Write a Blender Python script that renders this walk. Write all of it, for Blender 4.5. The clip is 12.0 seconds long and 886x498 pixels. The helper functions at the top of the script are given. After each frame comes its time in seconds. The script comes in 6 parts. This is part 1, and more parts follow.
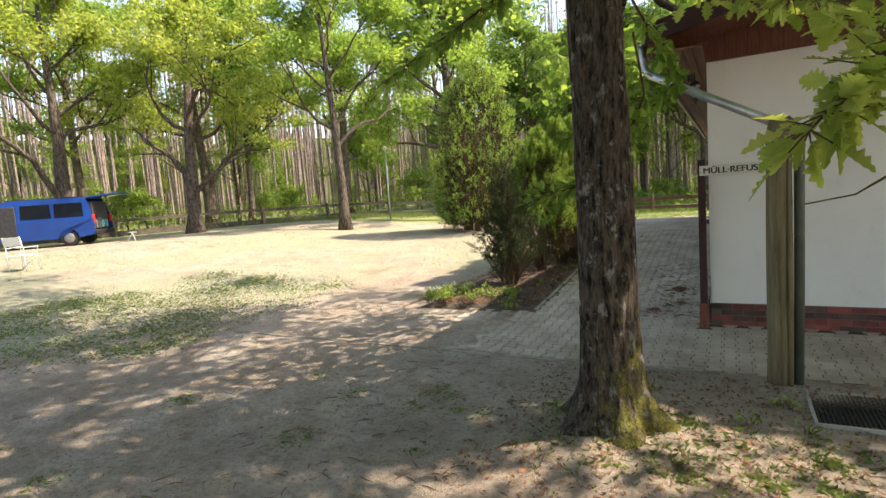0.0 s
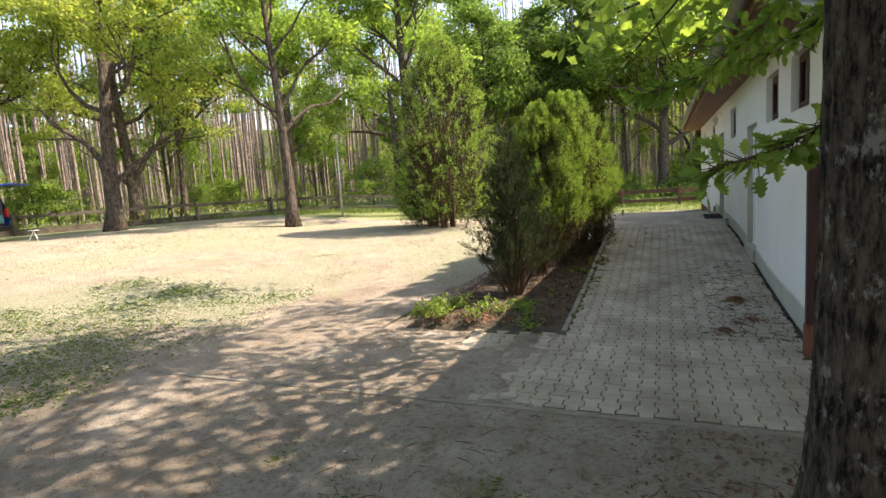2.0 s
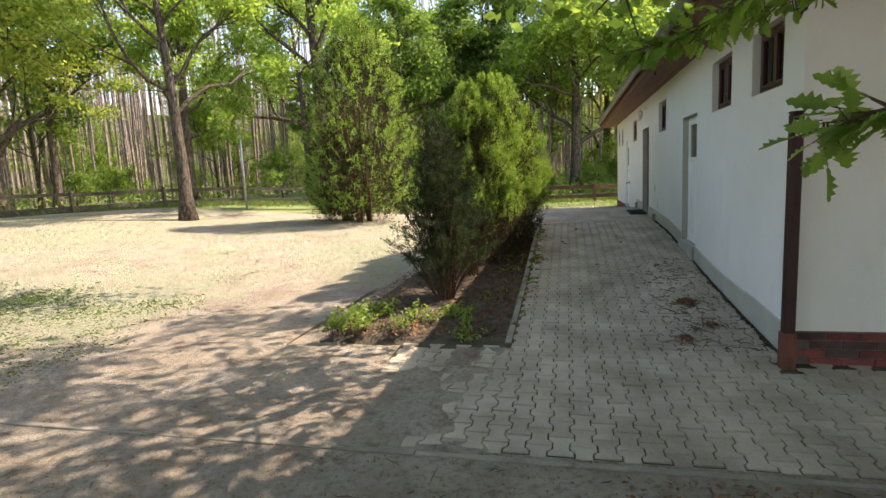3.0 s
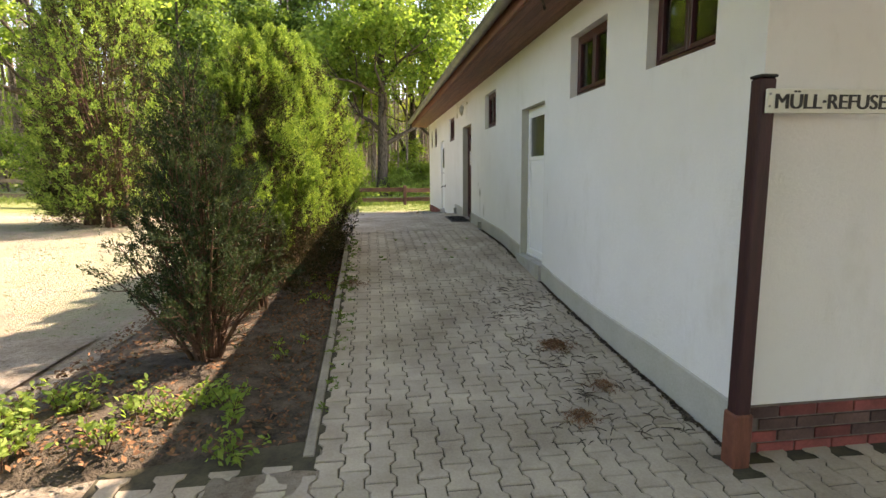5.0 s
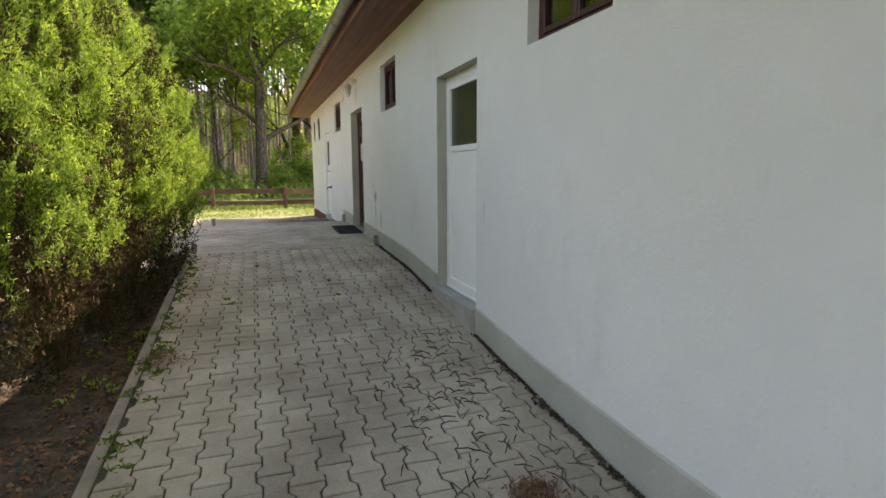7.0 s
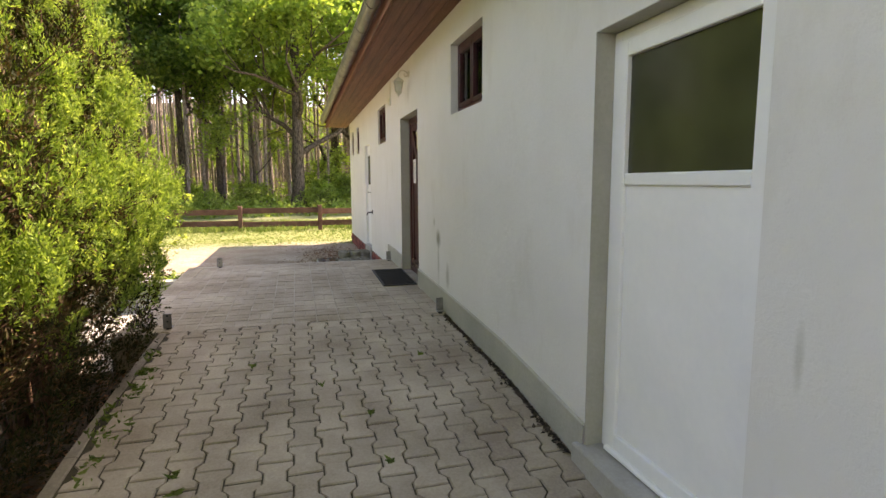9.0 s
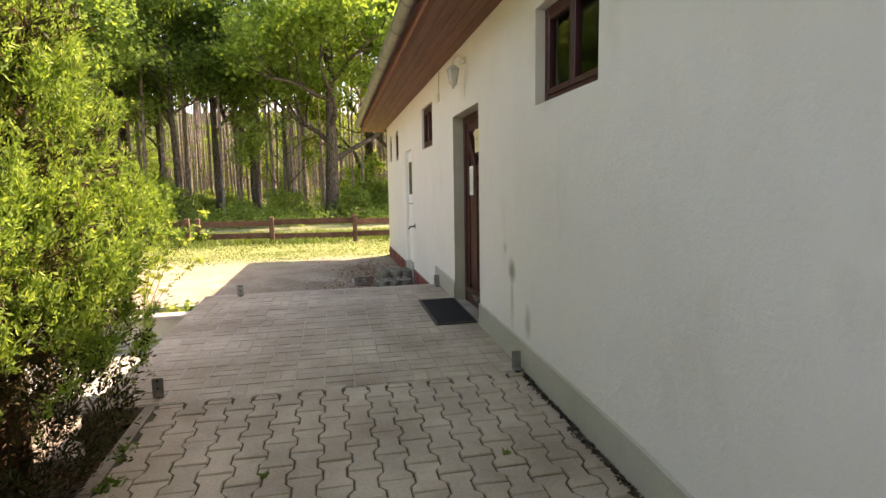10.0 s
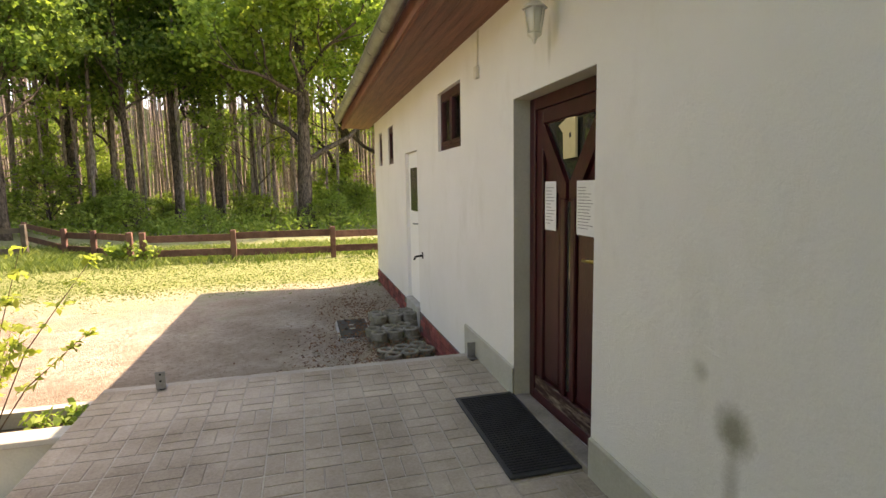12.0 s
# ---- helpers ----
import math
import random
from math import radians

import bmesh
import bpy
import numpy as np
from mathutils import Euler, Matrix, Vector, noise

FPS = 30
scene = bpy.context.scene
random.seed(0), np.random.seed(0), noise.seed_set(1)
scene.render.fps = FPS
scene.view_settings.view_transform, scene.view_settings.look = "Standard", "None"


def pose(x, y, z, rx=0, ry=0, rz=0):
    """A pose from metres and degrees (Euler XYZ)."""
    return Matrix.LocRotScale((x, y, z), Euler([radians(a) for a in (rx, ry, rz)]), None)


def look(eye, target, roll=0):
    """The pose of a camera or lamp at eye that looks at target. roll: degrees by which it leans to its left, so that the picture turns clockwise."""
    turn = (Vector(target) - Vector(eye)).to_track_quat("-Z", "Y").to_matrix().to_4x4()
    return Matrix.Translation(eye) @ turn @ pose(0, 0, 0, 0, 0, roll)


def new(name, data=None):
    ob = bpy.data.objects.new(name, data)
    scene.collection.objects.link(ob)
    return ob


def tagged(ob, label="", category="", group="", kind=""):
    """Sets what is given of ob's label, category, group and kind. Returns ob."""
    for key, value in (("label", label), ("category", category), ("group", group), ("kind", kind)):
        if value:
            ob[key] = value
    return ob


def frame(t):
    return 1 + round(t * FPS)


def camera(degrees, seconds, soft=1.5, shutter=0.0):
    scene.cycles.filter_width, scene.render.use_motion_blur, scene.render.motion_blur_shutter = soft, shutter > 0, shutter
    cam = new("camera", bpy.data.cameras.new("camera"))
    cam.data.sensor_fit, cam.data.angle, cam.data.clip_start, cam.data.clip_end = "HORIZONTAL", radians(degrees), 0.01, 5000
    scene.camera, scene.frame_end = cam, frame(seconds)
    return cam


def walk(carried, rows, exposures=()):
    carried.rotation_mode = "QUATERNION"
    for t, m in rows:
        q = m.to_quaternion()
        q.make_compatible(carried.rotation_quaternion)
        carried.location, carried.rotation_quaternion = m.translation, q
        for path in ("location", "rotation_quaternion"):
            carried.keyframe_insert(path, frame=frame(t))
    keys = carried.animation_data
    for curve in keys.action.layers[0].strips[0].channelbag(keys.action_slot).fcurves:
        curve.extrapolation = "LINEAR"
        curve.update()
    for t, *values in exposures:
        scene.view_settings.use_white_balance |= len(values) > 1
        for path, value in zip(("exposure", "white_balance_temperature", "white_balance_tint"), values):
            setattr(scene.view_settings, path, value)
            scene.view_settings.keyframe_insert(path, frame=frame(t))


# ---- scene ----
cam = camera(80.1, 12.0)
METRES, EYE, TILT, LEAN, TURN = 15.4, 1.85, 0.0, 0.0, 28.3
PATH = [
    (0, (0.235, -2.653, 1.542), (-0.724, -0.91, 1.332), -4.2),
    (0.5, (-0.199, -2.384, 1.51), (-1.125, -0.625, 1.294), -4.0),
    (1, (-0.619, -1.936, 1.487), (-1.528, -0.169, 1.262), -4.2),
    (1.5, (-1.007, -1.577, 1.483), (-1.871, 0.212, 1.254), -4.1),
    (2, (-1.355, -1.06, 1.448), (-2.127, 0.769, 1.209), -4.0),
    (2.5, (-1.659, -0.586, 1.392), (-2.329, 1.283, 1.148), -3.8),
    (3, (-1.86, -0.076, 1.351), (-2.323, 1.85, 1.075), -2.9),
    (5, (-2.077, 2.213, 1.241), (-1.814, 4.174, 0.953), -0.5),
    (5.5, (-1.971, 2.762, 1.216), (-1.541, 4.694, 0.928), -0.5),
    (6, (-1.859, 3.338, 1.202), (-1.343, 5.248, 0.908), -0.5),
    (6.5, (-1.776, 3.934, 1.203), (-1.163, 5.816, 0.911), -0.4),
    (7, (-1.654, 4.56, 1.213), (-0.998, 6.426, 0.92), -0.3),
    (9, (-1.346, 7.181, 1.404), (-0.821, 9.094, 1.153), -0.3),
    (9.5, (-1.335, 7.853, 1.414), (-0.913, 9.794, 1.177), -0.6),
    (10, (-1.32, 8.486, 1.481), (-0.915, 10.43, 1.249), -1.0),
    (10.5, (-1.334, 9.105, 1.536), (-0.941, 11.053, 1.312), -1.1),
    (11, (-1.376, 9.699, 1.614), (-0.974, 11.645, 1.391), -1.2),
    (11.5, (-1.318, 10.286, 1.638), (-0.892, 12.228, 1.419), -1.4),
    (12, (-1.357, 10.88, 1.677), (-0.854, 12.801, 1.442), -1.0),
]
walk(cam, [(t, look(eye, target, roll)) for t, eye, target, roll in PATH], [(0, 1.75, 7700, 18), (3, 1.68, 7700, 18), (5.5, 2.25, 8600, 23), (7, 2.15, 8300, 23), (9.5, 2.36, 9200, 28), (12, 2.2, 9400, 27)])

# ---- world, sun, light ----
SUN_TO = Vector((2.5, 1.3, 3.2)).normalized()
world = bpy.data.worlds.new("sky_world")
world.use_nodes = True
scene.world = world
wn = world.node_tree
sky = wn.nodes.new("ShaderNodeTexSky")
sky.sky_type = "NISHITA"
sky.sun_disc = False
sky.sun_elevation = math.asin(SUN_TO.z)
sky.sun_rotation = math.atan2(SUN_TO.x, SUN_TO.y)
wn.nodes["Background"].inputs["Strength"].default_value = 0.15
wn.links.new(sky.outputs["Color"], wn.nodes["Background"].inputs["Color"])
sun_data = bpy.data.lights.new("sun", "SUN")
sun_data.energy, sun_data.angle, sun_data.color = 3.9, radians(0.55), (1.0, 0.94, 0.85)
sun = new("sun", sun_data)
sun.matrix_world = look(SUN_TO * 60, (0, 0, 0))

# ---- materials ----


def nodes_of(name, rough=0.8, metal=0.0, spec=0.4):
    m = bpy.data.materials.new(name)
    m.use_nodes = True
    b = m.node_tree.nodes["Principled BSDF"]
    b.inputs["Roughness"].default_value = rough
    b.inputs["Metallic"].default_value = metal
    b.inputs["Specular IOR Level"].default_value = spec
    return m, m.node_tree, b


def noise_node(nt, scale, detail=4.0, coord="Object", stretch=None, rough=0.6):
    tc = nt.nodes.new("ShaderNodeTexCoord")
    n = nt.nodes.new("ShaderNodeTexNoise")
    n.inputs["Scale"].default_value = scale
    n.inputs["Detail"].default_value = detail
    n.inputs["Roughness"].default_value = rough
    if coord == "World":
        out = nt.nodes.new("ShaderNodeNewGeometry").outputs["Position"]
    else:
        out = tc.outputs[coord]
    if stretch:
        mp = nt.nodes.new("ShaderNodeMapping")
        mp.inputs["Scale"].default_value = stretch
        nt.links.new(out, mp.inputs["Vector"])
        out = mp.outputs["Vector"]
    nt.links.new(out, n.inputs["Vector"])
    return n


def ramp(nt, src, stops):
    r = nt.nodes.new("ShaderNodeValToRGB")
    el = r.color_ramp.elements
    while len(el) < len(stops):
        el.new(0.5)
    for e, (p, c) in zip(el, stops):
        e.position, e.color = p, (*c, 1.0)
    nt.links.new(src, r.inputs["Fac"])
    return r.outputs["Color"]


def mixc(nt, fac, a, b, mode="MIX"):
    mx = nt.nodes.new("ShaderNodeMix")
    mx.data_type, mx.blend_type = "RGBA", mode
    for sock, v in ((mx.inputs[0], fac), (mx.inputs[6], a), (mx.inputs[7], b)):
        if isinstance(v, (int, float)):
            sock.default_value = v
        elif isinstance(v, tuple):
            sock.default_value = (*v, 1.0)
        else:
            nt.links.new(v, sock)
    return mx.outputs[2]


def maths(nt, op, a, b=0.0, clamp=False):
    n = nt.nodes.new("ShaderNodeMath")
    n.operation, n.use_clamp = op, clamp
    for sock, v in ((n.inputs[0], a), (n.inputs[1], b)):
        if isinstance(v, (int, float)):
            sock.default_value = v
        else:
            nt.links.new(v, sock)
    return n.outputs[0]


def bump(nt, bsdf, src, strength=0.3, dist=0.01):
    b = nt.nodes.new("ShaderNodeBump")
    b.inputs["Strength"].default_value, b.inputs["Distance"].default_value = strength, dist
    nt.links.new(src, b.inputs["Height"])
    nt.links.new(b.outputs["Normal"], bsdf.inputs["Normal"])


def simple(name, c1, c2, scale=6.0, rough=0.8, metal=0.0, bump_s=0.2, bump_scale=40.0, stretch=None, coord="World", lo=0.35, hi=0.65, spec=0.4, dist=0.006, random_v=0.0):
    """Two-scale colour variation with fine relief."""
    m, nt, b = nodes_of(name, rough, metal, spec)
    n1 = noise_node(nt, scale, 5.0, coord, stretch)
    n2 = noise_node(nt, bump_scale, 4.0, coord, stretch)
    f = maths(nt, "ADD", maths(nt, "MULTIPLY", n1.outputs["Fac"], 0.7), maths(nt, "MULTIPLY", n2.outputs["Fac"], 0.3))
    col = ramp(nt, f, [(lo, c1), (hi, c2)])
    if random_v:
        oi = nt.nodes.new("ShaderNodeObjectInfo")
        geo = nt.nodes.new("ShaderNodeNewGeometry")
        r = maths(nt, "FRACT", maths(nt, "ADD", oi.outputs["Random"], geo.outputs["Random Per Island"]))
        v = maths(nt, "ADD", maths(nt, "MULTIPLY", r, 2 * random_v), 1 - random_v)
        cv = nt.nodes.new("ShaderNodeCombineColor")
        for i in range(3):
            nt.links.new(v, cv.inputs[i])
        col = mixc(nt, 1.0, col, cv.outputs[0], "MULTIPLY")
    nt.links.new(col, b.inputs["Base Color"])
    if bump_s:
        bump(nt, b, n2.outputs["Fac"], bump_s, dist)
    return m


def leaf_material(name, c1, c2, c3, trans=0.5, clump=0.5, depth=(0.72, 0.86, 0.55)):
    m = bpy.data.materials.new(name)
    m.use_nodes = True
    nt = m.node_tree
    geo = nt.nodes.new("ShaderNodeNewGeometry")
    col = ramp(nt, geo.outputs["Random Per Island"], [(0.0, c1), (0.55, c2), (1.0, c3)])
    # colour patches multiplied by depth; the thuja's imitate shaded gaps
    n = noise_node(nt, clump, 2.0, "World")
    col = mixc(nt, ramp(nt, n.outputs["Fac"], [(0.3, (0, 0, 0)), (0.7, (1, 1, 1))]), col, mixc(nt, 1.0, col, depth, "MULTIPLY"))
    hs = nt.nodes.new("ShaderNodeHueSaturation")
    hs.inputs["Saturation"].default_value = 0.86
    nt.links.new(col, hs.inputs["Color"])
    col = hs.outputs["Color"]
    b = nt.nodes["Principled BSDF"]
    b.inputs["Roughness"].default_value = 0.65
    b.inputs["Specular IOR Level"].default_value = 0.12
    nt.links.new(col, b.inputs["Base Color"])
    tr = nt.nodes.new("ShaderNodeBsdfTranslucent")
    nt.links.new(mixc(nt, 1.0, col, (1.3, 1.28, 0.7), "MULTIPLY"), tr.inputs["Color"])
    ms = nt.nodes.new("ShaderNodeMixShader")
    ms.inputs[0].default_value = trans
    nt.links.new(b.outputs[0], ms.inputs[1])
    nt.links.new(tr.outputs[0], ms.inputs[2])
    nt.links.new(ms.outputs[0], nt.nodes["Material Output"].inputs["Surface"])
    return m


def glass_material(name, tint, rough=0.03):
    """A dark pane: reflects like glass, with a dim room behind."""
    m, nt, b = nodes_of(name, rough, 0.0, 0.6)
    n = noise_node(nt, 3.0, 2.0, "World")
    nt.links.new(ramp(nt, n.outputs["Fac"], [(0.3, tint), (0.7, tuple(c * 1.5 for c in tint))]), b.inputs["Base Color"])
    return m


def clear_glass():
    """A thin pane: clear, with a gloss that grows at flat angles."""
    m = bpy.data.materials.new("clear_window_glass")
    m.use_nodes = True
    nt = m.node_tree
    tr = nt.nodes.new("ShaderNodeBsdfTransparent")
    tr.inputs["Color"].default_value = (0.72, 0.74, 0.70, 1)
    gl = nt.nodes.new("ShaderNodeBsdfGlossy")
    gl.inputs["Roughness"].default_value = 0.03
    fr = nt.nodes.new("ShaderNodeFresnel")
    fr.inputs["IOR"].default_value = 1.5
    ms = nt.nodes.new("ShaderNodeMixShader")
    nt.links.new(fr.outputs[0], ms.inputs[0])
    nt.links.new(tr.outputs[0], ms.inputs[1])
    nt.links.new(gl.outputs[0], ms.inputs[2])
    nt.links.new(ms.outputs[0], nt.nodes["Material Output"].inputs["Surface"])
    return m


def plaster():
    m, nt, b = nodes_of("white_plaster", 0.85, 0.0, 0.3)
    big = noise_node(nt, 0.9, 5.0, "World")
    fine = noise_node(nt, 55.0, 5.0, "World")
    mid = noise_node(nt, 5.0, 9.0, "World", None, 0.8)
    col = ramp(nt, big.outputs["Fac"], [(0.3, (0.70, 0.693, 0.66)), (0.7, (0.77, 0.765, 0.745))])
    # grey weather stains in patches of their own
    st = noise_node(nt, 2.3, 7.0, "World", (1, 1, 0.45), 0.7)
    fac = ramp(nt, st.outputs["Fac"], [(0.54, (0, 0, 0)), (0.74, (0.45, 0.45, 0.45))])
    col = mixc(nt, fac, col, (0.58, 0.56, 0.5))
    # damp mossy blotches with runs below them
    pos = nt.nodes.new("ShaderNodeNewGeometry").outputs["Position"]
    for (y, z, ry, rz, k) in ((12.26, 0.84, 0.10, 0.11, 0.85), (12.26, 0.62, 0.05, 0.28, 0.45), (11.93, 0.52, 0.07, 0.16, 0.5), (12.42, 1.0, 0.05, 0.05, 0.4), (13.66, 2.45, 0.03, 0.16, 0.4), (8.3, 0.9, 0.02, 0.12, 0.3)):
        mp = nt.nodes.new("ShaderNodeMapping")
        mp.vector_type = "TEXTURE"
        mp.inputs["Location"].default_value = (0, y, z)
        mp.inputs["Scale"].default_value = (1, ry, rz)
        nt.links.new(pos, mp.inputs["Vector"])
        ln = nt.nodes.new("ShaderNodeVectorMath")
        ln.operation = "LENGTH"
        nt.links.new(mp.outputs["Vector"], ln.inputs[0])
        f = maths(nt, "SUBTRACT", maths(nt, "ADD", ln.outputs["Value"], maths(nt, "MULTIPLY", mid.outputs["Fac"], 1.2)), 0.6)
        f = ramp(nt, f, [(0.25, (k, k, k)), (1.0, (0, 0, 0))])
        col = mixc(nt, f, col, (0.24, 0.235, 0.17))
    nt.links.new(col, b.inputs["Base Color"])
    patch = noise_node(nt, 1.1, 3.0, "World")
    chips = noise_node(nt, 15.0, 6.0, "World", None, 0.7)
    pf = maths(nt, "MULTIPLY", ramp(nt, patch.outputs["Fac"], [(0.48, (0, 0, 0)), (0.62, (1, 1, 1))]), ramp(nt, chips.outputs["Fac"], [(0.52, (0, 0, 0)), (0.62, (1, 1, 1))]))
    h = maths(nt, "ADD", maths(nt, "MULTIPLY", fine.outputs["Fac"], 0.12), maths(nt, "MULTIPLY", mid.outputs["Fac"], 0.9))
    h = maths(nt, "ADD", h, maths(nt, "MULTIPLY", pf, 0.15))
    bump(nt, b, h, 0.6, 0.02)
    return m


def ground_material():
    """Sandy soil with worn grass in uneven patches and dry litter."""
    m, nt, b = nodes_of("sandy_ground", 0.95, 0.0, 0.2)
    n1 = noise_node(nt, 0.28, 6.0, "World")
    n2 = noise_node(nt, 1.6, 8.0, "World", None, 0.7)
    n3 = noise_node(nt, 22.0, 6.0, "World", None, 0.75)
    n4 = noise_node(nt, 90.0, 3.0, "World")
    sand = ramp(nt, n2.outputs["Fac"], [(0.3, (0.35, 0.283, 0.215)), (0.55, (0.47, 0.40, 0.32)), (0.75, (0.55, 0.495, 0.42))])
    sand = mixc(nt, ramp(nt, n3.outputs["Fac"], [(0.5, (0, 0, 0)), (0.68, (0.8, 0.8, 0.8))]), sand, (0.15, 0.115, 0.08))
    n5 = noise_node(nt, 0.7, 9.0, "World", None, 0.75)
    sand = mixc(nt, ramp(nt, n5.outputs["Fac"], [(0.47, (0, 0, 0)), (0.62, (0.6, 0.6, 0.6))]), sand, (0.26, 0.205, 0.152))
    n6 = noise_node(nt, 4.5, 9.0, "World", None, 0.8)
    att = nt.nodes.new("ShaderNodeAttribute")
    att.attribute_name = "grassy"
    # leaf mould lies in patches on the bare ground near the oak
    bare = maths(nt, "MULTIPLY", maths(nt, "SUBTRACT", 0.42, att.outputs["Fac"]), 7.0, True)
    f6 = maths(nt, "MULTIPLY", ramp(nt, n6.outputs["Fac"], [(0.52, (0, 0, 0)), (0.64, (0.7, 0.7, 0.7))]), bare)
    sand = mixc(nt, f6, sand, (0.17, 0.118, 0.08))
    grass = ramp(nt, n3.outputs["Fac"], [(0.3, (0.20, 0.22, 0.105)), (0.7, (0.45, 0.44, 0.33))])
    lush = maths(nt, "MULTIPLY", maths(nt, "SUBTRACT", att.outputs["Fac"], 0.62), 5.0, True)
    grass = mixc(nt, lush, grass, ramp(nt, n3.outputs["Fac"], [(0.3, (0.115, 0.16, 0.04)), (0.7, (0.30, 0.34, 0.13))]))
    f = maths(nt, "ADD", maths(nt, "MULTIPLY", n1.outputs["Fac"], 0.75), maths(nt, "MULTIPLY", n2.outputs["Fac"], 0.45))
    f = maths(nt, "ADD", f, maths(nt, "SUBTRACT", att.outputs["Fac"], 0.5))
    f = maths(nt, "ADD", f, maths(nt, "MULTIPLY", maths(nt, "SUBTRACT", n6.outputs["Fac"], 0.5), 0.5))
    gf = ramp(nt, f, [(0.58, (0, 0, 0)), (0.74, (0.9, 0.9, 0.9))])
    nt.links.new(mixc(nt, gf, sand, grass), b.inputs["Base Color"])
    bump(nt, b, maths(nt, "ADD", n3.outputs["Fac"], maths(nt, "MULTIPLY", n4.outputs["Fac"], 0.4)), 1.0, 0.06)
    return m


def bark_material(name, dark, light, moss=0.0, scale=1.0):
    m, nt, b = nodes_of(name, 0.95, 0.0, 0.15)
    n1 = noise_node(nt, 26.0 * scale, 8.0, "World", (1, 1, 0.26), 0.75)
    n2 = noise_node(nt, 7.0, 9.0, "World", (1, 1, 0.45), 0.85)
    col = ramp(nt, n1.outputs["Fac"], [(0.40, dark), (0.56, light), (0.68, tuple(c * 1.6 for c in light))])
    if moss:
        # moss on the side turned to the open light, thickest near the root
        sep = nt.nodes.new("ShaderNodeSeparateXYZ")
        nt.links.new(nt.nodes.new("ShaderNodeTexCoord").outputs["Object"], sep.inputs[0])
        side = maths(nt, "ADD", maths(nt, "MULTIPLY", sep.outputs["X"], 0.42), maths(nt, "MULTIPLY", sep.outputs["Y"], -0.12))
        low = maths(nt, "MULTIPLY", maths(nt, "SUBTRACT", 0.55, sep.outputs["Z"]), 0.10)
        f = maths(nt, "ADD", maths(nt, "ADD", n2.outputs["Fac"], side), low)
        f = maths(nt, "MULTIPLY", ramp(nt, f, [(0.585, (0, 0, 0)), (0.66, (1, 1, 1))]), moss)
        n4 = noise_node(nt, 60.0, 4.0, "World")
        col = mixc(nt, f, col, ramp(nt, n4.outputs["Fac"], [(0.35, (0.07, 0.075, 0.014)), (0.65, (0.25, 0.235, 0.045))]))
        n3 = noise_node(nt, 13.0, 6.0, "World", (1, 1, 0.55), 0.7)
        f2 = maths(nt, "MULTIPLY", ramp(nt, n3.outputs["Fac"], [(0.57, (0, 0, 0)), (0.64, (1, 1, 1))]), 0.8)
        col = mixc(nt, f2, col, (0.31, 0.30, 0.28))
    nt.links.new(col, b.inputs["Base Color"])
    bump(nt, b, n1.outputs["Fac"], 1.0, 0.05 / scale)
    return m


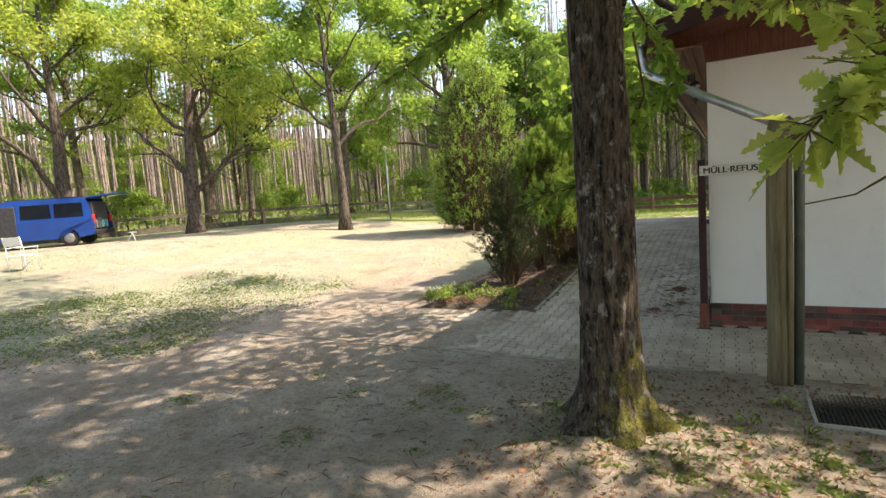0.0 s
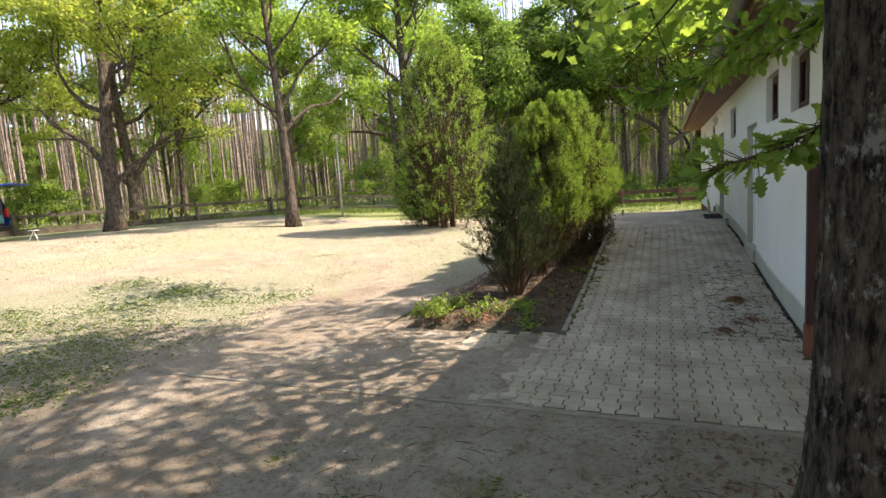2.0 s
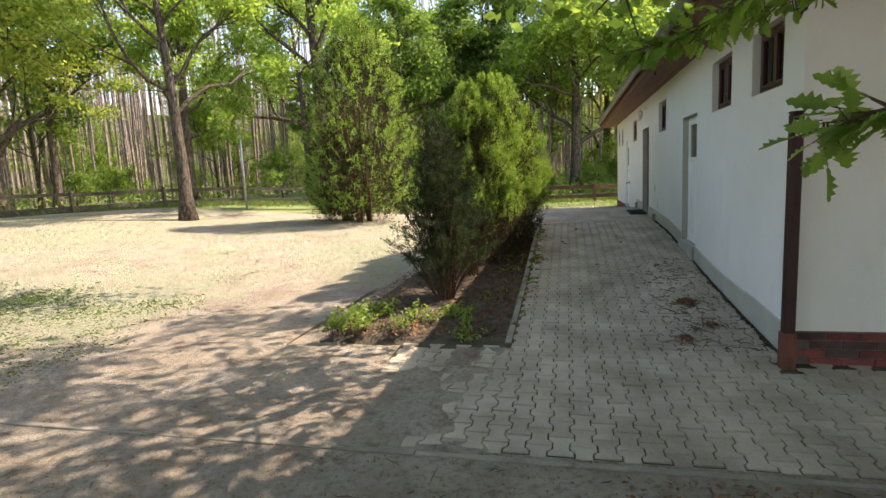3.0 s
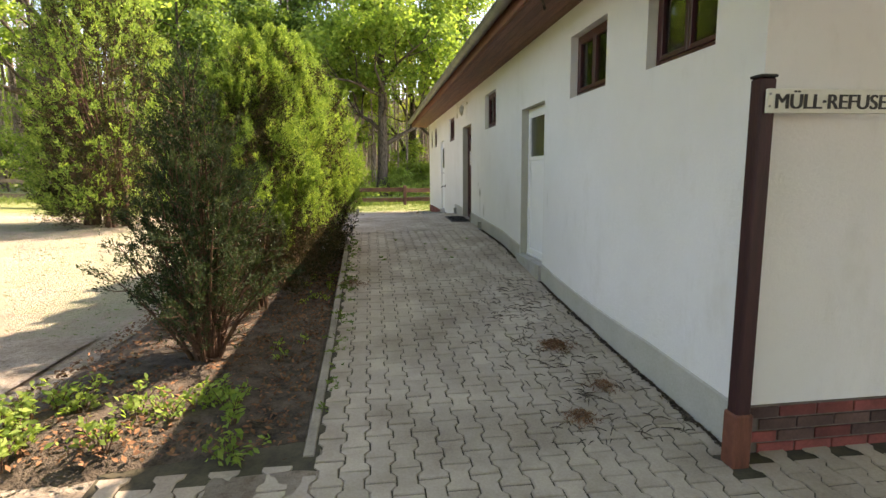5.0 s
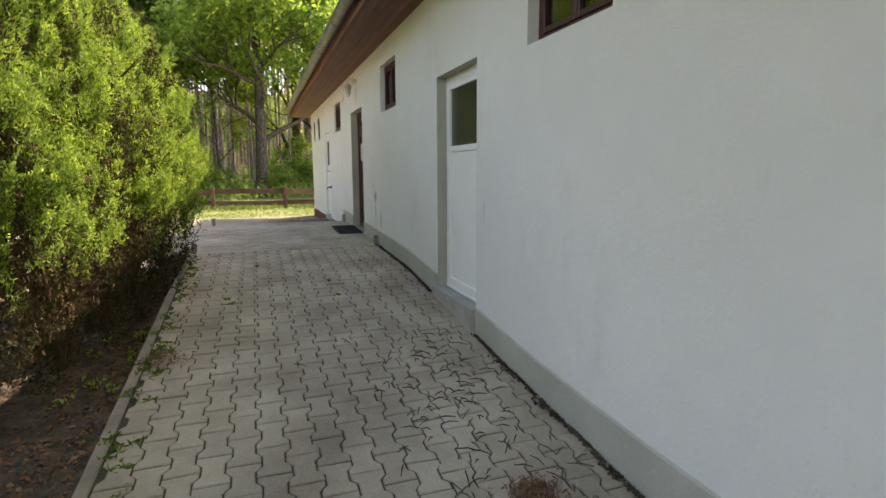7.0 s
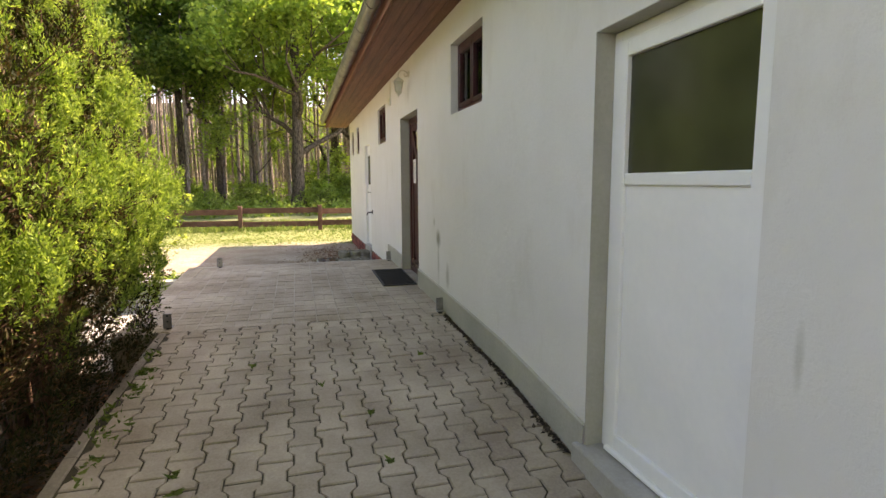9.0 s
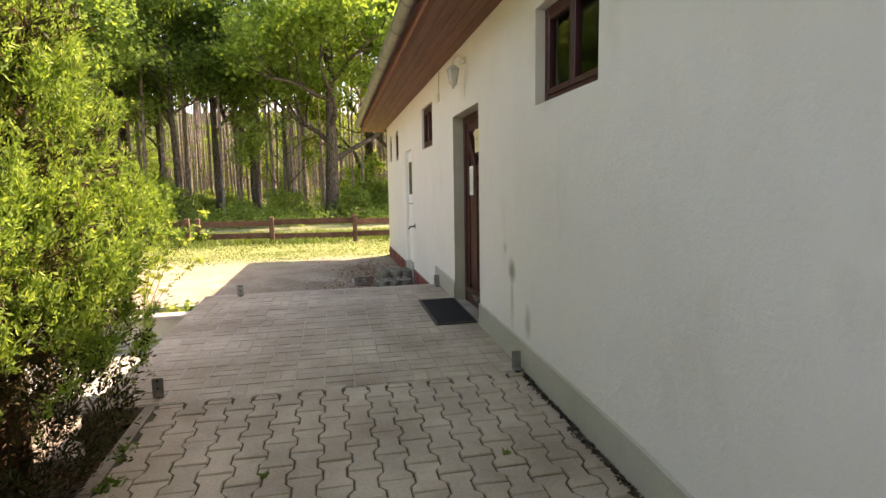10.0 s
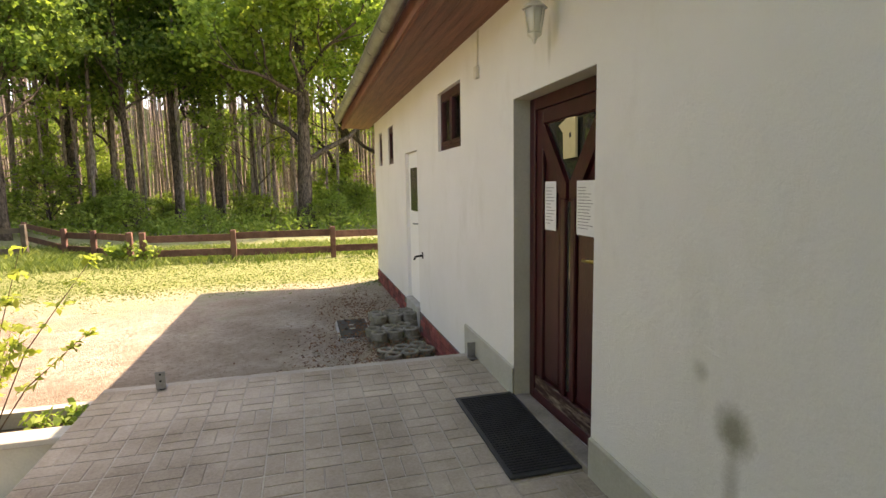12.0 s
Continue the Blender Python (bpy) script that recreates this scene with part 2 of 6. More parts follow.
M = {
    "plaster": plaster(),
    "plinth": simple("grey_plinth_plaster", (0.36, 0.355, 0.30), (0.46, 0.45, 0.39), 2.0, 0.9, 0, 0.4, 50),
    "brick": simple("red_brick", (0.13, 0.034, 0.03), (0.27, 0.07, 0.06), 5, 0.85, 0, 0.5, 60, random_v=0.45),
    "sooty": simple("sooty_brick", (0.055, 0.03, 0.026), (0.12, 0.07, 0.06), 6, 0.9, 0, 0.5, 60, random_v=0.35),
    "mortar": simple("dark_mortar", (0.10, 0.08, 0.07), (0.17, 0.14, 0.12), 10, 0.95, 0, 0.5, 60),
    "boards": simple("red_brown_boards", (0.10, 0.032, 0.02), (0.20, 0.07, 0.042), 5, 0.65, 0, 0.35, 30, (6, 1, 1)),
    "soffit": simple("weathered_soffit_boards", (0.11, 0.04, 0.025), (0.24, 0.095, 0.06), 4, 0.6, 0, 0.35, 24, (9, 0.5, 1), random_v=0.15),
    "roof": simple("dark_roof_sheet", (0.05, 0.042, 0.04), (0.09, 0.075, 0.07), 3, 0.85, 0, 0.4, 60),
    "zinc": simple("dull_zinc", (0.24, 0.235, 0.21), (0.36, 0.355, 0.33), 5, 0.5, 0.7, 0.15, 30),
    "galv": simple("galvanised_steel", (0.40, 0.43, 0.48), (0.55, 0.58, 0.63), 8, 0.38, 0.85, 0.1, 30),
    "dwood": simple("dark_mahogany_wood", (0.032, 0.004, 0.006), (0.07, 0.010, 0.013), 5, 0.38, 0, 0.2, 40, (1, 4, 0.6), spec=0.5),
    "postwood": simple("dark_red_stained_wood", (0.022, 0.006, 0.007), (0.05, 0.014, 0.015), 6, 0.6, 0, 0.3, 30, (3, 3, 0.4)),
    "fence": simple("weathered_red_fence_wood", (0.08, 0.036, 0.027), (0.17, 0.09, 0.068), 4, 0.85, 0, 0.4, 30, random_v=0.25),
    "oldfence": simple("grey_weathered_rail_wood", (0.055, 0.045, 0.033), (0.15, 0.125, 0.095), 4, 0.9, 0, 0.4, 30, random_v=0.3),
    "pvc": simple("white_painted_door", (0.78, 0.79, 0.78), (0.84, 0.845, 0.83), 3, 0.42, 0, 0.05, 30),
    "glass_clear": clear_glass(),
    "glass_dark": glass_material("dark_window_glass", (0.028, 0.028, 0.024)),
    "glass_car": simple("tinted_car_glass", (0.008, 0.010, 0.012), (0.014, 0.017, 0.02), 3, 0.1, 0, 0, 40, spec=0.25),
    "glass_green": glass_material("dim_olive_glass", (0.035, 0.038, 0.024), 0.12),
    "curtain": simple("dusty_net_curtain", (0.26, 0.22, 0.17), (0.42, 0.37, 0.30), 6, 0.95, 0, 0.2, 30, (1, 6, 0.4)),
    "paver": simple("concrete_paver", (0.255, 0.205, 0.155), (0.455, 0.39, 0.31), 1.8, 0.92, 0, 0.5, 70, random_v=0.09),
    "paver2": simple("terrace_paver", (0.235, 0.19, 0.14), (0.455, 0.39, 0.31), 1.7, 0.9, 0, 0.5, 60, random_v=0.06),
    "joint": simple("dark_joint_soil", (0.035, 0.03, 0.02), (0.085, 0.075, 0.045), 9, 1.0, 0, 0.6, 60),
    "kerb": simple("old_concrete_kerb", (0.16, 0.138, 0.108), (0.32, 0.28, 0.225), 4, 0.92, 0, 0.5, 60, random_v=0.1),
    "concrete": simple("raw_concrete", (0.30, 0.29, 0.26), (0.42, 0.41, 0.37), 4, 0.9, 0, 0.4, 60),
    "mossy": simple("mossy_old_concrete", (0.10, 0.095, 0.07), (0.27, 0.255, 0.21), 9, 0.95, 0, 0.6, 60),
    "soil": simple("bark_littered_soil", (0.028, 0.022, 0.016), (0.15, 0.118, 0.088), 9, 1.0, 0, 1.0, 60, dist=0.03),
    "ground": ground_material(),
    "litter": simple("brown_dry_needles", (0.12, 0.055, 0.028), (0.24, 0.13, 0.07), 20, 1.0, 0, 0.5, 60, random_v=0.3),
    "rubber": simple("black_rubber", (0.012, 0.012, 0.012), (0.026, 0.026, 0.026), 10, 0.75, 0, 0.2, 60),
    "mat": simple("dark_grey_rubber_mat", (0.022, 0.023, 0.025), (0.04, 0.041, 0.043), 10, 0.6, 0, 0.2, 60),
    "bark": bark_material("oak_bark", (0.012, 0.010, 0.008), (0.115, 0.092, 0.072), 0.85),
    "bark_far": bark_material("grey_brown_bark", (0.03, 0.024, 0.019), (0.135, 0.11, 0.088), 0.0, 0.6),
    "pine": bark_material("pine_bark", (0.13, 0.105, 0.09), (0.34, 0.285, 0.25), 0.0, 0.5),
    "twig": simple("reddish_twigs", (0.06, 0.03, 0.02), (0.14, 0.08, 0.05), 20, 0.9, 0, 0, 40),
    "oak_leaf": leaf_material("oak_leaves", (0.13, 0.23, 0.035), (0.22, 0.35, 0.05), (0.34, 0.44, 0.08), 0.58),
    "oak_leaf_b": leaf_material("fresh_oak_leaves", (0.22, 0.29, 0.045), (0.33, 0.40, 0.065), (0.44, 0.47, 0.11), 0.58),
    "dark_leaf": leaf_material("dark_leaves", (0.075, 0.15, 0.033), (0.135, 0.24, 0.045), (0.23, 0.34, 0.065), 0.5),
    "under_leaf": leaf_material("undergrowth_leaves", (0.14, 0.24, 0.04), (0.23, 0.35, 0.06), (0.34, 0.44, 0.09), 0.55),
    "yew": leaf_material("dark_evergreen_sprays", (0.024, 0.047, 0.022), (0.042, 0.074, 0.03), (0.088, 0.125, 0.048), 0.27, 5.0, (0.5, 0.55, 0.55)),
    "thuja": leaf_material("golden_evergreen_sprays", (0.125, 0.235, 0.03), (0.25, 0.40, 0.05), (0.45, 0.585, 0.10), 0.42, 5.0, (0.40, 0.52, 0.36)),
    # brown inner sprays, made darker still to stand for shade inside the hedge
    "thuja_dark": leaf_material("brown_shaded_evergreen_sprays", (0.022, 0.032, 0.012), (0.055, 0.052, 0.02), (0.13, 0.072, 0.036), 0.15),
    "grass": leaf_material("grass_blades", (0.085, 0.145, 0.038), (0.145, 0.215, 0.055), (0.24, 0.30, 0.10), 0.4),
    "van": simple("blue_car_paint", (0.001, 0.038, 0.21), (0.002, 0.05, 0.26), 2, 0.3, 0, 0, 40, spec=0.35),
    "white": simple("white_plastic", (0.72, 0.72, 0.70), (0.8, 0.8, 0.78), 5, 0.5, 0, 0.05, 40),
    "paper": simple("white_paper", (0.70, 0.71, 0.70), (0.78, 0.78, 0.76), 5, 0.8, 0, 0.05, 40),
    "yellowpaper": simple("cream_envelope_paper", (0.62, 0.52, 0.28), (0.70, 0.60, 0.36), 5, 0.8, 0, 0.05, 40),
    "black": simple("black_paint", (0.012, 0.012, 0.012), (0.02, 0.02, 0.02), 5, 0.6, 0, 0, 40),
    "red": simple("red_lens_plastic", (0.45, 0.02, 0.015), (0.55, 0.03, 0.02), 5, 0.3, 0, 0, 40),
    "steel": simple("dull_steel", (0.2, 0.2, 0.2), (0.34, 0.34, 0.33), 12, 0.45, 0.8, 0.1, 40),
    "iron": simple("dark_cast_iron", (0.03, 0.03, 0.03), (0.065, 0.062, 0.058), 12, 0.6, 0.5, 0.3, 40),
    "oldpost": simple("grey_green_weathered_post", (0.075, 0.062, 0.035), (0.22, 0.185, 0.105), 5, 0.85, 0, 0.4, 25, (5, 5, 0.3)),
    "greenpipe": simple("dull_green_pipe", (0.05, 0.06, 0.045), (0.085, 0.095, 0.07), 5, 0.55, 0, 0.1, 30),
    "lampwhite": simple("cream_enamel_lamp", (0.55, 0.53, 0.45), (0.68, 0.66, 0.58), 6, 0.45, 0, 0.05, 30),
    "lampglass": glass_material("milky_lamp_glass", (0.45, 0.45, 0.40), 0.2),
    "teal": simple("teal_fabric", (0.05, 0.22, 0.24), (0.12, 0.33, 0.34), 8, 0.9, 0, 0.1, 30),
    "seat": simple("dark_grey_upholstery", (0.03, 0.03, 0.032), (0.06, 0.06, 0.062), 8, 0.9, 0, 0.1, 30),
}

# ---- mesh helpers ----


def box(bm, x0, x1, y0, y1, z0, z1, bevel=0.0):
    vs = [bm.verts.new((x, y, z)) for z in (z0, z1) for y in (y0, y1) for x in (x0, x1)]
    fs = [bm.faces.new([vs[i] for i in q]) for q in ((0, 2, 3, 1), (4, 5, 7, 6), (0, 1, 5, 4), (2, 6, 7, 3), (0, 4, 6, 2), (1, 3, 7, 5))]
    if bevel:
        es = list({e for f in fs for e in f.edges})
        bmesh.ops.bevel(bm, geom=es, offset=bevel, segments=1, affect="EDGES", clamp_overlap=True)
    return bm


def abox(x0, x1, y0, y1, z0, z1, bevel=0.0):
    return box(bmesh.new(), x0, x1, y0, y1, z0, z1, bevel)


def tube(bm, pts, radii, sides=8, cap=True, wobble=0.0):
    """A tapered tube along points."""
    pts = [Vector(p) for p in pts]
    rings = []
    for i, p in enumerate(pts):
        d = (pts[min(i + 1, len(pts) - 1)] - pts[max(i - 1, 0)]).normalized()
        a = d.cross(Vector((0.31, 0.95, 0.07)))
        if a.length < 0.05:
            a = d.cross(Vector((1, 0, 0)))
        a.normalize()
        b = d.cross(a)
        r = radii[i] if isinstance(radii, (list, tuple)) else radii
        ring = []
        for k in range(sides):
            t = 2 * math.pi * k / sides
            w = 1 + wobble * noise.noise((p + a * math.cos(t) + b * math.sin(t)) * 3.1) if wobble else 1
            ring.append(bm.verts.new(p + (a * math.cos(t) + b * math.sin(t)) * r * w))
        rings.append(ring)
    for u, v in zip(rings, rings[1:]):
        for k in range(sides):
            f = bm.faces.new((u[k], u[(k + 1) % sides], v[(k + 1) % sides], v[k]))
            f.smooth = True
    if cap:
        bm.faces.new(rings[0][::-1])
        bm.faces.new(rings[-1])
    return bm


def prism(bm, outline, z0, z1, axis="z"):
    """Extrudes an outline of (a, b) pairs; axis z: a, b are x, y; axis x: y, z; axis y: x, z."""
    def place(a, b, c):
        return {"z": (a, b, c), "x": (c, a, b), "y": (a, c, b)}[axis]
    lo = [bm.verts.new(place(a, b, z0)) for a, b in outline]
    hi = [bm.verts.new(place(a, b, z1)) for a, b in outline]
    n = len(outline)
    fs = [bm.faces.new(lo[::-1]), bm.faces.new(hi)]
    fs += [bm.faces.new((lo[i], lo[(i + 1) % n], hi[(i + 1) % n], hi[i])) for i in range(n)]
    bmesh.ops.recalc_face_normals(bm, faces=fs)
    return bm


def finish(name, bm, material):
    me = bpy.data.meshes.new(name)
    bm.to_mesh(me)
    bm.free()
    me.materials.append(material)
    return me


def part(name, bm, material, parent=None, label=""):
    ob = new(name, finish(name, bm, material))
    ob.parent = parent
    if label:
        ob["label"] = label
    return ob


def thing(name, at, label, category, group="", kind=""):
    e = new(name)
    e.empty_display_size = 0.1
    e.matrix_world = at if isinstance(at, Matrix) else pose(*at)
    return tagged(e, label, category, group, kind)


def quads_mesh(name, verts, material, per=4, smooth=False):
    """A mesh of loose polygons with per corners each, from an array (n * per, 3)."""
    v = np.asarray(verts, dtype=np.float32).reshape(-1, 3)
    n = len(v) // per
    me = bpy.data.meshes.new(name)
    me.vertices.add(len(v))
    me.vertices.foreach_set("co", v.ravel())
    me.loops.add(n * per)
    me.loops.foreach_set("vertex_index", np.arange(n * per, dtype=np.int32))
    me.polygons.add(n)
    me.polygons.foreach_set("loop_start", np.arange(0, n * per, per, dtype=np.int32))
    me.update(calc_edges=True)
    me.materials.append(material)
    return me


def unit_dirs(rng, n):
    d = rng.normal(size=(n, 3))
    return d / np.linalg.norm(d, axis=1, keepdims=True)


def leaves(rng, centres, size, aspect=0.6, up=0.45, vary=0.35):
    """Loose pointed leaf quads, one at each centre."""
    n = len(centres)
    nrm = unit_dirs(rng, n) + np.array((0, 0, up))
    nrm /= np.linalg.norm(nrm, axis=1, keepdims=True)
    a = np.cross(nrm, unit_dirs(rng, n))
    a /= np.linalg.norm(a, axis=1, keepdims=True) + 1e-6
    b = np.cross(nrm, a)
    s = size * (1 + vary * rng.uniform(-1, 1, (n, 1)))
    v = np.empty((n, 4, 3))
    v[:, 0] = centres - a * s
    v[:, 1] = centres + b * s * aspect + nrm * s * 0.2
    v[:, 2] = centres + a * s
    v[:, 3] = centres - b * s * aspect + nrm * s * 0.2
    return v.reshape(-1, 3)


# ---- heights of the ground ----


def smooth(t):
    t = max(0.0, min(1.0, t))
    return t * t * (3 - 2 * t)


def pave_z(y):
    """The paved way rises gently to the terrace."""
    rows = ((-50, -0.42), (4.2, -0.42), (5.0, -0.39), (6.4, -0.30), (7.8, -0.175), (10.4, 0.095), (12.0, 0.16), (15.1, 0.245), (60, 0.245))
    for (a, za), (b, zb) in zip(rows, rows[1:]):
        if y <= b:
            return za + (zb - za) * (y - a) / (b - a)
    return rows[-1][1]


def ground_z(x, y):
    z = -0.44 + 0.95 * smooth((-x - 6.0) / 16.0)
    z += 0.33 * smooth((y - 8.0) / 9.0) * smooth((x + 16) / 10.0)
    z -= 0.25 * smooth((y - 22) / 14.0) * smooth((x + 16) / 10.0)
    z += 0.14 * math.exp(-((x + 0.65) ** 2 + (y - 1.3) ** 2) / 0.8)
    z += 0.07 * smooth(-(y - 2.0) / 4.0)
    if x > -7:
        z += 0.035 * math.exp(-((y - 2.75) / 0.45) ** 2)
    if -7.5 < x < 12:
        z += 0.012 * noise.noise((x * 1.3, y * 1.3, 0))
    return z

# ---- ground ----


def build_ground():
    xs = np.unique(np.concatenate([np.linspace(-400, -60, 12), np.linspace(-60, -9, 40), np.linspace(-9, 4, 60), np.linspace(4, 60, 24), np.linspace(60, 400, 12)]))
    ys = np.unique(np.concatenate([np.linspace(-400, -40, 12), np.linspace(-40, -5, 20), np.linspace(-5, 24, 120), np.linspace(24, 70, 30), np.linspace(70, 500, 14)]))
    verts, grassy = [], []
    for y in ys:
        for x in xs:
            z = ground_z(x, y)
            if -4.6 < x < 9 and 12 < y < 15.2:
                z = min(z, -0.36)
            if -2.55 < x < 0.2 and 5.0 < y < 12.1:
                z = min(z, pave_z(y) - 0.1)
            if -2.3 < x < 9 and 3.2 < y < 5.2:
                z = min(z, pave_z(y) - 0.1)
            if -1.2 < x < 0.3 and 16.2 < y < 18.4:
                z -= 0.06
            if 0.3 < x < 7 and 5 < y < 20.9:
                z = min(z, -0.3)
            verts.append((x, y, z))
            g = 0.36
            if x < -5:
                g = 0.36 + 0.25 * smooth((-x - 6.7) / 1.5) if y < 7 else 0.58
            if y > 18.5:
                g = 0.46 + 0.4 * smooth((y - 19.0) / 3.5)
            if x < -24 or y > 30:
                g = 0.75
            if -9 < x < 2 and y < 4.5:
                g = 0.28
            grassy.append(g)
    w = len(xs)
    faces = [(j * w + i, j * w + i + 1, (j + 1) * w + i + 1, (j + 1) * w + i) for j in range(len(ys) - 1) for i in range(w - 1)]
    me = bpy.data.meshes.new("ground")
    me.from_pydata(verts, [], faces)
    a = me.attributes.new("grassy", "FLOAT", "POINT")
    a.data.foreach_set("value", np.array(grassy, dtype=np.float32))
    me.polygons.foreach_set("use_smooth", np.ones(len(faces), dtype=bool))
    me.materials.append(M["ground"])
    tagged(new("ground", me), "sandy trodden ground with worn patches of grass", "ground", kind="structure")


build_ground()

# bed of soil beside the paved way
bm = bmesh.new()
gx = np.linspace(-4.9, -2.53, 14)
gy = np.linspace(5.0, 12.0, 34)
grid = []
for y in gy:
    row = []
    for x in gx:
        edge = min(smooth((x + 4.9) / 0.8), smooth((y - 5.0) / 0.5))
        z = min(pave_z(y) - 0.03, ground_z(x, y) + 0.16) if x > -3 else ground_z(x, y) + 0.14
        z = ground_z(x, y) - 0.05 + edge * (z - ground_z(x, y) + 0.05) + 0.03 * noise.noise((x * 3, y * 3, 4))
        row.append(bm.verts.new((x, y, z)))
    grid.append(row)
for a, b in zip(grid, grid[1:]):
    for i in range(len(a) - 1):
        bm.faces.new((a[i], a[i + 1], b[i + 1], b[i])).smooth = True
tagged(part("soil_bed", bm, M["soil"]), "dark soil bed littered with dry bark and needles", "soil bed", kind="structure")


def bed_z(x, y):
    return min(pave_z(y) - 0.03, ground_z(x, y) + 0.16) if x > -3 else ground_z(x, y) + 0.13


# ---- building ----
Y0, Y1, XB, WALL = 4.85, 21.05, 7.2, 0.3
TOP = 2.87
# openings of the long wall: y0, y1, z0, z1
OPENINGS = {
    "window_1": (5.28, 6.10, 1.99, 2.60), "window_2": (6.80, 7.65, 1.99, 2.60), "white_door": (8.455, 9.41, 0.06, 2.08),
    "window_3": (10.97, 11.80, 2.0, 2.60), "main_door": (13.16, 14.17, 0.22, 2.235), "window_4": (15.38, 16.18, 2.03, 2.60),
    "side_door": (17.25, 18.0, 0.12, 2.13), "window_5": (18.95, 19.42, 2.04, 2.62), "window_6": (20.1, 20.48, 2.06, 2.62),
}


def wall_with_openings(x0, x1, y0, y1, z0, z1, holes):
    bm = bmesh.new()
    ys = sorted({y0, y1, *[h[0] for h in holes], *[h[1] for h in holes]})
    for a, b in zip(ys, ys[1:]):
        cuts = sorted((h[2], h[3]) for h in holes if h[0] <= a + 1e-6 and h[1] >= b - 1e-6)
        z = z0
        for c, d in cuts:
            if c > z:
                box(bm, x0, x1, a, b, z, c)
            z = d
        if z < z1:
            box(bm, x0, x1, a, b, z, z1)
    bmesh.ops.remove_doubles(bm, verts=bm.verts, dist=1e-5)
    seen = {}
    for f in bm.faces:
        k = tuple(round(v, 4) for v in f.calc_center_median()) + (round(f.calc_area(), 4),)
        seen.setdefault(k, []).append(f)
    bmesh.ops.delete(bm, geom=[f for fs in seen.values() if len(fs) > 1 for f in fs], context="FACES")
    return bm


wall_w = tagged(part("wall_west", wall_with_openings(0, WALL, Y0, Y1, -0.6, TOP + 0.25, list(OPENINGS.values())), M["plaster"]),
                "long white roughcast wall with grey weather stains", "wall", kind="structure")
wall_s = tagged(part("wall_south", abox(WALL, XB, Y0, Y0 + WALL, -0.6, 2.93), M["plaster"]), "white plastered gable wall in shade", "wall", kind="structure")
tagged(part("wall_north", abox(WALL, XB, Y1 - WALL, Y1, -0.6, 2.93), M["plaster"]), "white plastered gable wall", "wall", kind="structure")
tagged(part("wall_east", abox(XB - WALL, XB, Y0 + WALL, Y1 - WALL, -0.6, 2.93), M["plaster"]), "white plastered wall", "wall", kind="structure")
tagged(part("ceiling", abox(WALL, XB - WALL, Y0 + WALL, Y1 - WALL, 2.8, 2.86), M["plaster"]), "plain plastered ceiling", "ceiling", kind="structure")
tagged(part("floor", abox(WALL, XB - WALL, Y0 + WALL, Y1 - WALL, -0.1, 0.0), M["concrete"]), "plain concrete floor", "floor", kind="structure")

# grey plinth along the long wall, following the rise of the paving
bm = bmesh.new()


def plinth_top(y):
    return pave_z(y) + 0.21 + 0.07 * smooth((7.5 - y) / 2.0)


def plinth_run(bm, y0, y1):
    n = max(1, int((y1 - y0) / 0.5))
    ys = [y0 + (y1 - y0) * i / n for i in range(n + 1)]
    for a, b in zip(ys, ys[1:]):
        vs = []
        for y in (a, b):
            vs.append([bm.verts.new(p) for p in ((-0.014, y, pave_z(y) - 0.2), (-0.014, y, plinth_top(y) - 0.01), (0.0, y, plinth_top(y)), (0.01, y, plinth_top(y)), (0.01, y, pave_z(y) - 0.2))])
        for k in range(5):
            bm.faces.new((vs[0][k], vs[1][k], vs[1][(k + 1) % 5], vs[0][(k + 1) % 5]))
    bmesh.ops.recalc_face_normals(bm, faces=bm.faces)


plinth_run(bm, Y0 + 0.0, 8.455)
plinth_run(bm, 9.41, 13.16)
plinth_run(bm, 14.17, 15.30)
bmesh.ops.remove_doubles(bm, verts=bm.verts, dist=1e-4)
tagged(part("plinth", bm, M["plinth"]), "grey plastered plinth along the foot of the white wall", "plinth", kind="structure")

# grey linings of the reveals
for nm, (a, b, c, d) in OPENINGS.items():
    if nm.startswith("window") or nm == "side_door":
        continue
    bm = bmesh.new()
    z0 = c
    box(bm, -0.004, 0.14, b - 0.004, b + 0.0, z0, d)
    box(bm, -0.004, 0.14, a, b, d - 0.004, d)
    tagged(part("reveal", bm, M["plinth"]), "grey plastered reveal of the opening", "trim", kind="structure")


def frame_bars(bm, x0, x1, y0, y1, z0, z1, w):
    box(bm, x0, x1, y0, y0 + w, z0, z1, 0.004)
    box(bm, x0, x1, y1 - w, y1, z0, z1, 0.004)
    box(bm, x0, x1, y0 + w, y1 - w, z0, z0 + w, 0.004)
    box(bm, x0, x1, y0 + w, y1 - w, z1 - w, z1, 0.004)


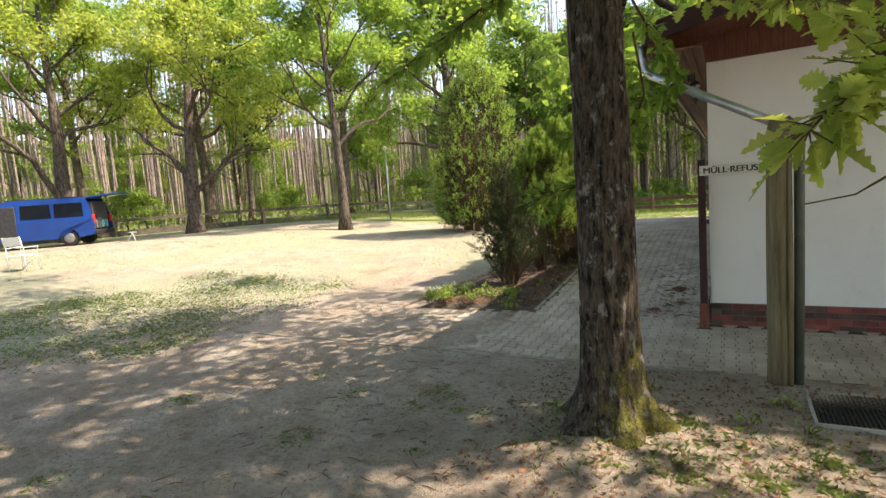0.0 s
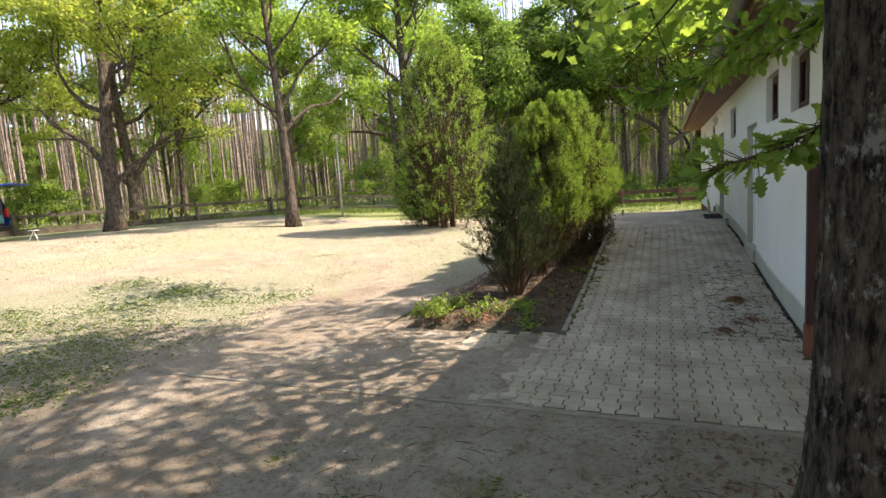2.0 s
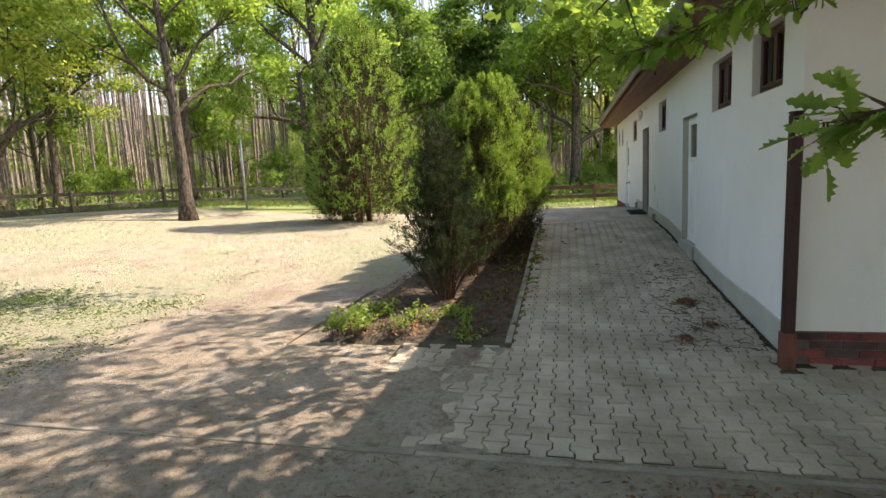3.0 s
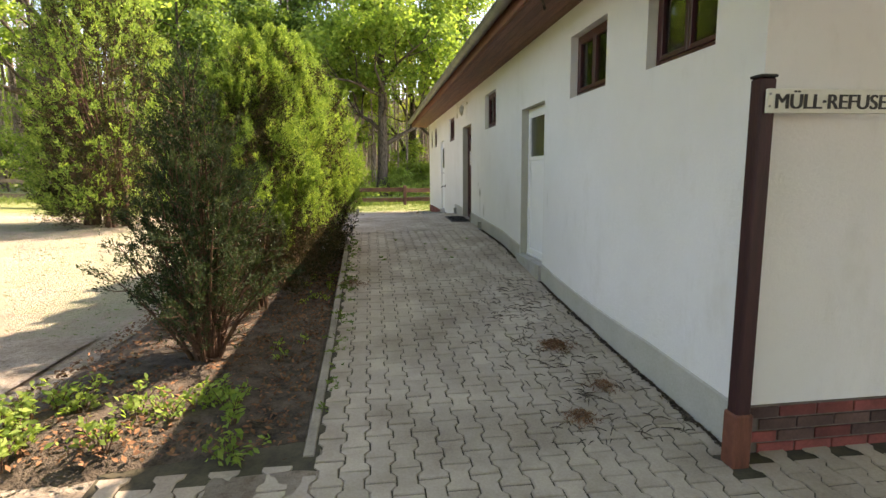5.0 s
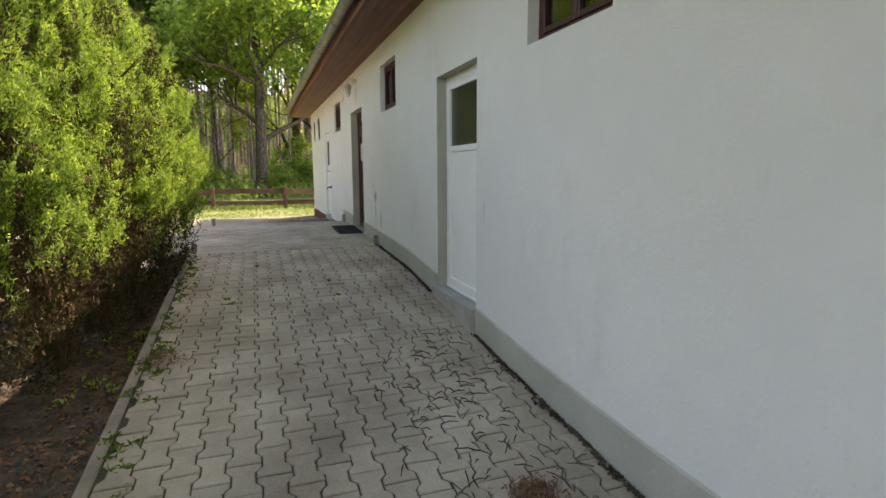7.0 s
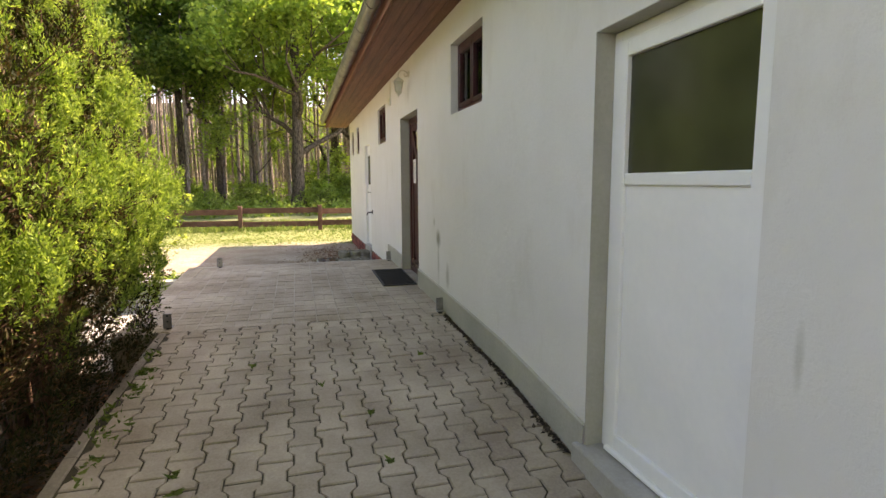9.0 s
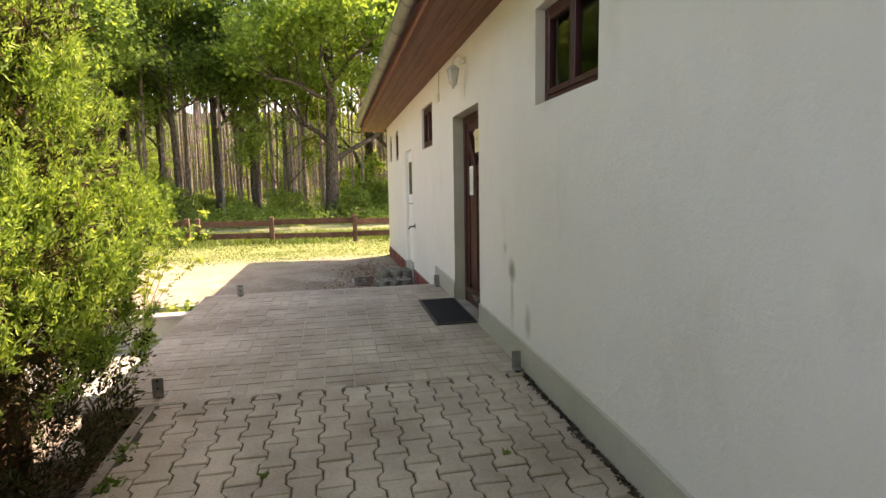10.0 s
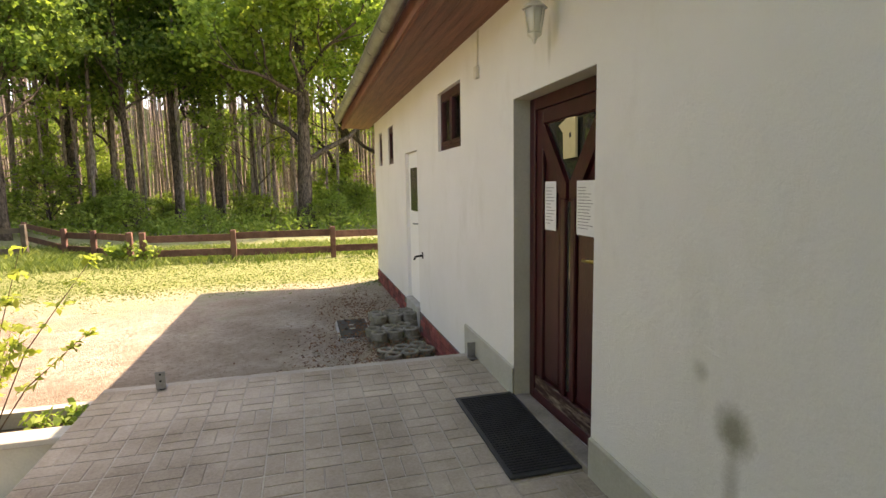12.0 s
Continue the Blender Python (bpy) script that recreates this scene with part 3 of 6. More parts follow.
def make_window(name, o, panes=2):
    a, b, c, d = o
    a, b, c, d = a + 0.002, b - 0.006, c + 0.002, d - 0.006
    w = thing(name, (0.16, (a + b) / 2, c), "dark red-brown wooden window set deep in the white wall", "window", kind="structure")
    off = Vector((0.16, (a + b) / 2, c))

    def put(nm, bm, mat, parent=w, label=""):
        bmesh.ops.translate(bm, verts=bm.verts, vec=-off)
        return part(nm, bm, mat, parent, label)
    bm = bmesh.new()
    frame_bars(bm, 0.075, 0.15, a, b, c, d, 0.05)
    put("window_frame", bm, M["dwood"])
    n = panes
    for i in range(n):
        y0 = a + 0.05 + (b - a - 0.1) * i / n
        y1 = a + 0.05 + (b - a - 0.1) * (i + 1) / n
        bm = bmesh.new()
        frame_bars(bm, 0.066, 0.12, y0 + 0.002, y1 - 0.002, c + 0.052, d - 0.052, 0.035)
        put("sash", bm, M["dwood"])
        put("pane", abox(0.09, 0.096, y0 + 0.03, y1 - 0.03, c + 0.08, d - 0.08), M["glass_clear"]).visible_shadow = False
        bm = bmesh.new()
        k = 10
        prev = None
        for j in range(k + 1):
            y = y0 + 0.04 + (y1 - y0 - 0.08) * j / k
            x = 0.17 + 0.015 * math.sin(j * 1.9 + i)
            cur = [bm.verts.new((x, y, c + 0.06)), bm.verts.new((x, y, d - 0.06))]
            if prev:
                bm.faces.new((prev[0], cur[0], cur[1], prev[1])).smooth = True
            prev = cur
        bmesh.ops.solidify(bm, geom=bm.faces[:], thickness=0.003)
        put("curtain", bm, M["curtain"], w, "dusty net curtain")
    return w


for i, k in enumerate(("window_1", "window_2", "window_3", "window_4", "window_5", "window_6")):
    w = make_window(k, OPENINGS[k], 2 if i < 4 else 1)
    w.location.x -= (0, 0, 0.012, 0.045, 0.055, 0.055)[i]


def make_white_door():
    a, b, c, d = OPENINGS["white_door"]
    w = thing("door_1", (0.12, (a + b) / 2, c), "closed white door with a dim glass upper pane", "door", kind="structure")
    off = Vector((0.12, (a + b) / 2, c))

    def put(nm, bm, mat, label="", parent=w):
        bmesh.ops.translate(bm, verts=bm.verts, vec=-off)
        return part(nm, bm, mat, parent, label)
    b2, d2 = b - 0.006, d - 0.006
    bm = bmesh.new()
    frame_bars(bm, 0.09, 0.16, a + 0.002, b2, c + 0.03, d2, 0.06)
    put("door_frame", bm, M["pvc"])
    bm = bmesh.new()
    frame_bars(bm, 0.075, 0.12, a + 0.05, b2 - 0.05, c + 0.06, d2 - 0.05, 0.075)
    put("leaf_frame", bm, M["pvc"])
    mid = c + 1.325
    put("cross_rail", abox(0.078, 0.12, a + 0.125, b2 - 0.125, mid, mid + 0.055, 0.006), M["pvc"])
    put("panel", abox(0.092, 0.115, a + 0.125, b2 - 0.125, c + 0.135, mid, 0.003), M["pvc"])
    put("pane", abox(0.098, 0.106, a + 0.125, b2 - 0.125, mid + 0.055, d2 - 0.125), M["glass_green"], "dim olive glass pane")
    put("weather_bar", abox(0.06, 0.09, a + 0.06, b2 - 0.06, c + 0.035, c + 0.06, 0.006), M["pvc"])
    tagged(part("door_sill", abox(-0.05, 0.1, a - 0.01, b + 0.05, pave_z(9.0) - 0.1, c + 0.03, 0.008), M["concrete"]), "pale concrete door sill", "sill", kind="structure")


make_white_door()


def make_main_door():
    a, b, c, d = OPENINGS["main_door"]
    w = thing("door_2", (0.14, (a + b) / 2, c), "closed dark mahogany entrance door with notices on it", "door", kind="structure")
    off = Vector((0.14, (a + b) / 2, c))

    def put(nm, bm, mat, label="", parent=w):
        bmesh.ops.translate(bm, verts=bm.verts, vec=-off)
        return part(nm, bm, mat, parent, label)
    y0, y1, z0, z1 = a + 0.002, b - 0.006, c + 0.002, d - 0.006
    bm = bmesh.new()
    frame_bars(bm, 0.11, 0.19, y0, y1, z0, z1, 0.075)
    put("door_frame", bm, M["dwood"])
    ya, yb, za, zb = y0 + 0.075, y1 - 0.075, z0 + 0.075, z1 - 0.075
    cy = (ya + yb) / 2
    put("leaf", abox(0.15, 0.185, ya, yb, za, zb), M["dwood"])
    bm = bmesh.new()
    frame_bars(bm, 0.125, 0.15, ya + 0.002, yb - 0.002, za + 0.002, zb - 0.002, 0.09)
    put("stiles", bm, M["dwood"])
    zv, zt = za + 1.36, zb - 0.10
    for s in (-1, 1):
        bm = bmesh.new()
        prism(bm, [(cy + s * 0.02, zv - 0.06), (cy + s * 0.02, zv + 0.03), (cy + s * 0.31, zt), (cy + s * 0.37, zt), (cy + s * 0.37, zt - 0.09), (cy + s * 0.09, zv - 0.06)], 0.122, 0.15, "x")
        put("slanting_rail", bm, M["dwood"])
        put("mullion", abox(0.122, 0.15, min(cy + s * 0.035, cy + s * 0.085), max(cy + s * 0.035, cy + s * 0.085), za + 0.09, zv - 0.062, 0.006), M["dwood"])
        p0, p1 = sorted((cy + s * 0.115, cy + s * 0.315))
        bm = abox(0.132, 0.15, p0, p1, za + 0.12, zv - 0.03, 0.012)
        put("panel", bm, M["dwood"])
    bm = bmesh.new()
    prism(bm, [(cy, zv + 0.03), (cy + 0.30, zt), (cy - 0.30, zt)], 0.143, 0.1495, "x")
    put("fanlight", bm, M["glass_dark"], "dark triangular glass pane")
    put("slot_pane", abox(0.141, 0.1495, cy - 0.033, cy + 0.033, za + 0.13, zv - 0.08), M["glass_dark"], "narrow dark glass slot")
    put("kick_board", abox(0.112, 0.124, ya + 0.01, yb - 0.01, za - 0.04, za + 0.10, 0.006), simple("worn_peeling_door_wood", (0.04, 0.012, 0.01), (0.30, 0.24, 0.19), 9, 0.8, 0, 0.4, 50, (1, 0.4, 3), lo=0.48, hi=0.66), "bottom board with worn peeling varnish")
    hd = bmesh.new()
    box(hd, 0.112, 0.125, ya + 0.025, ya + 0.06, za + 0.85, za + 1.07, 0.004)
    tube(hd, [(0.115, ya + 0.043, za + 0.98), (0.07, ya + 0.043, za + 0.98), (0.068, ya + 0.15, za + 0.975)], 0.01, 6)
    put("door_handle", hd, simple("brass", (0.45, 0.32, 0.1), (0.55, 0.4, 0.14), 8, 0.35, 0.9, 0.05, 30), "brass lever handle")
    # notices
    def notice(name, yc, zc, w2, h2, lines):
        n = thing(name, (0.118, yc, zc), "white printed notice sheet fixed to the dark door", "notice", "notices on the door")
        n_off = Vector((0.118, yc, zc))
        bm = bmesh.new()
        box(bm, 0.1185, 0.1205, yc - w2, yc + w2, zc - h2, zc + h2)
        bmesh.ops.translate(bm, verts=bm.verts, vec=-n_off)
        part("sheet", bm, M["paper"], n)
        bm = bmesh.new()
        rr = random.Random(name + str(round(yc, 2)))
        for i in range(lines):
            z = zc + h2 - 0.04 - i * (2 * h2 - 0.06) / lines
            box(bm, 0.1178, 0.1184, yc + w2 - 0.015 - (2 * w2 - 0.03) * rr.uniform(0.5, 1.0), yc + w2 - 0.015, z, z + 0.004)
        bmesh.ops.translate(bm, verts=bm.verts, vec=-n_off)
        part("print_lines", bm, M["steel"], n, "grey lines of small print")
    notice("notice", cy + 0.21, za + 1.25, 0.075, 0.15, 12)
    notice("notice", cy - 0.21, za + 1.25, 0.095, 0.15, 14)
    tagged(part("door_sill", abox(-0.012, 0.108, 13.163, 14.163, 0.1, 0.232, 0.006), M["kerb"]), "worn grey stone sill under the dark door", "sill", kind="structure")
    e = thing("envelope", (0.125, cy - 0.02, zt - 0.12), "creased cream paper envelope taped over the door's pane", "envelope")
    bm = bmesh.new()
    prism(bm, [(-0.085, -0.105), (0.06, -0.11), (0.065, 0.04), (0.12, 0.085), (0.02, 0.12), (-0.08, 0.115)], -0.012, 0.002, "x")
    part("paper", bm, M["yellowpaper"], e)
    bm = bmesh.new()
    prism(bm, [(-0.035, 0.01), (-0.015, 0.005), (-0.012, 0.03), (-0.03, 0.035)], -0.0135, -0.0125, "x")
    part("hole", bm, M["black"], e, "dark torn hole")


make_main_door()


def make_side_door():
    a, b, c, d = OPENINGS["side_door"]
    w = thing("door_3", (0.12, (a + b) / 2, c), "closed narrow white door with a small pane", "door", kind="structure")
    off = Vector((0.12, (a + b) / 2, c))

    def put(nm, bm, mat, label=""):
        bmesh.ops.translate(bm, verts=bm.verts, vec=-off)
        return part(nm, bm, mat, w, label)
    b2, d2 = b - 0.006, d - 0.006
    bm = bmesh.new()
    frame_bars(bm, 0.09, 0.15, a + 0.002, b2, c + 0.06, d2, 0.05)
    put("door_frame", bm, M["pvc"])
    put("leaf", abox(0.085, 0.12, a + 0.054, b2 - 0.054, c + 0.114, d2 - 0.054, 0.004), M["pvc"])
    put("pane", abox(0.078, 0.084, a + 0.16, b2 - 0.16, c + 1.25, d2 - 0.2), M["glass_green"], "small dim pane")
    hd = bmesh.new()
    box(hd, 0.07, 0.084, a + 0.07, a + 0.1, c + 0.98, c + 1.16, 0.003)
    tube(hd, [(0.08, a + 0.085, c + 1.1), (0.02, a + 0.085, c + 1.1), (0.018, a + 0.19, c + 1.1)], 0.009, 6)
    put("door_handle", hd, M["steel"], "metal lever handle")
    w.location.x -= 0.045
    tagged(part("door_sill", abox(-0.03, 0.1, a - 0.02, b + 0.02, -0.25, c + 0.05, 0.01), M["concrete"]), "worn concrete door sill", "sill", kind="structure")


make_side_door()

# door stop on the wall beside the narrow white door
st = thing("wall_hook", (0, 17.02, 0.86), "dark metal door catch screwed to the white wall", "door catch")
bm = bmesh.new()
tube(bm, [(0.0, 0, 0), (-0.09, 0, -0.01), (-0.11, 0, -0.05)], 0.013, 6)
box(bm, -0.008, 0.0, -0.03, 0.03, -0.04, 0.04, 0.003)
part("catch", bm, M["iron"], st)


def make_roof():
    r = thing("roof", (0, 0, 0), "low-pitched dark roof with red-brown boarded eaves", "roof", kind="structure")
    ex, ya, yb, ridge, zr, ze = -0.56, 3.72, 21.95, 3.6, 3.96, 3.12
    k = (zr - ze) / (ridge - ex)
    bm = bmesh.new()
    prism(bm, [(ex, ze), (ridge, zr), (2 * ridge - ex, ze), (2 * ridge - ex, ze + 0.06), (ridge, zr + 0.06), (ex, ze + 0.06)], ya, yb, "y")
    part("roof_sheet", bm, M["roof"], r, "dark roofing sheet")
    # soffit boards running along the eave
    n = 5
    for i in range(n):
        x0 = 0.0 - (0.5 / n) * (i + 1) + 0.004
        x1 = 0.0 - (0.5 / n) * i - 0.002
        za, zb = 2.872 + 0.03 * (i + 1) / n * 0.5, 2.872 + 0.03 * i / n * 0.5
        bm = bmesh.new()
        prism(bm, [(x0, za), (x1, zb), (x1, zb + 0.02), (x0, za + 0.02)], ya, yb, "y")
        part("soffit_board", bm, M["soffit"], r)
    part("fascia", abox(-0.53, -0.502, ya, yb, 2.86, 3.12, 0.004), M["boards"], r, "red-brown fascia board")
    part("fascia_trim", abox(-0.548, -0.531, ya, yb, 2.875, 2.93, 0.004), M["soffit"], r)
    # rake boards and gable boarding
    for yy, out in ((3.72, -1), (21.95, 1)):
        for s in (0, 1):
            bm = bmesh.new()
            xa, xb = (ex, ridge) if s == 0 else (ridge, 2 * ridge - ex)
            z_a, z_b = (ze, zr) if s == 0 else (zr, ze)
            prism(bm, [(xa, z_a - 0.13), (xb, z_b - 0.13), (xb, z_b + 0.075), (xa, z_a + 0.075)], yy + out * 0.002, yy + out * 0.03, "y")
            part("barge_board", bm, M["postwood"], r, "dark barge board")
    for yy, out in ((Y0, -1), (Y1, 1)):
        x = -0.5
        while x < 2 * ridge + 0.5:
            x2 = x + 0.118
            zt0 = ze + k * (x - ex) if x < ridge else zr - k * (x - ridge)
            zt1 = ze + k * (x2 - ex) if x2 < ridge else zr - k * (x2 - ridge)
            bm = bmesh.new()
            ends = sorted((yy + out * 0.02, yy + out * 0.042))
            prism(bm, [(x, 2.9), (x2 - 0.006, 2.9), (x2 - 0.006, zt1 - 0.004), (x, zt0 - 0.004)], ends[0], ends[1], "y")
            part("gable_board", bm, M["boards"], r)
            x = x2
        bm = bmesh.new()
        ends = sorted((yy - out * 0.02, yy + out * 0.018))
        prism(bm, [(-0.49, 2.91), (2 * ridge + 0.49, 2.91), (2 * ridge + 0.49, ze), (ridge, zr - 0.005), (-0.49, ze)], ends[0], ends[1], "y")
        part("gable_backing", bm, M["postwood"], r)
    # under the verge
    for y0, y1 in ((3.72, Y0 - 0.045), (Y1 + 0.045, 21.95)):
        bm = bmesh.new()
        prism(bm, [(-0.5, 3.06), (ridge, zr - 0.07), (2 * ridge + 0.5, 3.06), (2 * ridge + 0.5, 3.08), (ridge, zr - 0.05), (-0.5, 3.08)], y0, y1, "y")
        part("verge_lining", bm, M["boards"], r)
    return r


make_roof()


def make_gutter():
    g = thing("gutter", (-0.61, 13, 3.06), "dull zinc half-round gutter along the eave", "gutter", kind="structure")
    r0, n = 0.068, 10
    y0, y1 = -9.3, 9.0
    bm = bmesh.new()
    prof = [(r0 * math.cos(math.pi + math.pi * i / n), r0 * math.sin(math.pi + math.pi * i / n)) for i in range(n + 1)]
    prof = [(-r0 - 0.012, 0.0), (-r0 - 0.012, 0.012)] + [(-r0, 0.012)] + prof + [(r0 * 0.93 * math.cos(2 * math.pi - math.pi * i / n), r0 * 0.93 * math.sin(2 * math.pi - math.pi * i / n)) for i in range(n + 1)]
    prism(bm, prof, y0, y1, "y")
    part("trough", bm, M["zinc"], g)
    y = y0 + 0.35
    while y < y1:
        bm = bmesh.new()
        pr = [((r0 + 0.007) * math.cos(math.pi + math.pi * i / n), (r0 + 0.007) * math.sin(math.pi + math.pi * i / n)) for i in range(n + 1)]
        pr += [((r0 + 0.002) * math.cos(2 * math.pi - math.pi * i / n), (r0 + 0.002) * math.sin(2 * math.pi - math.pi * i / n)) for i in range(n + 1)]
        prism(bm, pr, y, y + 0.03, "y")
        part("bracket", bm, M["zinc"], g)
        y += 0.82
    bm = bmesh.new()
    tube(bm, [(0, y0 + 0.2, -0.06), (0.0, y0 + 0.2, -0.2), (0.02, y0 + 0.2, -0.31), (0.08, y0 + 0.15, -0.38), (1.27, -10.05, -1.15)], [0.045, 0.043, 0.043, 0.043, 0.043], 12)
    part("spout_pipe", bm, M["galv"], g, "long slanting galvanised downpipe")
    bm = bmesh.new()
    tube(bm, [(1.2, -9.95, -1.09), (1.32, -10.05, -1.18)], 0.06, 12)
    part("pipe_clamp", bm, M["steel"], g)
    return g


make_gutter()
# ---- trees ----


def grow(rng, start, direction, length, radius, depth, segs, bm, tips, spread=0.75, gnarl=0.22, sides=7, droop=0.0, kids=(3, 5)):
    """A limb with its side branches; tips collects where leaves sit."""
    p, d = Vector(start), Vector(direction).normalized()
    pts, rad = [p.copy()], [radius]
    for i in range(segs):
        d = (d + Vector(rng.normal(0, gnarl, 3)) + Vector((0, 0, 0.06 - droop))).normalized()
        p = p + d * length / segs
        pts.append(p.copy())
        rad.append(max(0.008, radius * (1 - 0.75 * (i + 1) / segs)))
    tube(bm, pts, rad, max(4, sides), cap=False)
    if depth == 0:
        tips.extend(pts[1:])
        return
    for j in range(rng.integers(kids[0], kids[1] + 1)):
        t = rng.uniform(0.3, 1.0)
        i = min(segs - 1, int(t * segs))
        q = pts[i].lerp(pts[i + 1], t * segs - i)
        side = Vector(rng.normal(0, 1, 3))
        nd = (d + side.normalized() * spread * rng.uniform(0.7, 1.4)).normalized()
        grow(rng, q, nd, length * rng.uniform(0.45, 0.7), rad[i] * 0.6, depth - 1, max(3, segs - 1), bm, tips, spread, gnarl, sides - 2, droop, kids)
    tips.append(pts[-1])


def make_tree_meshes(seed, height, crown_base, limb, trunk_r, n_leaves, leaf_size, leaf_mat, bark_mat, lean=(0, 0), limbs=9, clump=0.3, fork=0.0, bare=0.0, share=0.55):
    """A trunk with its limbs, and leaves in flat sprays with gaps between; few leaves hang below the height bare."""
    rng = np.random.default_rng(seed)
    bm = bmesh.new()
    tips = []
    pts, rad = [], []
    n = 9
    off = Vector((0, 0, 0))
    for i in range(n + 1):
        t = i / n
        off = off + Vector((rng.normal(0, 0.02) * height / 8 + lean[0] / n, rng.normal(0, 0.02) * height / 8 + lean[1] / n, 0))
        pts.append(Vector((off.x, off.y, -0.3 + (height * 0.8 + 0.3) * t)))
        flare = 1 + 0.7 * math.exp(-t * height * 0.8 / 0.35)
        rad.append(trunk_r * flare * (1 - 0.8 * t) + 0.02)
    tube(bm, pts, rad, 12, cap=True, wobble=0.12)
    for i in range(limbs):
        t = (crown_base + (height * 0.78 - crown_base) * (i + rng.uniform(0, 0.8)) / limbs) / (height * 0.8)
        k = min(n - 1, int(t * n))
        q = pts[k].lerp(pts[k + 1], t * n - k)
        az = 2.4 * i + rng.uniform(-0.5, 0.5)
        up = 0.5 + 0.75 * t
        ln = limb * (1.1 - 0.55 * t) * rng.uniform(0.8, 1.15)
        grow(rng, q, (math.cos(az), math.sin(az), up), ln, rad[k] * 0.5, 2, 5, bm, tips, kids=(3, 4))
    if fork:
        for az, k in ((2.6, 1.0), (-0.4, 0.7)):
            q = pts[1].lerp(pts[2], 0.4 + 0.8 * (1 - k))
            grow(rng, q, (math.cos(az) * 0.5, math.sin(az) * 0.5, 1.0), fork * k, trunk_r * 0.55 * k, 2, 6, bm, tips, gnarl=0.2, kids=(3, 4))
    trunk = finish("trunk", bm, bark_mat)
    tp = np.array([tuple(t) for t in tips])
    tp = tp[rng.uniform(size=len(tp)) < np.where(tp[:, 2] < bare, share * 0.22, share)]
    idx = rng.integers(0, len(tp), n_leaves)
    c = tp[idx] + rng.normal(0, clump, (n_leaves, 3)) * np.array((1, 1, 0.42))
    crown = quads_mesh("crown", leaves(rng, c, leaf_size, 0.62, 0.7), leaf_mat)
    return trunk, crown


def tree_thing(name, meshes, at, label, category="tree", group=""):
    t = thing(name, at, label, category, group)
    for nm, me in zip(("trunk", "crown"), meshes):
        o = new(nm, me)
        o.parent = t
    return t


OAK_A = make_tree_meshes(11, 14, 4.6, 5.4, 0.34, 20000, 0.085, M["oak_leaf_b"], M["bark_far"], (0.4, 0.2), 9, 0.34, 5.4, 5.6, 0.6)
OAK_B = make_tree_meshes(23, 13, 4.0, 4.8, 0.25, 19000, 0.085, M["oak_leaf"], M["bark_far"], (-0.3, 0.3), 10, 0.33, 0.0, 4.6, 0.55)
OAK_D = make_tree_meshes(91, 15, 3.0, 5.6, 0.34, 24000, 0.12, M["oak_leaf"], M["bark_far"], (0.2, 0.1), 13, 0.45, 0.0, 2.6, 0.85)
OAK_C = make_tree_meshes(35, 16, 3.9, 5.0, 0.36, 22000, 0.095, M["oak_leaf"], M["bark_far"], (0.2, -0.2), 12, 0.4, 0.0, 3.2, 0.7)
SLIM = make_tree_meshes(41, 12, 1.6, 3.4, 0.09, 5600, 0.10, M["under_leaf"], M["bark_far"], (0.5, 0.1), 13, 0.34, 0.0, 0.0, 0.5)
DARK = make_tree_meshes(57, 16, 4.6, 3.8, 0.2, 12000, 0.125, M["dark_leaf"], M["bark_far"], (0.1, 0.3), 13, 0.46, 0.0, 4.2, 0.75)
SHRUB = make_tree_meshes(63, 3.2, 0.3, 1.6, 0.03, 2200, 0.085, M["under_leaf"], M["bark_far"], (0.1, 0.0), 10, 0.24, 0.0, 0.0, 0.6)

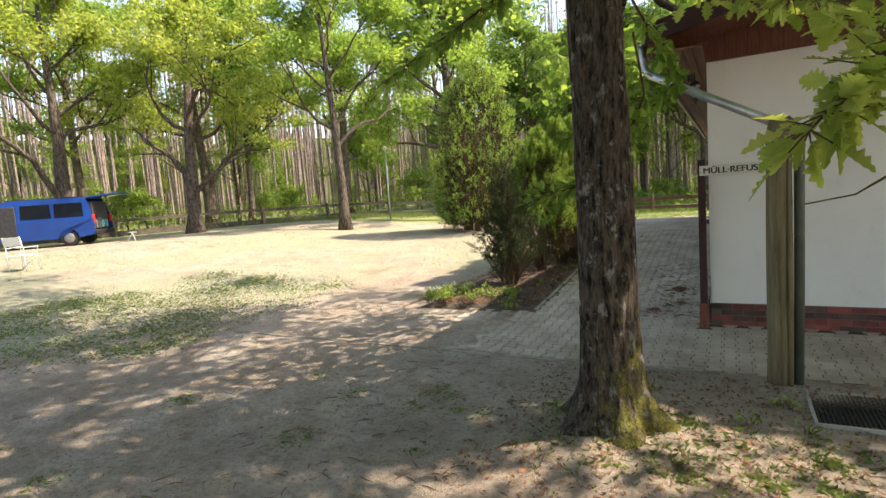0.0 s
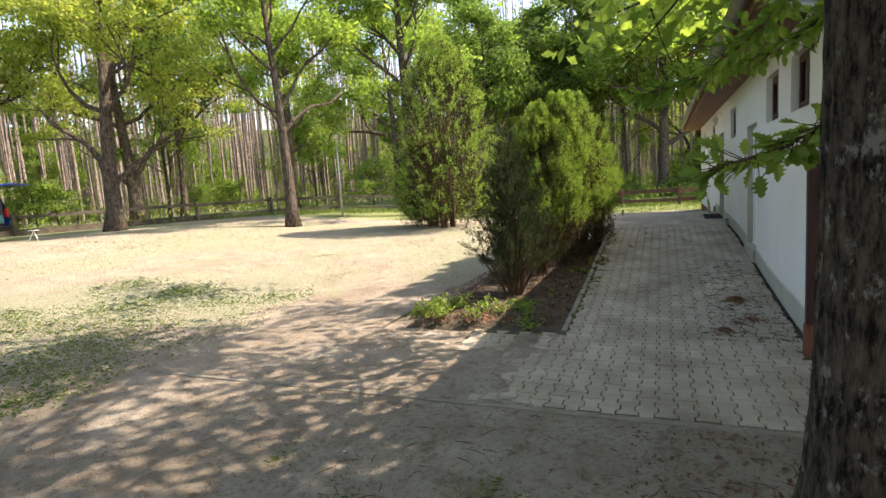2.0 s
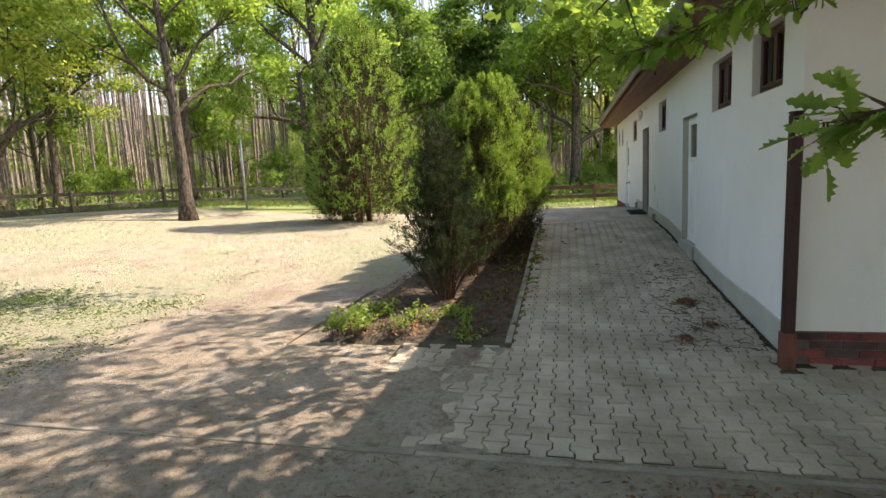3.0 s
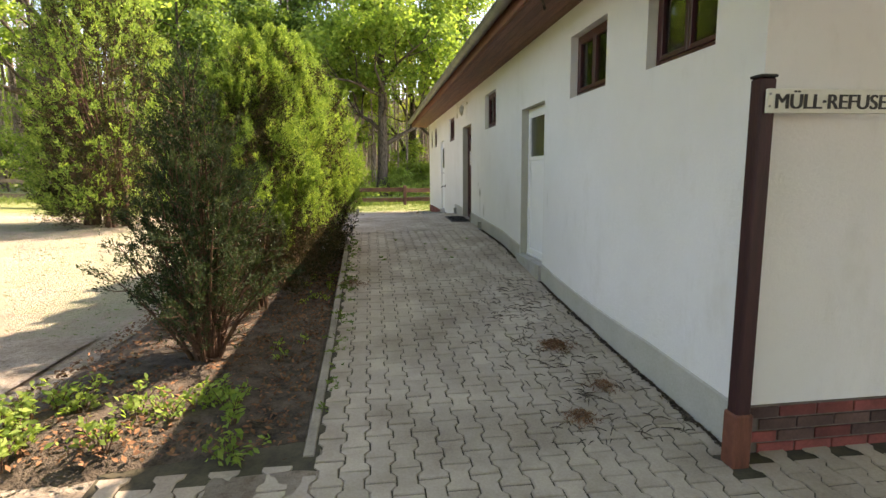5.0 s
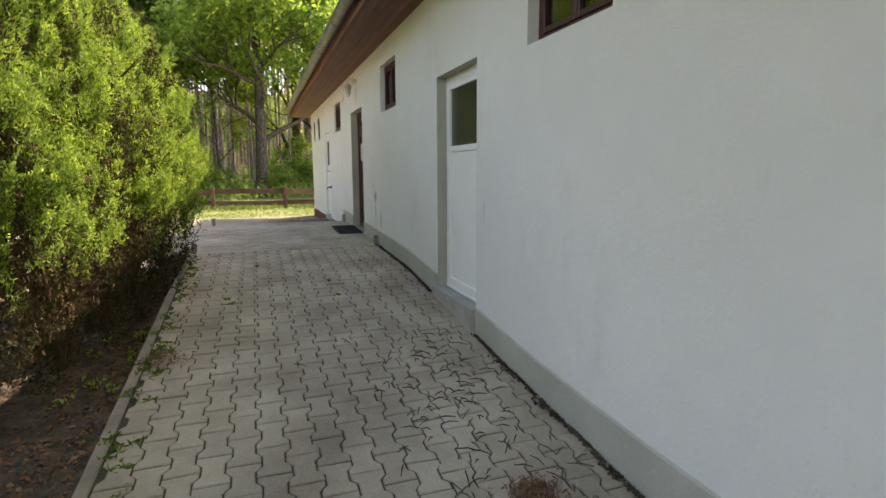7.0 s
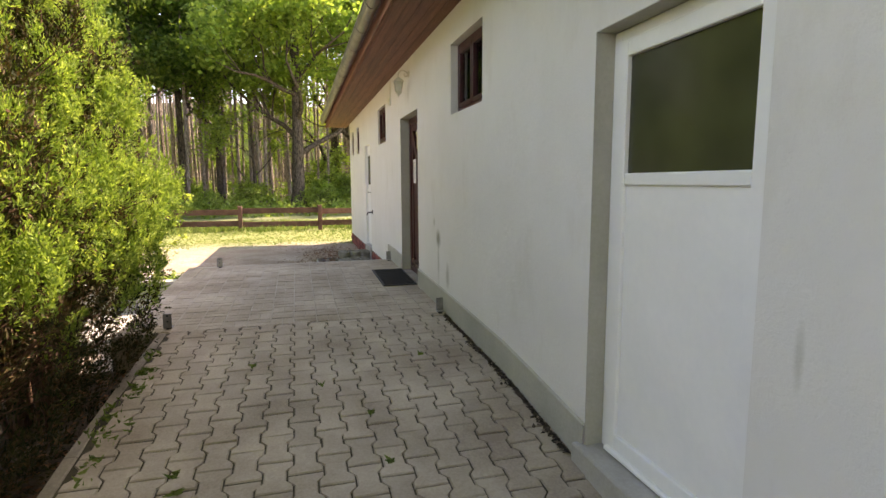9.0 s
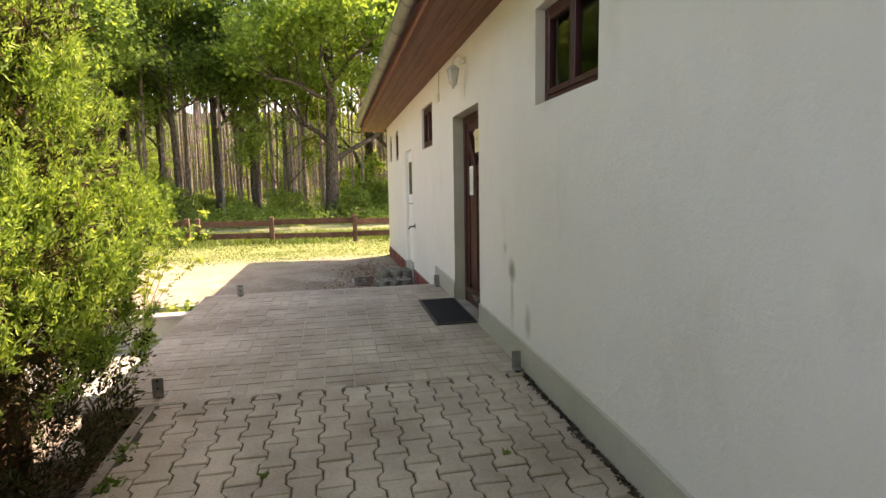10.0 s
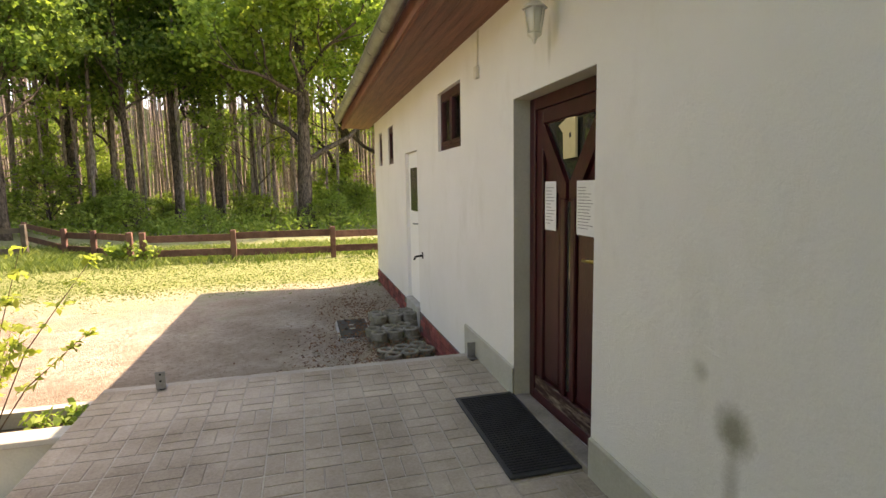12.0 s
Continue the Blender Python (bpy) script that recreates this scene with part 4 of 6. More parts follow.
SPOTS = [
    (OAK_A, -22.6, 14.0, 40, 0.95, "broad oak with forked limbs and fresh yellow-green leaves"),
    (OAK_B, -15.6, 16.9, 70, 0.95, "slender oak with a bent trunk and green leaves"),
    (OAK_A, -27.5, 11.0, 140, 1.0, "broad oak behind the blue van"),
    (OAK_C, -13.0, 23.5, 200, 1.0, "tall leafy oak at the edge of the field"),
    (DARK, -12.5, 34.5, 30, 0.9, "leafy tree at the wood's edge"),
    (OAK_A, -30.0, 21.0, 250, 1.1, "broad oak at the wood's edge"),
    (OAK_D, -1.25, 39.5, 15, 1.15, "large oak with a thick trunk beyond the fence"),
    (DARK, -7.9, 42.3, 40, 1.1, "tall dark-leaved tree beyond the fence"),
    (DARK, -9.6, 41.0, 100, 1.0, "tall dark-leaved tree beyond the fence"),
    (DARK, -6.0, 44.0, 190, 1.05, "tall dark-leaved tree beyond the fence"),
    (OAK_B, -13.5, 44.0, 260, 1.15, "green oak at the wood's edge"),
    (DARK, -15.5, 38.5, 330, 1.1, "dark-leaved tree at the wood's edge"),
    (OAK_D, 4.5, 43.0, 150, 1.1, "leafy oak beyond the fence"),
    (OAK_B, -19.0, 33.5, 60, 1.1, "leafy oak at the wood's edge"),
    (OAK_C, -25.0, 29.0, 120, 1.0, "leafy oak at the wood's edge"),
    (OAK_B, -33.0, 14.5, 200, 1.1, "leafy oak at the wood's edge"),
    (OAK_A, 1.5, 47.0, 80, 1.1, "leafy oak deeper in the wood"),
    # the oaks from here on stand out of view, to shade path and gable
    (OAK_C, 5.5, -0.5, 40, 0.9, "tall oak standing by the gable"),
    (OAK_D, 3.0, -7.5, 170, 1.0, "unseen oak added behind the path to block skylight"),
    (OAK_D, -5.5, -9.0, 280, 1.0, "unseen oak added behind the path to block skylight"),
    (OAK_A, 11.0, -6.0, 120, 1.0, "unseen broad oak added south-east of the building to block skylight"),
    (OAK_B, -13.0, -8.0, 10, 1.0, "unseen oak added behind the path to block skylight"),
    (OAK_D, 8.5, -12.0, 210, 1.1, "unseen tall oak added behind the path to block skylight"),
    (OAK_D, 0.0, -14.0, 330, 1.1, "unseen tall oak added behind the path to block skylight"),
    (OAK_A, -9.0, -15.0, 70, 1.1, "unseen broad oak added behind the path to block skylight"),
    (OAK_D, 4.4, -4.4, 60, 0.95, "unseen dense oak added south of the gable to darken it"),
    (OAK_D, 9.0, -4.8, 140, 1.0, "unseen dense oak added south of the gable to darken it"),
    (OAK_B, 10.5, 2.5, 300, 1.0, "oak standing behind the building"),
]
for me, x, y, rz, s, lab in SPOTS:
    t = tree_thing("oak_tree" if me not in (DARK, SLIM) else "broadleaf_tree", me, pose(x, y, ground_z(x, y) - 0.05, 0, 0, rz), lab, "tree", "trees round the field")
    t.scale = (s, s, s)

rng = np.random.default_rng(5)


def wood_spot(r, near=33, far=62):
    """A place in the wood that rings the field beyond the fences."""
    while True:
        x, y = r.uniform(-75, 16), r.uniform(4, 85)
        a = math.hypot(x + 1, y - 2)
        if x > 2 and y < 40:
            continue
        lim = near + 9 * smooth((y - 30 + x) / 20)
        if x > -14:
            lim = 40
        if lim < a < lim + far - near + 20:
            return x, y


for i in range(54):
    x, y = wood_spot(rng, 35, 48)
    t = tree_thing("young_tree", SLIM if i % 5 else DARK, pose(x, y, ground_z(x, y), 0, 0, rng.uniform(0, 360)), "slim young tree in the wood", "tree", "young trees in the wood")
    s = rng.uniform(0.6, 1.05)
    t.scale = (s, s, s)
for i in range(52):
    x, y = wood_spot(rng, 34, 40)
    t = tree_thing("shrub", SHRUB, pose(x, y, ground_z(x, y), 0, 0, rng.uniform(0, 360)), "bright green bush under the trees", "shrub", "undergrowth of the wood")
    s = rng.uniform(0.6, 1.3)
    t.scale = (s, s, s * rng.uniform(0.6, 1.1))

for i in range(16):
    x, y = rng.uniform(-15, 4), rng.uniform(37.5, 44)
    t = tree_thing("shrub", SHRUB, pose(x, y, ground_z(x, y), 0, 0, rng.uniform(0, 360)), "green bush under the trees beyond the fence", "shrub", "undergrowth of the wood")
    s = rng.uniform(0.7, 1.2)
    t.scale = (s * 0.7, s * 0.7, s * 0.5)

# stems of the pine wood, too many to count
bm = bmesh.new()
for i in range(1500):
    x, y = wood_spot(rng, 41, 76)
    h = rng.uniform(15, 21)
    z = ground_z(x, y) - 0.2
    dx, dy = rng.normal(0, 0.3, 2)
    r = rng.uniform(0.07, 0.13)
    tube(bm, [(x, y, z), (x + dx * 0.5, y + dy * 0.5, z + h * 0.5), (x + dx, y + dy, z + h)], [r, r * 0.8, r * 0.35], 6, cap=False)
tagged(part("pine_stems", bm, M["pine"]), "close-set bare reddish stems of a pine wood", "pine wood", kind="stuff")
c = []
for i in range(560):
    x, y = wood_spot(rng, 40, 80)
    c.append(np.array((x, y, ground_z(x, y) + rng.uniform(11, 23))) + rng.normal(0, 1.0, (40, 3)) * (1, 1, 0.5))
tagged(new("pine_crowns", quads_mesh("pine_crowns", leaves(rng, np.concatenate(c), 0.22, 0.4, 0.3), M["dark_leaf"])), "dark high crowns of the pine wood", "pine wood", kind="stuff")
c = []
for i in range(2100):
    x, y = wood_spot(rng, 33.5, 48)
    c.append(np.array((x, y, ground_z(x, y) + abs(rng.normal(0, 0.7)))) + rng.normal(0, 0.45, (16, 3)) * (1, 1, 0.5))
for i in range(800):
    x, y = rng.uniform(-17, 5), rng.uniform(35.5, 46)
    c.append(np.array((x, y, ground_z(x, y) + abs(rng.normal(0, 0.42)))) + rng.normal(0, 0.34, (16, 3)) * (1, 1, 0.5))
tagged(new("undergrowth", quads_mesh("undergrowth", leaves(rng, np.concatenate(c), 0.10, 0.5, 0.5), M["under_leaf"])), "low bright undergrowth on the floor of the wood", "undergrowth", kind="stuff")

# the wood goes on: a far dim wall of foliage
bm = bmesh.new()
prev = None
for i in range(61):
    a = radians(60 + 3.2 * i)
    cur = [bm.verts.new((-10 + 95 * math.cos(a), 12 + 95 * math.sin(a), z)) for z in (-2, 15 + 3 * noise.noise((i * 0.9, 0, 0)))]
    if prev:
        bm.faces.new((prev[0], cur[0], cur[1], prev[1]))
    prev = cur
tagged(part("backdrop", bm, simple("far_wood", (0.05, 0.06, 0.025), (0.22, 0.26, 0.10), 0.5, 1.0, 0, 0, 4, (1, 1, 0.25))), "far depth of the wood", "backdrop", kind="structure")

# ---- the near oak ----


def make_near_oak():
    rng = np.random.default_rng(77)
    x0, y0 = -0.60, 1.36
    z0 = ground_z(x0, y0)
    t = thing("oak_tree", (x0, y0, z0), "thick oak with furrowed mossy bark beside the path", "tree")
    bm = bmesh.new()
    n, sides = 90, 84
    rings = []
    for i in range(n + 1):
        h = -0.35 + 7.3 * (i / n) ** 1.5
        r = 0.205 + 0.03 * math.exp(-max(0, h) / 1.2) + 0.20 * math.exp(-max(0.0, h + 0.05) / 0.17) - 0.006 * h
        cx, cy = 0.035 * math.sin(h * 0.6) - 0.012 * h, 0.03 * math.sin(h * 0.5 + 1)
        ring = []
        for k in range(sides):
            a = 2 * math.pi * k / sides
            q = Vector((math.cos(a), math.sin(a), 0))
            lobes = 1 + 0.16 * math.exp(-max(0, h) / 0.25) * math.sin(5 * a + 0.7) + 0.03 * math.sin(3 * a + h)
            ridge = noise.ridged_multi_fractal(Vector((math.cos(a) * 4.6, math.sin(a) * 4.6, h * 1.6)), 0.9, 2.1, 4, 1.0, 2.0)
            rr = r * lobes + 0.015 * (ridge - 1.2)
            ring.append(bm.verts.new((cx + q.x * rr, cy + q.y * rr, h)))
        rings.append(ring)
    for u, v in zip(rings, rings[1:]):
        for k in range(sides):
            bm.faces.new((u[k], u[(k + 1) % sides], v[(k + 1) % sides], v[k])).smooth = True
    part("trunk", bm, M["bark"], t)
    bm = bmesh.new()
    tips = []
    for i in range(15):
        az = 2.4 * i
        h = 3.5 + 0.3 * i
        grow(rng, (-0.022 * min(h, 6.9), 0, min(h, 6.9)), (math.cos(az) + 0.55, math.sin(az) + 0.5, 0.42 + 0.07 * i), rng.uniform(4.6, 6.4), 0.09, 2, 5, bm, tips, kids=(3, 5))
    # high limbs out of view, added to shade the field's near left edge
    for i in range(6):
        az = radians(84 + 9 * i)
        grow(rng, (-0.1, 0, 6.2 + 0.1 * i), (math.cos(az), math.sin(az), 1.0 + 0.12 * (i % 3)), rng.uniform(5.6, 7.0), 0.09, 2, 5, bm, tips, kids=(3, 5))
    part("limb_work", bm, M["bark"], t)
    tp = np.array([tuple(p) for p in tips])
    nl = 52000
    c = tp[rng.integers(0, len(tp), nl)] + rng.normal(0, 0.38, (nl, 3)) * (1, 1, 0.6)
    c = c[c[:, 2] > 3.0]
    o = new("crown", quads_mesh("crown", leaves(rng, c, 0.09, 0.6, 0.8), M["oak_leaf"]))
    o.parent = t
    return t


make_near_oak()

# ---- evergreen shrubs ----


def sprays(rng, base, dirs, length, width, n_per, size):
    """Feathery sprays: small pointed scales set along a short stem."""
    k = len(base)
    side = np.cross(dirs, rng.normal(size=(k, 3)))
    side /= np.linalg.norm(side, axis=1, keepdims=True)
    t = rng.uniform(0, 1, (k, n_per))
    sgn = np.where(rng.uniform(size=(k, n_per)) > 0.5, 1.0, -1.0)
    w = (1 - t * 0.75) * width * rng.uniform(0.2, 1.0, (k, n_per)) * sgn
    ln = length * rng.uniform(0.7, 1.3, (k, 1))
    c = base[:, None] + dirs[:, None] * (t * ln)[..., None] + side[:, None] * w[..., None]
    c += rng.normal(0, 0.008, c.shape)
    d = dirs[:, None] * 0.9 + side[:, None] * (sgn * 0.45)[..., None] + rng.normal(0, 0.12, c.shape)
    d /= np.linalg.norm(d, axis=2, keepdims=True)
    nrm = np.cross(d, rng.normal(size=d.shape))
    nrm /= np.linalg.norm(nrm, axis=2, keepdims=True)
    s = size * rng.uniform(0.7, 1.35, (k, n_per, 1))
    v = np.stack([c - d * s, c + nrm * s * 0.3, c + d * s, c - nrm * s * 0.3], axis=2)
    return v.reshape(-1, 3)


def make_evergreen(seed, height, radius, mat_outer, mat_inner, n_plumes, open_low=0.0, bottom=0.1, upright=0.9, per=46, n_per=12, size=0.0095, heads=0):
    """Meshes of one shrub: stems, brown inner foliage darkened for shade, and flame-shaped outer plumes."""
    rng = np.random.default_rng(seed)
    bm = bmesh.new()
    for i in range(18):
        a = rng.uniform(0, 2 * math.pi)
        r1 = rng.uniform(0.15, 0.75) * radius
        h = height * rng.uniform(0.5, 0.85)
        pts = [(0.10 * math.cos(a), 0.10 * math.sin(a), -0.1)]
        for t in (0.25, 0.5, 0.75, 1.0):
            pts.append((math.cos(a) * r1 * t ** 0.8 + rng.normal(0, 0.03), math.sin(a) * r1 * t ** 0.8 + rng.normal(0, 0.03), h * t))
        tube(bm, pts, [0.022, 0.018, 0.014, 0.01, 0.005], 5, cap=False)
        for j in range(14):
            q = Vector(pts[rng.integers(1, 4)])
            dd = Vector((math.cos(a + rng.normal(0, 0.9)), math.sin(a + rng.normal(0, 0.9)), rng.uniform(0.1, 0.8)))
            tube(bm, [q, q + dd * 0.2, q + dd * 0.45 + Vector((0, 0, 0.05))], [0.006, 0.004, 0.0015], 4, cap=False)
    stems = finish("woody_base", bm, M["twig"])

    def plumes(n, lo, hi, r_in, r_out, length, thick, k, heads=0):
        u = lo + (hi - lo) * rng.uniform(0, 1, n) ** 0.9
        a = rng.uniform(0, 2 * math.pi, n)
        reach = np.ones(n)
        if heads:
            # branch heads, each a bunch of plumes with a dark gap round it
            hu, ha, hr = lo + (hi - lo) * rng.uniform(0, 1, heads) ** 0.85, rng.uniform(0, 2 * math.pi, heads), rng.uniform(0.78, 1.16, heads)
            hi_ = rng.integers(0, heads, n)
            du = rng.normal(0, 0.035, n)
            u = np.clip(hu[hi_] + du, 0.02, 1)
            a = ha[hi_] + rng.normal(0, 0.12, n) * (1.0 - np.clip(du, 0, 0.06) * 10)
            reach = hr[hi_] - np.abs(du) * 1.6
        prof = np.interp(u, [0, 0.12, 0.35, 0.6, 0.82, 1.0], [0.66, 0.88, 1.0, 0.84, 0.5, 0.05])
        lump = np.array([1 + 0.28 * noise.noise((math.cos(q) * 1.5, math.sin(q) * 1.5, w * height * 1.2 + seed)) + 0.26 * noise.noise((math.cos(q) * 3.3, math.sin(q) * 3.3, w * height * 2.2 + seed)) for q, w in zip(a, u)])
        r = radius * prof * lump * reach * rng.uniform(r_in, r_out, n)
        p = np.stack([np.cos(a) * r, np.sin(a) * r, bottom + u * (height - bottom) - length * 0.6], axis=1)
        d = np.stack([np.cos(a) * 0.6, np.sin(a) * 0.6, upright * (0.7 + 0.7 * u)], axis=1) + rng.normal(0, 0.16, (n, 3))
        d /= np.linalg.norm(d, axis=1, keepdims=True)
        ln = length * rng.uniform(0.6, 1.35, (n, 1))
        t = rng.uniform(0, 1, (n, k))
        off = rng.normal(0, 1, (n, k, 3))
        rad = thick * (1.05 - t) ** 0.7 * rng.uniform(0.3, 1.0, (n, k))
        off = off / np.linalg.norm(off, axis=2, keepdims=True)
        base = p[:, None] + d[:, None] * (t * ln)[..., None] + off * rad[..., None]
        sd = d[:, None] + off * 0.8 + rng.normal(0, 0.25, (n, k, 3))
        sd /= np.linalg.norm(sd, axis=2, keepdims=True)
        base, sd = base.reshape(-1, 3), sd.reshape(-1, 3)
        keep = base[:, 2] > 0.04
        return base[keep], sd[keep]

    p, d = plumes(n_plumes, open_low, 1.0, 0.84, 1.06, 0.15, 0.034, per, heads)
    outer = quads_mesh("outer_foliage", sprays(rng, p, d, 0.045, 0.014, n_per, size), mat_outer)
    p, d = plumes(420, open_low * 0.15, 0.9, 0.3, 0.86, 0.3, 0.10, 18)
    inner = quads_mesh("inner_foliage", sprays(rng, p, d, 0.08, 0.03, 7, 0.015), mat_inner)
    return stems, outer, inner


def make_open_evergreen(seed, height, radius, mat):
    """Meshes of an airy shrub: a fan of straight stems from one foot, with feathery twigs on their outer parts."""
    rng = np.random.default_rng(seed)
    bm = bmesh.new()
    base, dirs = [], []
    for i in range(52):
        u = ((i + 0.5) / 52) ** 0.75
        a = 2.4 * i + rng.normal(0, 0.2)
        tip = Vector((math.cos(a) * radius * u, math.sin(a) * radius * u, height * (1.0 - 0.76 * u ** 1.15) * rng.uniform(0.88, 1.04)))
        foot = Vector((0.07 * math.cos(a), 0.07 * math.sin(a), -0.1))
        bend = Vector((math.cos(a), math.sin(a), 0)) * radius * -0.16 * u + Vector(rng.normal(0, 0.03, 3))
        pts = [foot.lerp(tip, t) + bend * math.sin(math.pi * t) for t in (0, 0.25, 0.5, 0.75, 1.0)]
        tube(bm, pts, [0.017, 0.013, 0.010, 0.007, 0.003], 5, cap=False)
        axis = (tip - foot).normalized()
        n_tw = 11 + int(10 * (1 - u))
        for j in range(n_tw):
            t = 0.2 + 0.8 * ((j + rng.uniform()) / n_tw)
            k = min(3, int(t * 4))
            q = pts[k].lerp(pts[k + 1], t * 4 - k)
            out = Vector((math.cos(a), math.sin(a), 0)) * 0.5 + Vector(rng.normal(0, 0.75, 3)) * Vector((1, 1, 0.4)).length * 0.6
            d = (axis * 0.75 + out).normalized()
            d.z = max(d.z, 0.12)
            ln = rng.uniform(0.16, 0.42) * (1.2 - 0.75 * t) * (0.75 + 0.5 * (1 - u))
            e = q + d * ln + Vector((0, 0, 0.05 * ln))
            tube(bm, [q, q.lerp(e, 0.5) - Vector((0, 0, 0.01)), e], [0.005, 0.0035, 0.0015], 4, cap=False)
            hgt = q.z / height
            if hgt < 0.14 and rng.uniform() < 0.8:
                continue
            lo = 0.4 if hgt < 0.4 else 0.12
            for w in np.linspace(lo, 1.0, 13 if hgt > 0.34 else 8):
                s = q.lerp(e, float(w))
                base.append(tuple(s + Vector(rng.normal(0, 0.014, 3))))
                dirs.append(tuple((d + Vector(rng.normal(0, 0.5, 3)) + Vector((0, 0, 0.35))).normalized()))
        for w in np.linspace(0.72, 1.0, 16):
            s = pts[3].lerp(pts[4], float((w - 0.72) / 0.28))
            base.append(tuple(s + Vector(rng.normal(0, 0.02, 3))))
            dirs.append(tuple((axis + Vector(rng.normal(0, 0.45, 3))).normalized()))
    stems = finish("woody_base", bm, M["twig"])
    outer = quads_mesh("outer_foliage", sprays(rng, np.array(base), np.array(dirs), 0.075, 0.02, 9, 0.0125), mat)
    return stems, outer


def evergreen_thing(name, meshes, m, label, group=""):
    t = thing(name, m, label, "shrub", group)
    for nm, me in zip(("woody_base", "outer_foliage", "inner_foliage"), meshes):
        o = new(nm, me)
        o.parent = t
    return t


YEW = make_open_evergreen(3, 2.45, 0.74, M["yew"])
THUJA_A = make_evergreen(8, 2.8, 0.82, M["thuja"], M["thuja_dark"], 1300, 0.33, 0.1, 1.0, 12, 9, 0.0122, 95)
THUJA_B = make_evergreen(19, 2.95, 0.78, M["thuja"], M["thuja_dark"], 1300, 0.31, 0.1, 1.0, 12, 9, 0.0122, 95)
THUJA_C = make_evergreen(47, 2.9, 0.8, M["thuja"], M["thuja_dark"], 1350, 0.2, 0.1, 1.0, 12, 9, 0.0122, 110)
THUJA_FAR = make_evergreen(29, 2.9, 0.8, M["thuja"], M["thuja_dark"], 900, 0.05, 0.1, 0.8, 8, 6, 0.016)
evergreen_thing("yew_shrub", YEW, pose(-3.5, 6.75, bed_z(-3.5, 6.75)), "dark evergreen shrub with bare reddish stems below", "evergreens in the bed").scale = (1.0, 1.0, 1.1)
for me, x, y, rz, s in ((THUJA_A, -3.4, 8.4, 0, 0.9), (THUJA_B, -3.2, 9.3, 90, 0.92), (THUJA_C, -3.15, 10.2, 200, 0.96), (THUJA_C, -3.08, 11.05, 300, 0.98), (THUJA_C, -3.15, 11.7, 70, 0.98)):
    t = evergreen_thing("thuja_shrub", me, pose(x, y, bed_z(x, y), 0, 0, rz), "golden-green feathery evergreen of a hedge, brown inside", "evergreens in the bed")
    t.scale = (s, s, s * 1.2)
t = evergreen_thing("thuja_tree", THUJA_FAR, pose(-8.7, 17.0, ground_z(-8.7, 17.0)), "tall yellow-green evergreen tree at the field", "evergreens in the bed")
t.scale = (2.2, 2.2, 2.35)
t = evergreen_thing("thuja_tree", THUJA_FAR, pose(-9.6, 17.6, ground_z(-9.6, 17.6), 0, 0, 120), "lower dark-green evergreen beside the tall one", "evergreens in the bed")
t.scale = (1.7, 1.7, 1.3)

# ---- fences ----


def make_rail_fence(name, pts, label, post_h=0.84, mat="fence", rails=(0.24, 0.64), rail_h=0.175):
    """Posts with flat rails between them."""
    f = thing(name, (*pts[0], ground_z(*pts[0])), label, "fence", kind="structure")
    o = Vector((*pts[0], ground_z(*pts[0])))
    rr = random.Random(4)
    for p in pts:
        z = ground_z(*p)
        d = Vector((*p, z)) - o
        bm = abox(d.x - 0.068, d.x + 0.068, d.y - 0.068, d.y + 0.068, d.z - 0.3, d.z + post_h + rr.uniform(-0.03, 0.03), 0.012)
        part("post", bm, M[mat], f)
    for p, q in zip(pts, pts[1:]):
        a, b = Vector((*p, ground_z(*p))) - o, Vector((*q, ground_z(*q))) - o
        side = (b - a).cross(Vector((0, 0, 1))).normalized() * 0.075
        for h in rails:
            bm = bmesh.new()
            rh = rail_h
            if isinstance(h, tuple):
                h, rh = h
            j, k = rr.uniform(-0.03, 0.03), rr.uniform(-0.03, 0.03)
            vs = []
            for e, jj in ((a, j), (b, k)):
                for s in (0.7, 1.15):
                    for hh in (-rh / 2, rh / 2):
                        vs.append(bm.verts.new(e + side * s + Vector((0, 0, h + jj + hh))))
            for qd in ((0, 1, 3, 2), (4, 6, 7, 5), (0, 4, 5, 1), (2, 3, 7, 6), (0, 2, 6, 4), (1, 5, 7, 3)):
                bm.faces.new([vs[i] for i in qd])
            part("rail", bm, M[mat], f)
    return f


make_rail_fence("fence", [(4.5, 25.0), (1.95, 25.1), (-0.65, 25.1), (-3.15, 25.3), (-5.3, 25.5)], "low weathered red-brown wooden rail fence")
make_rail_fence("fence", [(-5.62, 25.6), (-7.1, 27.6), (-8.35, 29.0), (-11.2, 33.2)], "low weathered red-brown wooden rail fence")


def make_log_fence():
    pts = [(-9.2, 28.6), (-12.2, 27.4), (-15.4, 26.3), (-18.3, 24.5), (-21.2, 22.2), (-23.9, 19.6), (-26.3, 16.7), (-28.2, 13.4), (-29.8, 9.8), (-31.0, 5.5)]
    return make_rail_fence("fence", pts, "old grey wooden rail fence along the wood's edge", 1.0, "oldfence", ((0.14, 0.3), (0.82, 0.15)), 0.14)


make_log_fence()
# ---- street furniture at the gable corner ----
sp = thing("sign_post", (-0.075, 4.755, pave_z(4.75)), "dark red wooden post at the wall corner with a white sign", "sign post")
bm = abox(-0.044, 0.044, -0.044, 0.044, 0.0, 2.10, 0.010)
part("post", bm, M["postwood"], sp)
part("post_shoe", abox(-0.055, 0.055, -0.055, 0.055, -0.1, 0.30, 0.01), M["boards"], sp, "thicker red foot of the post")
part("post_cap", abox(-0.047, 0.047, -0.047, 0.047, 2.101, 2.116, 0.005), M["black"], sp)
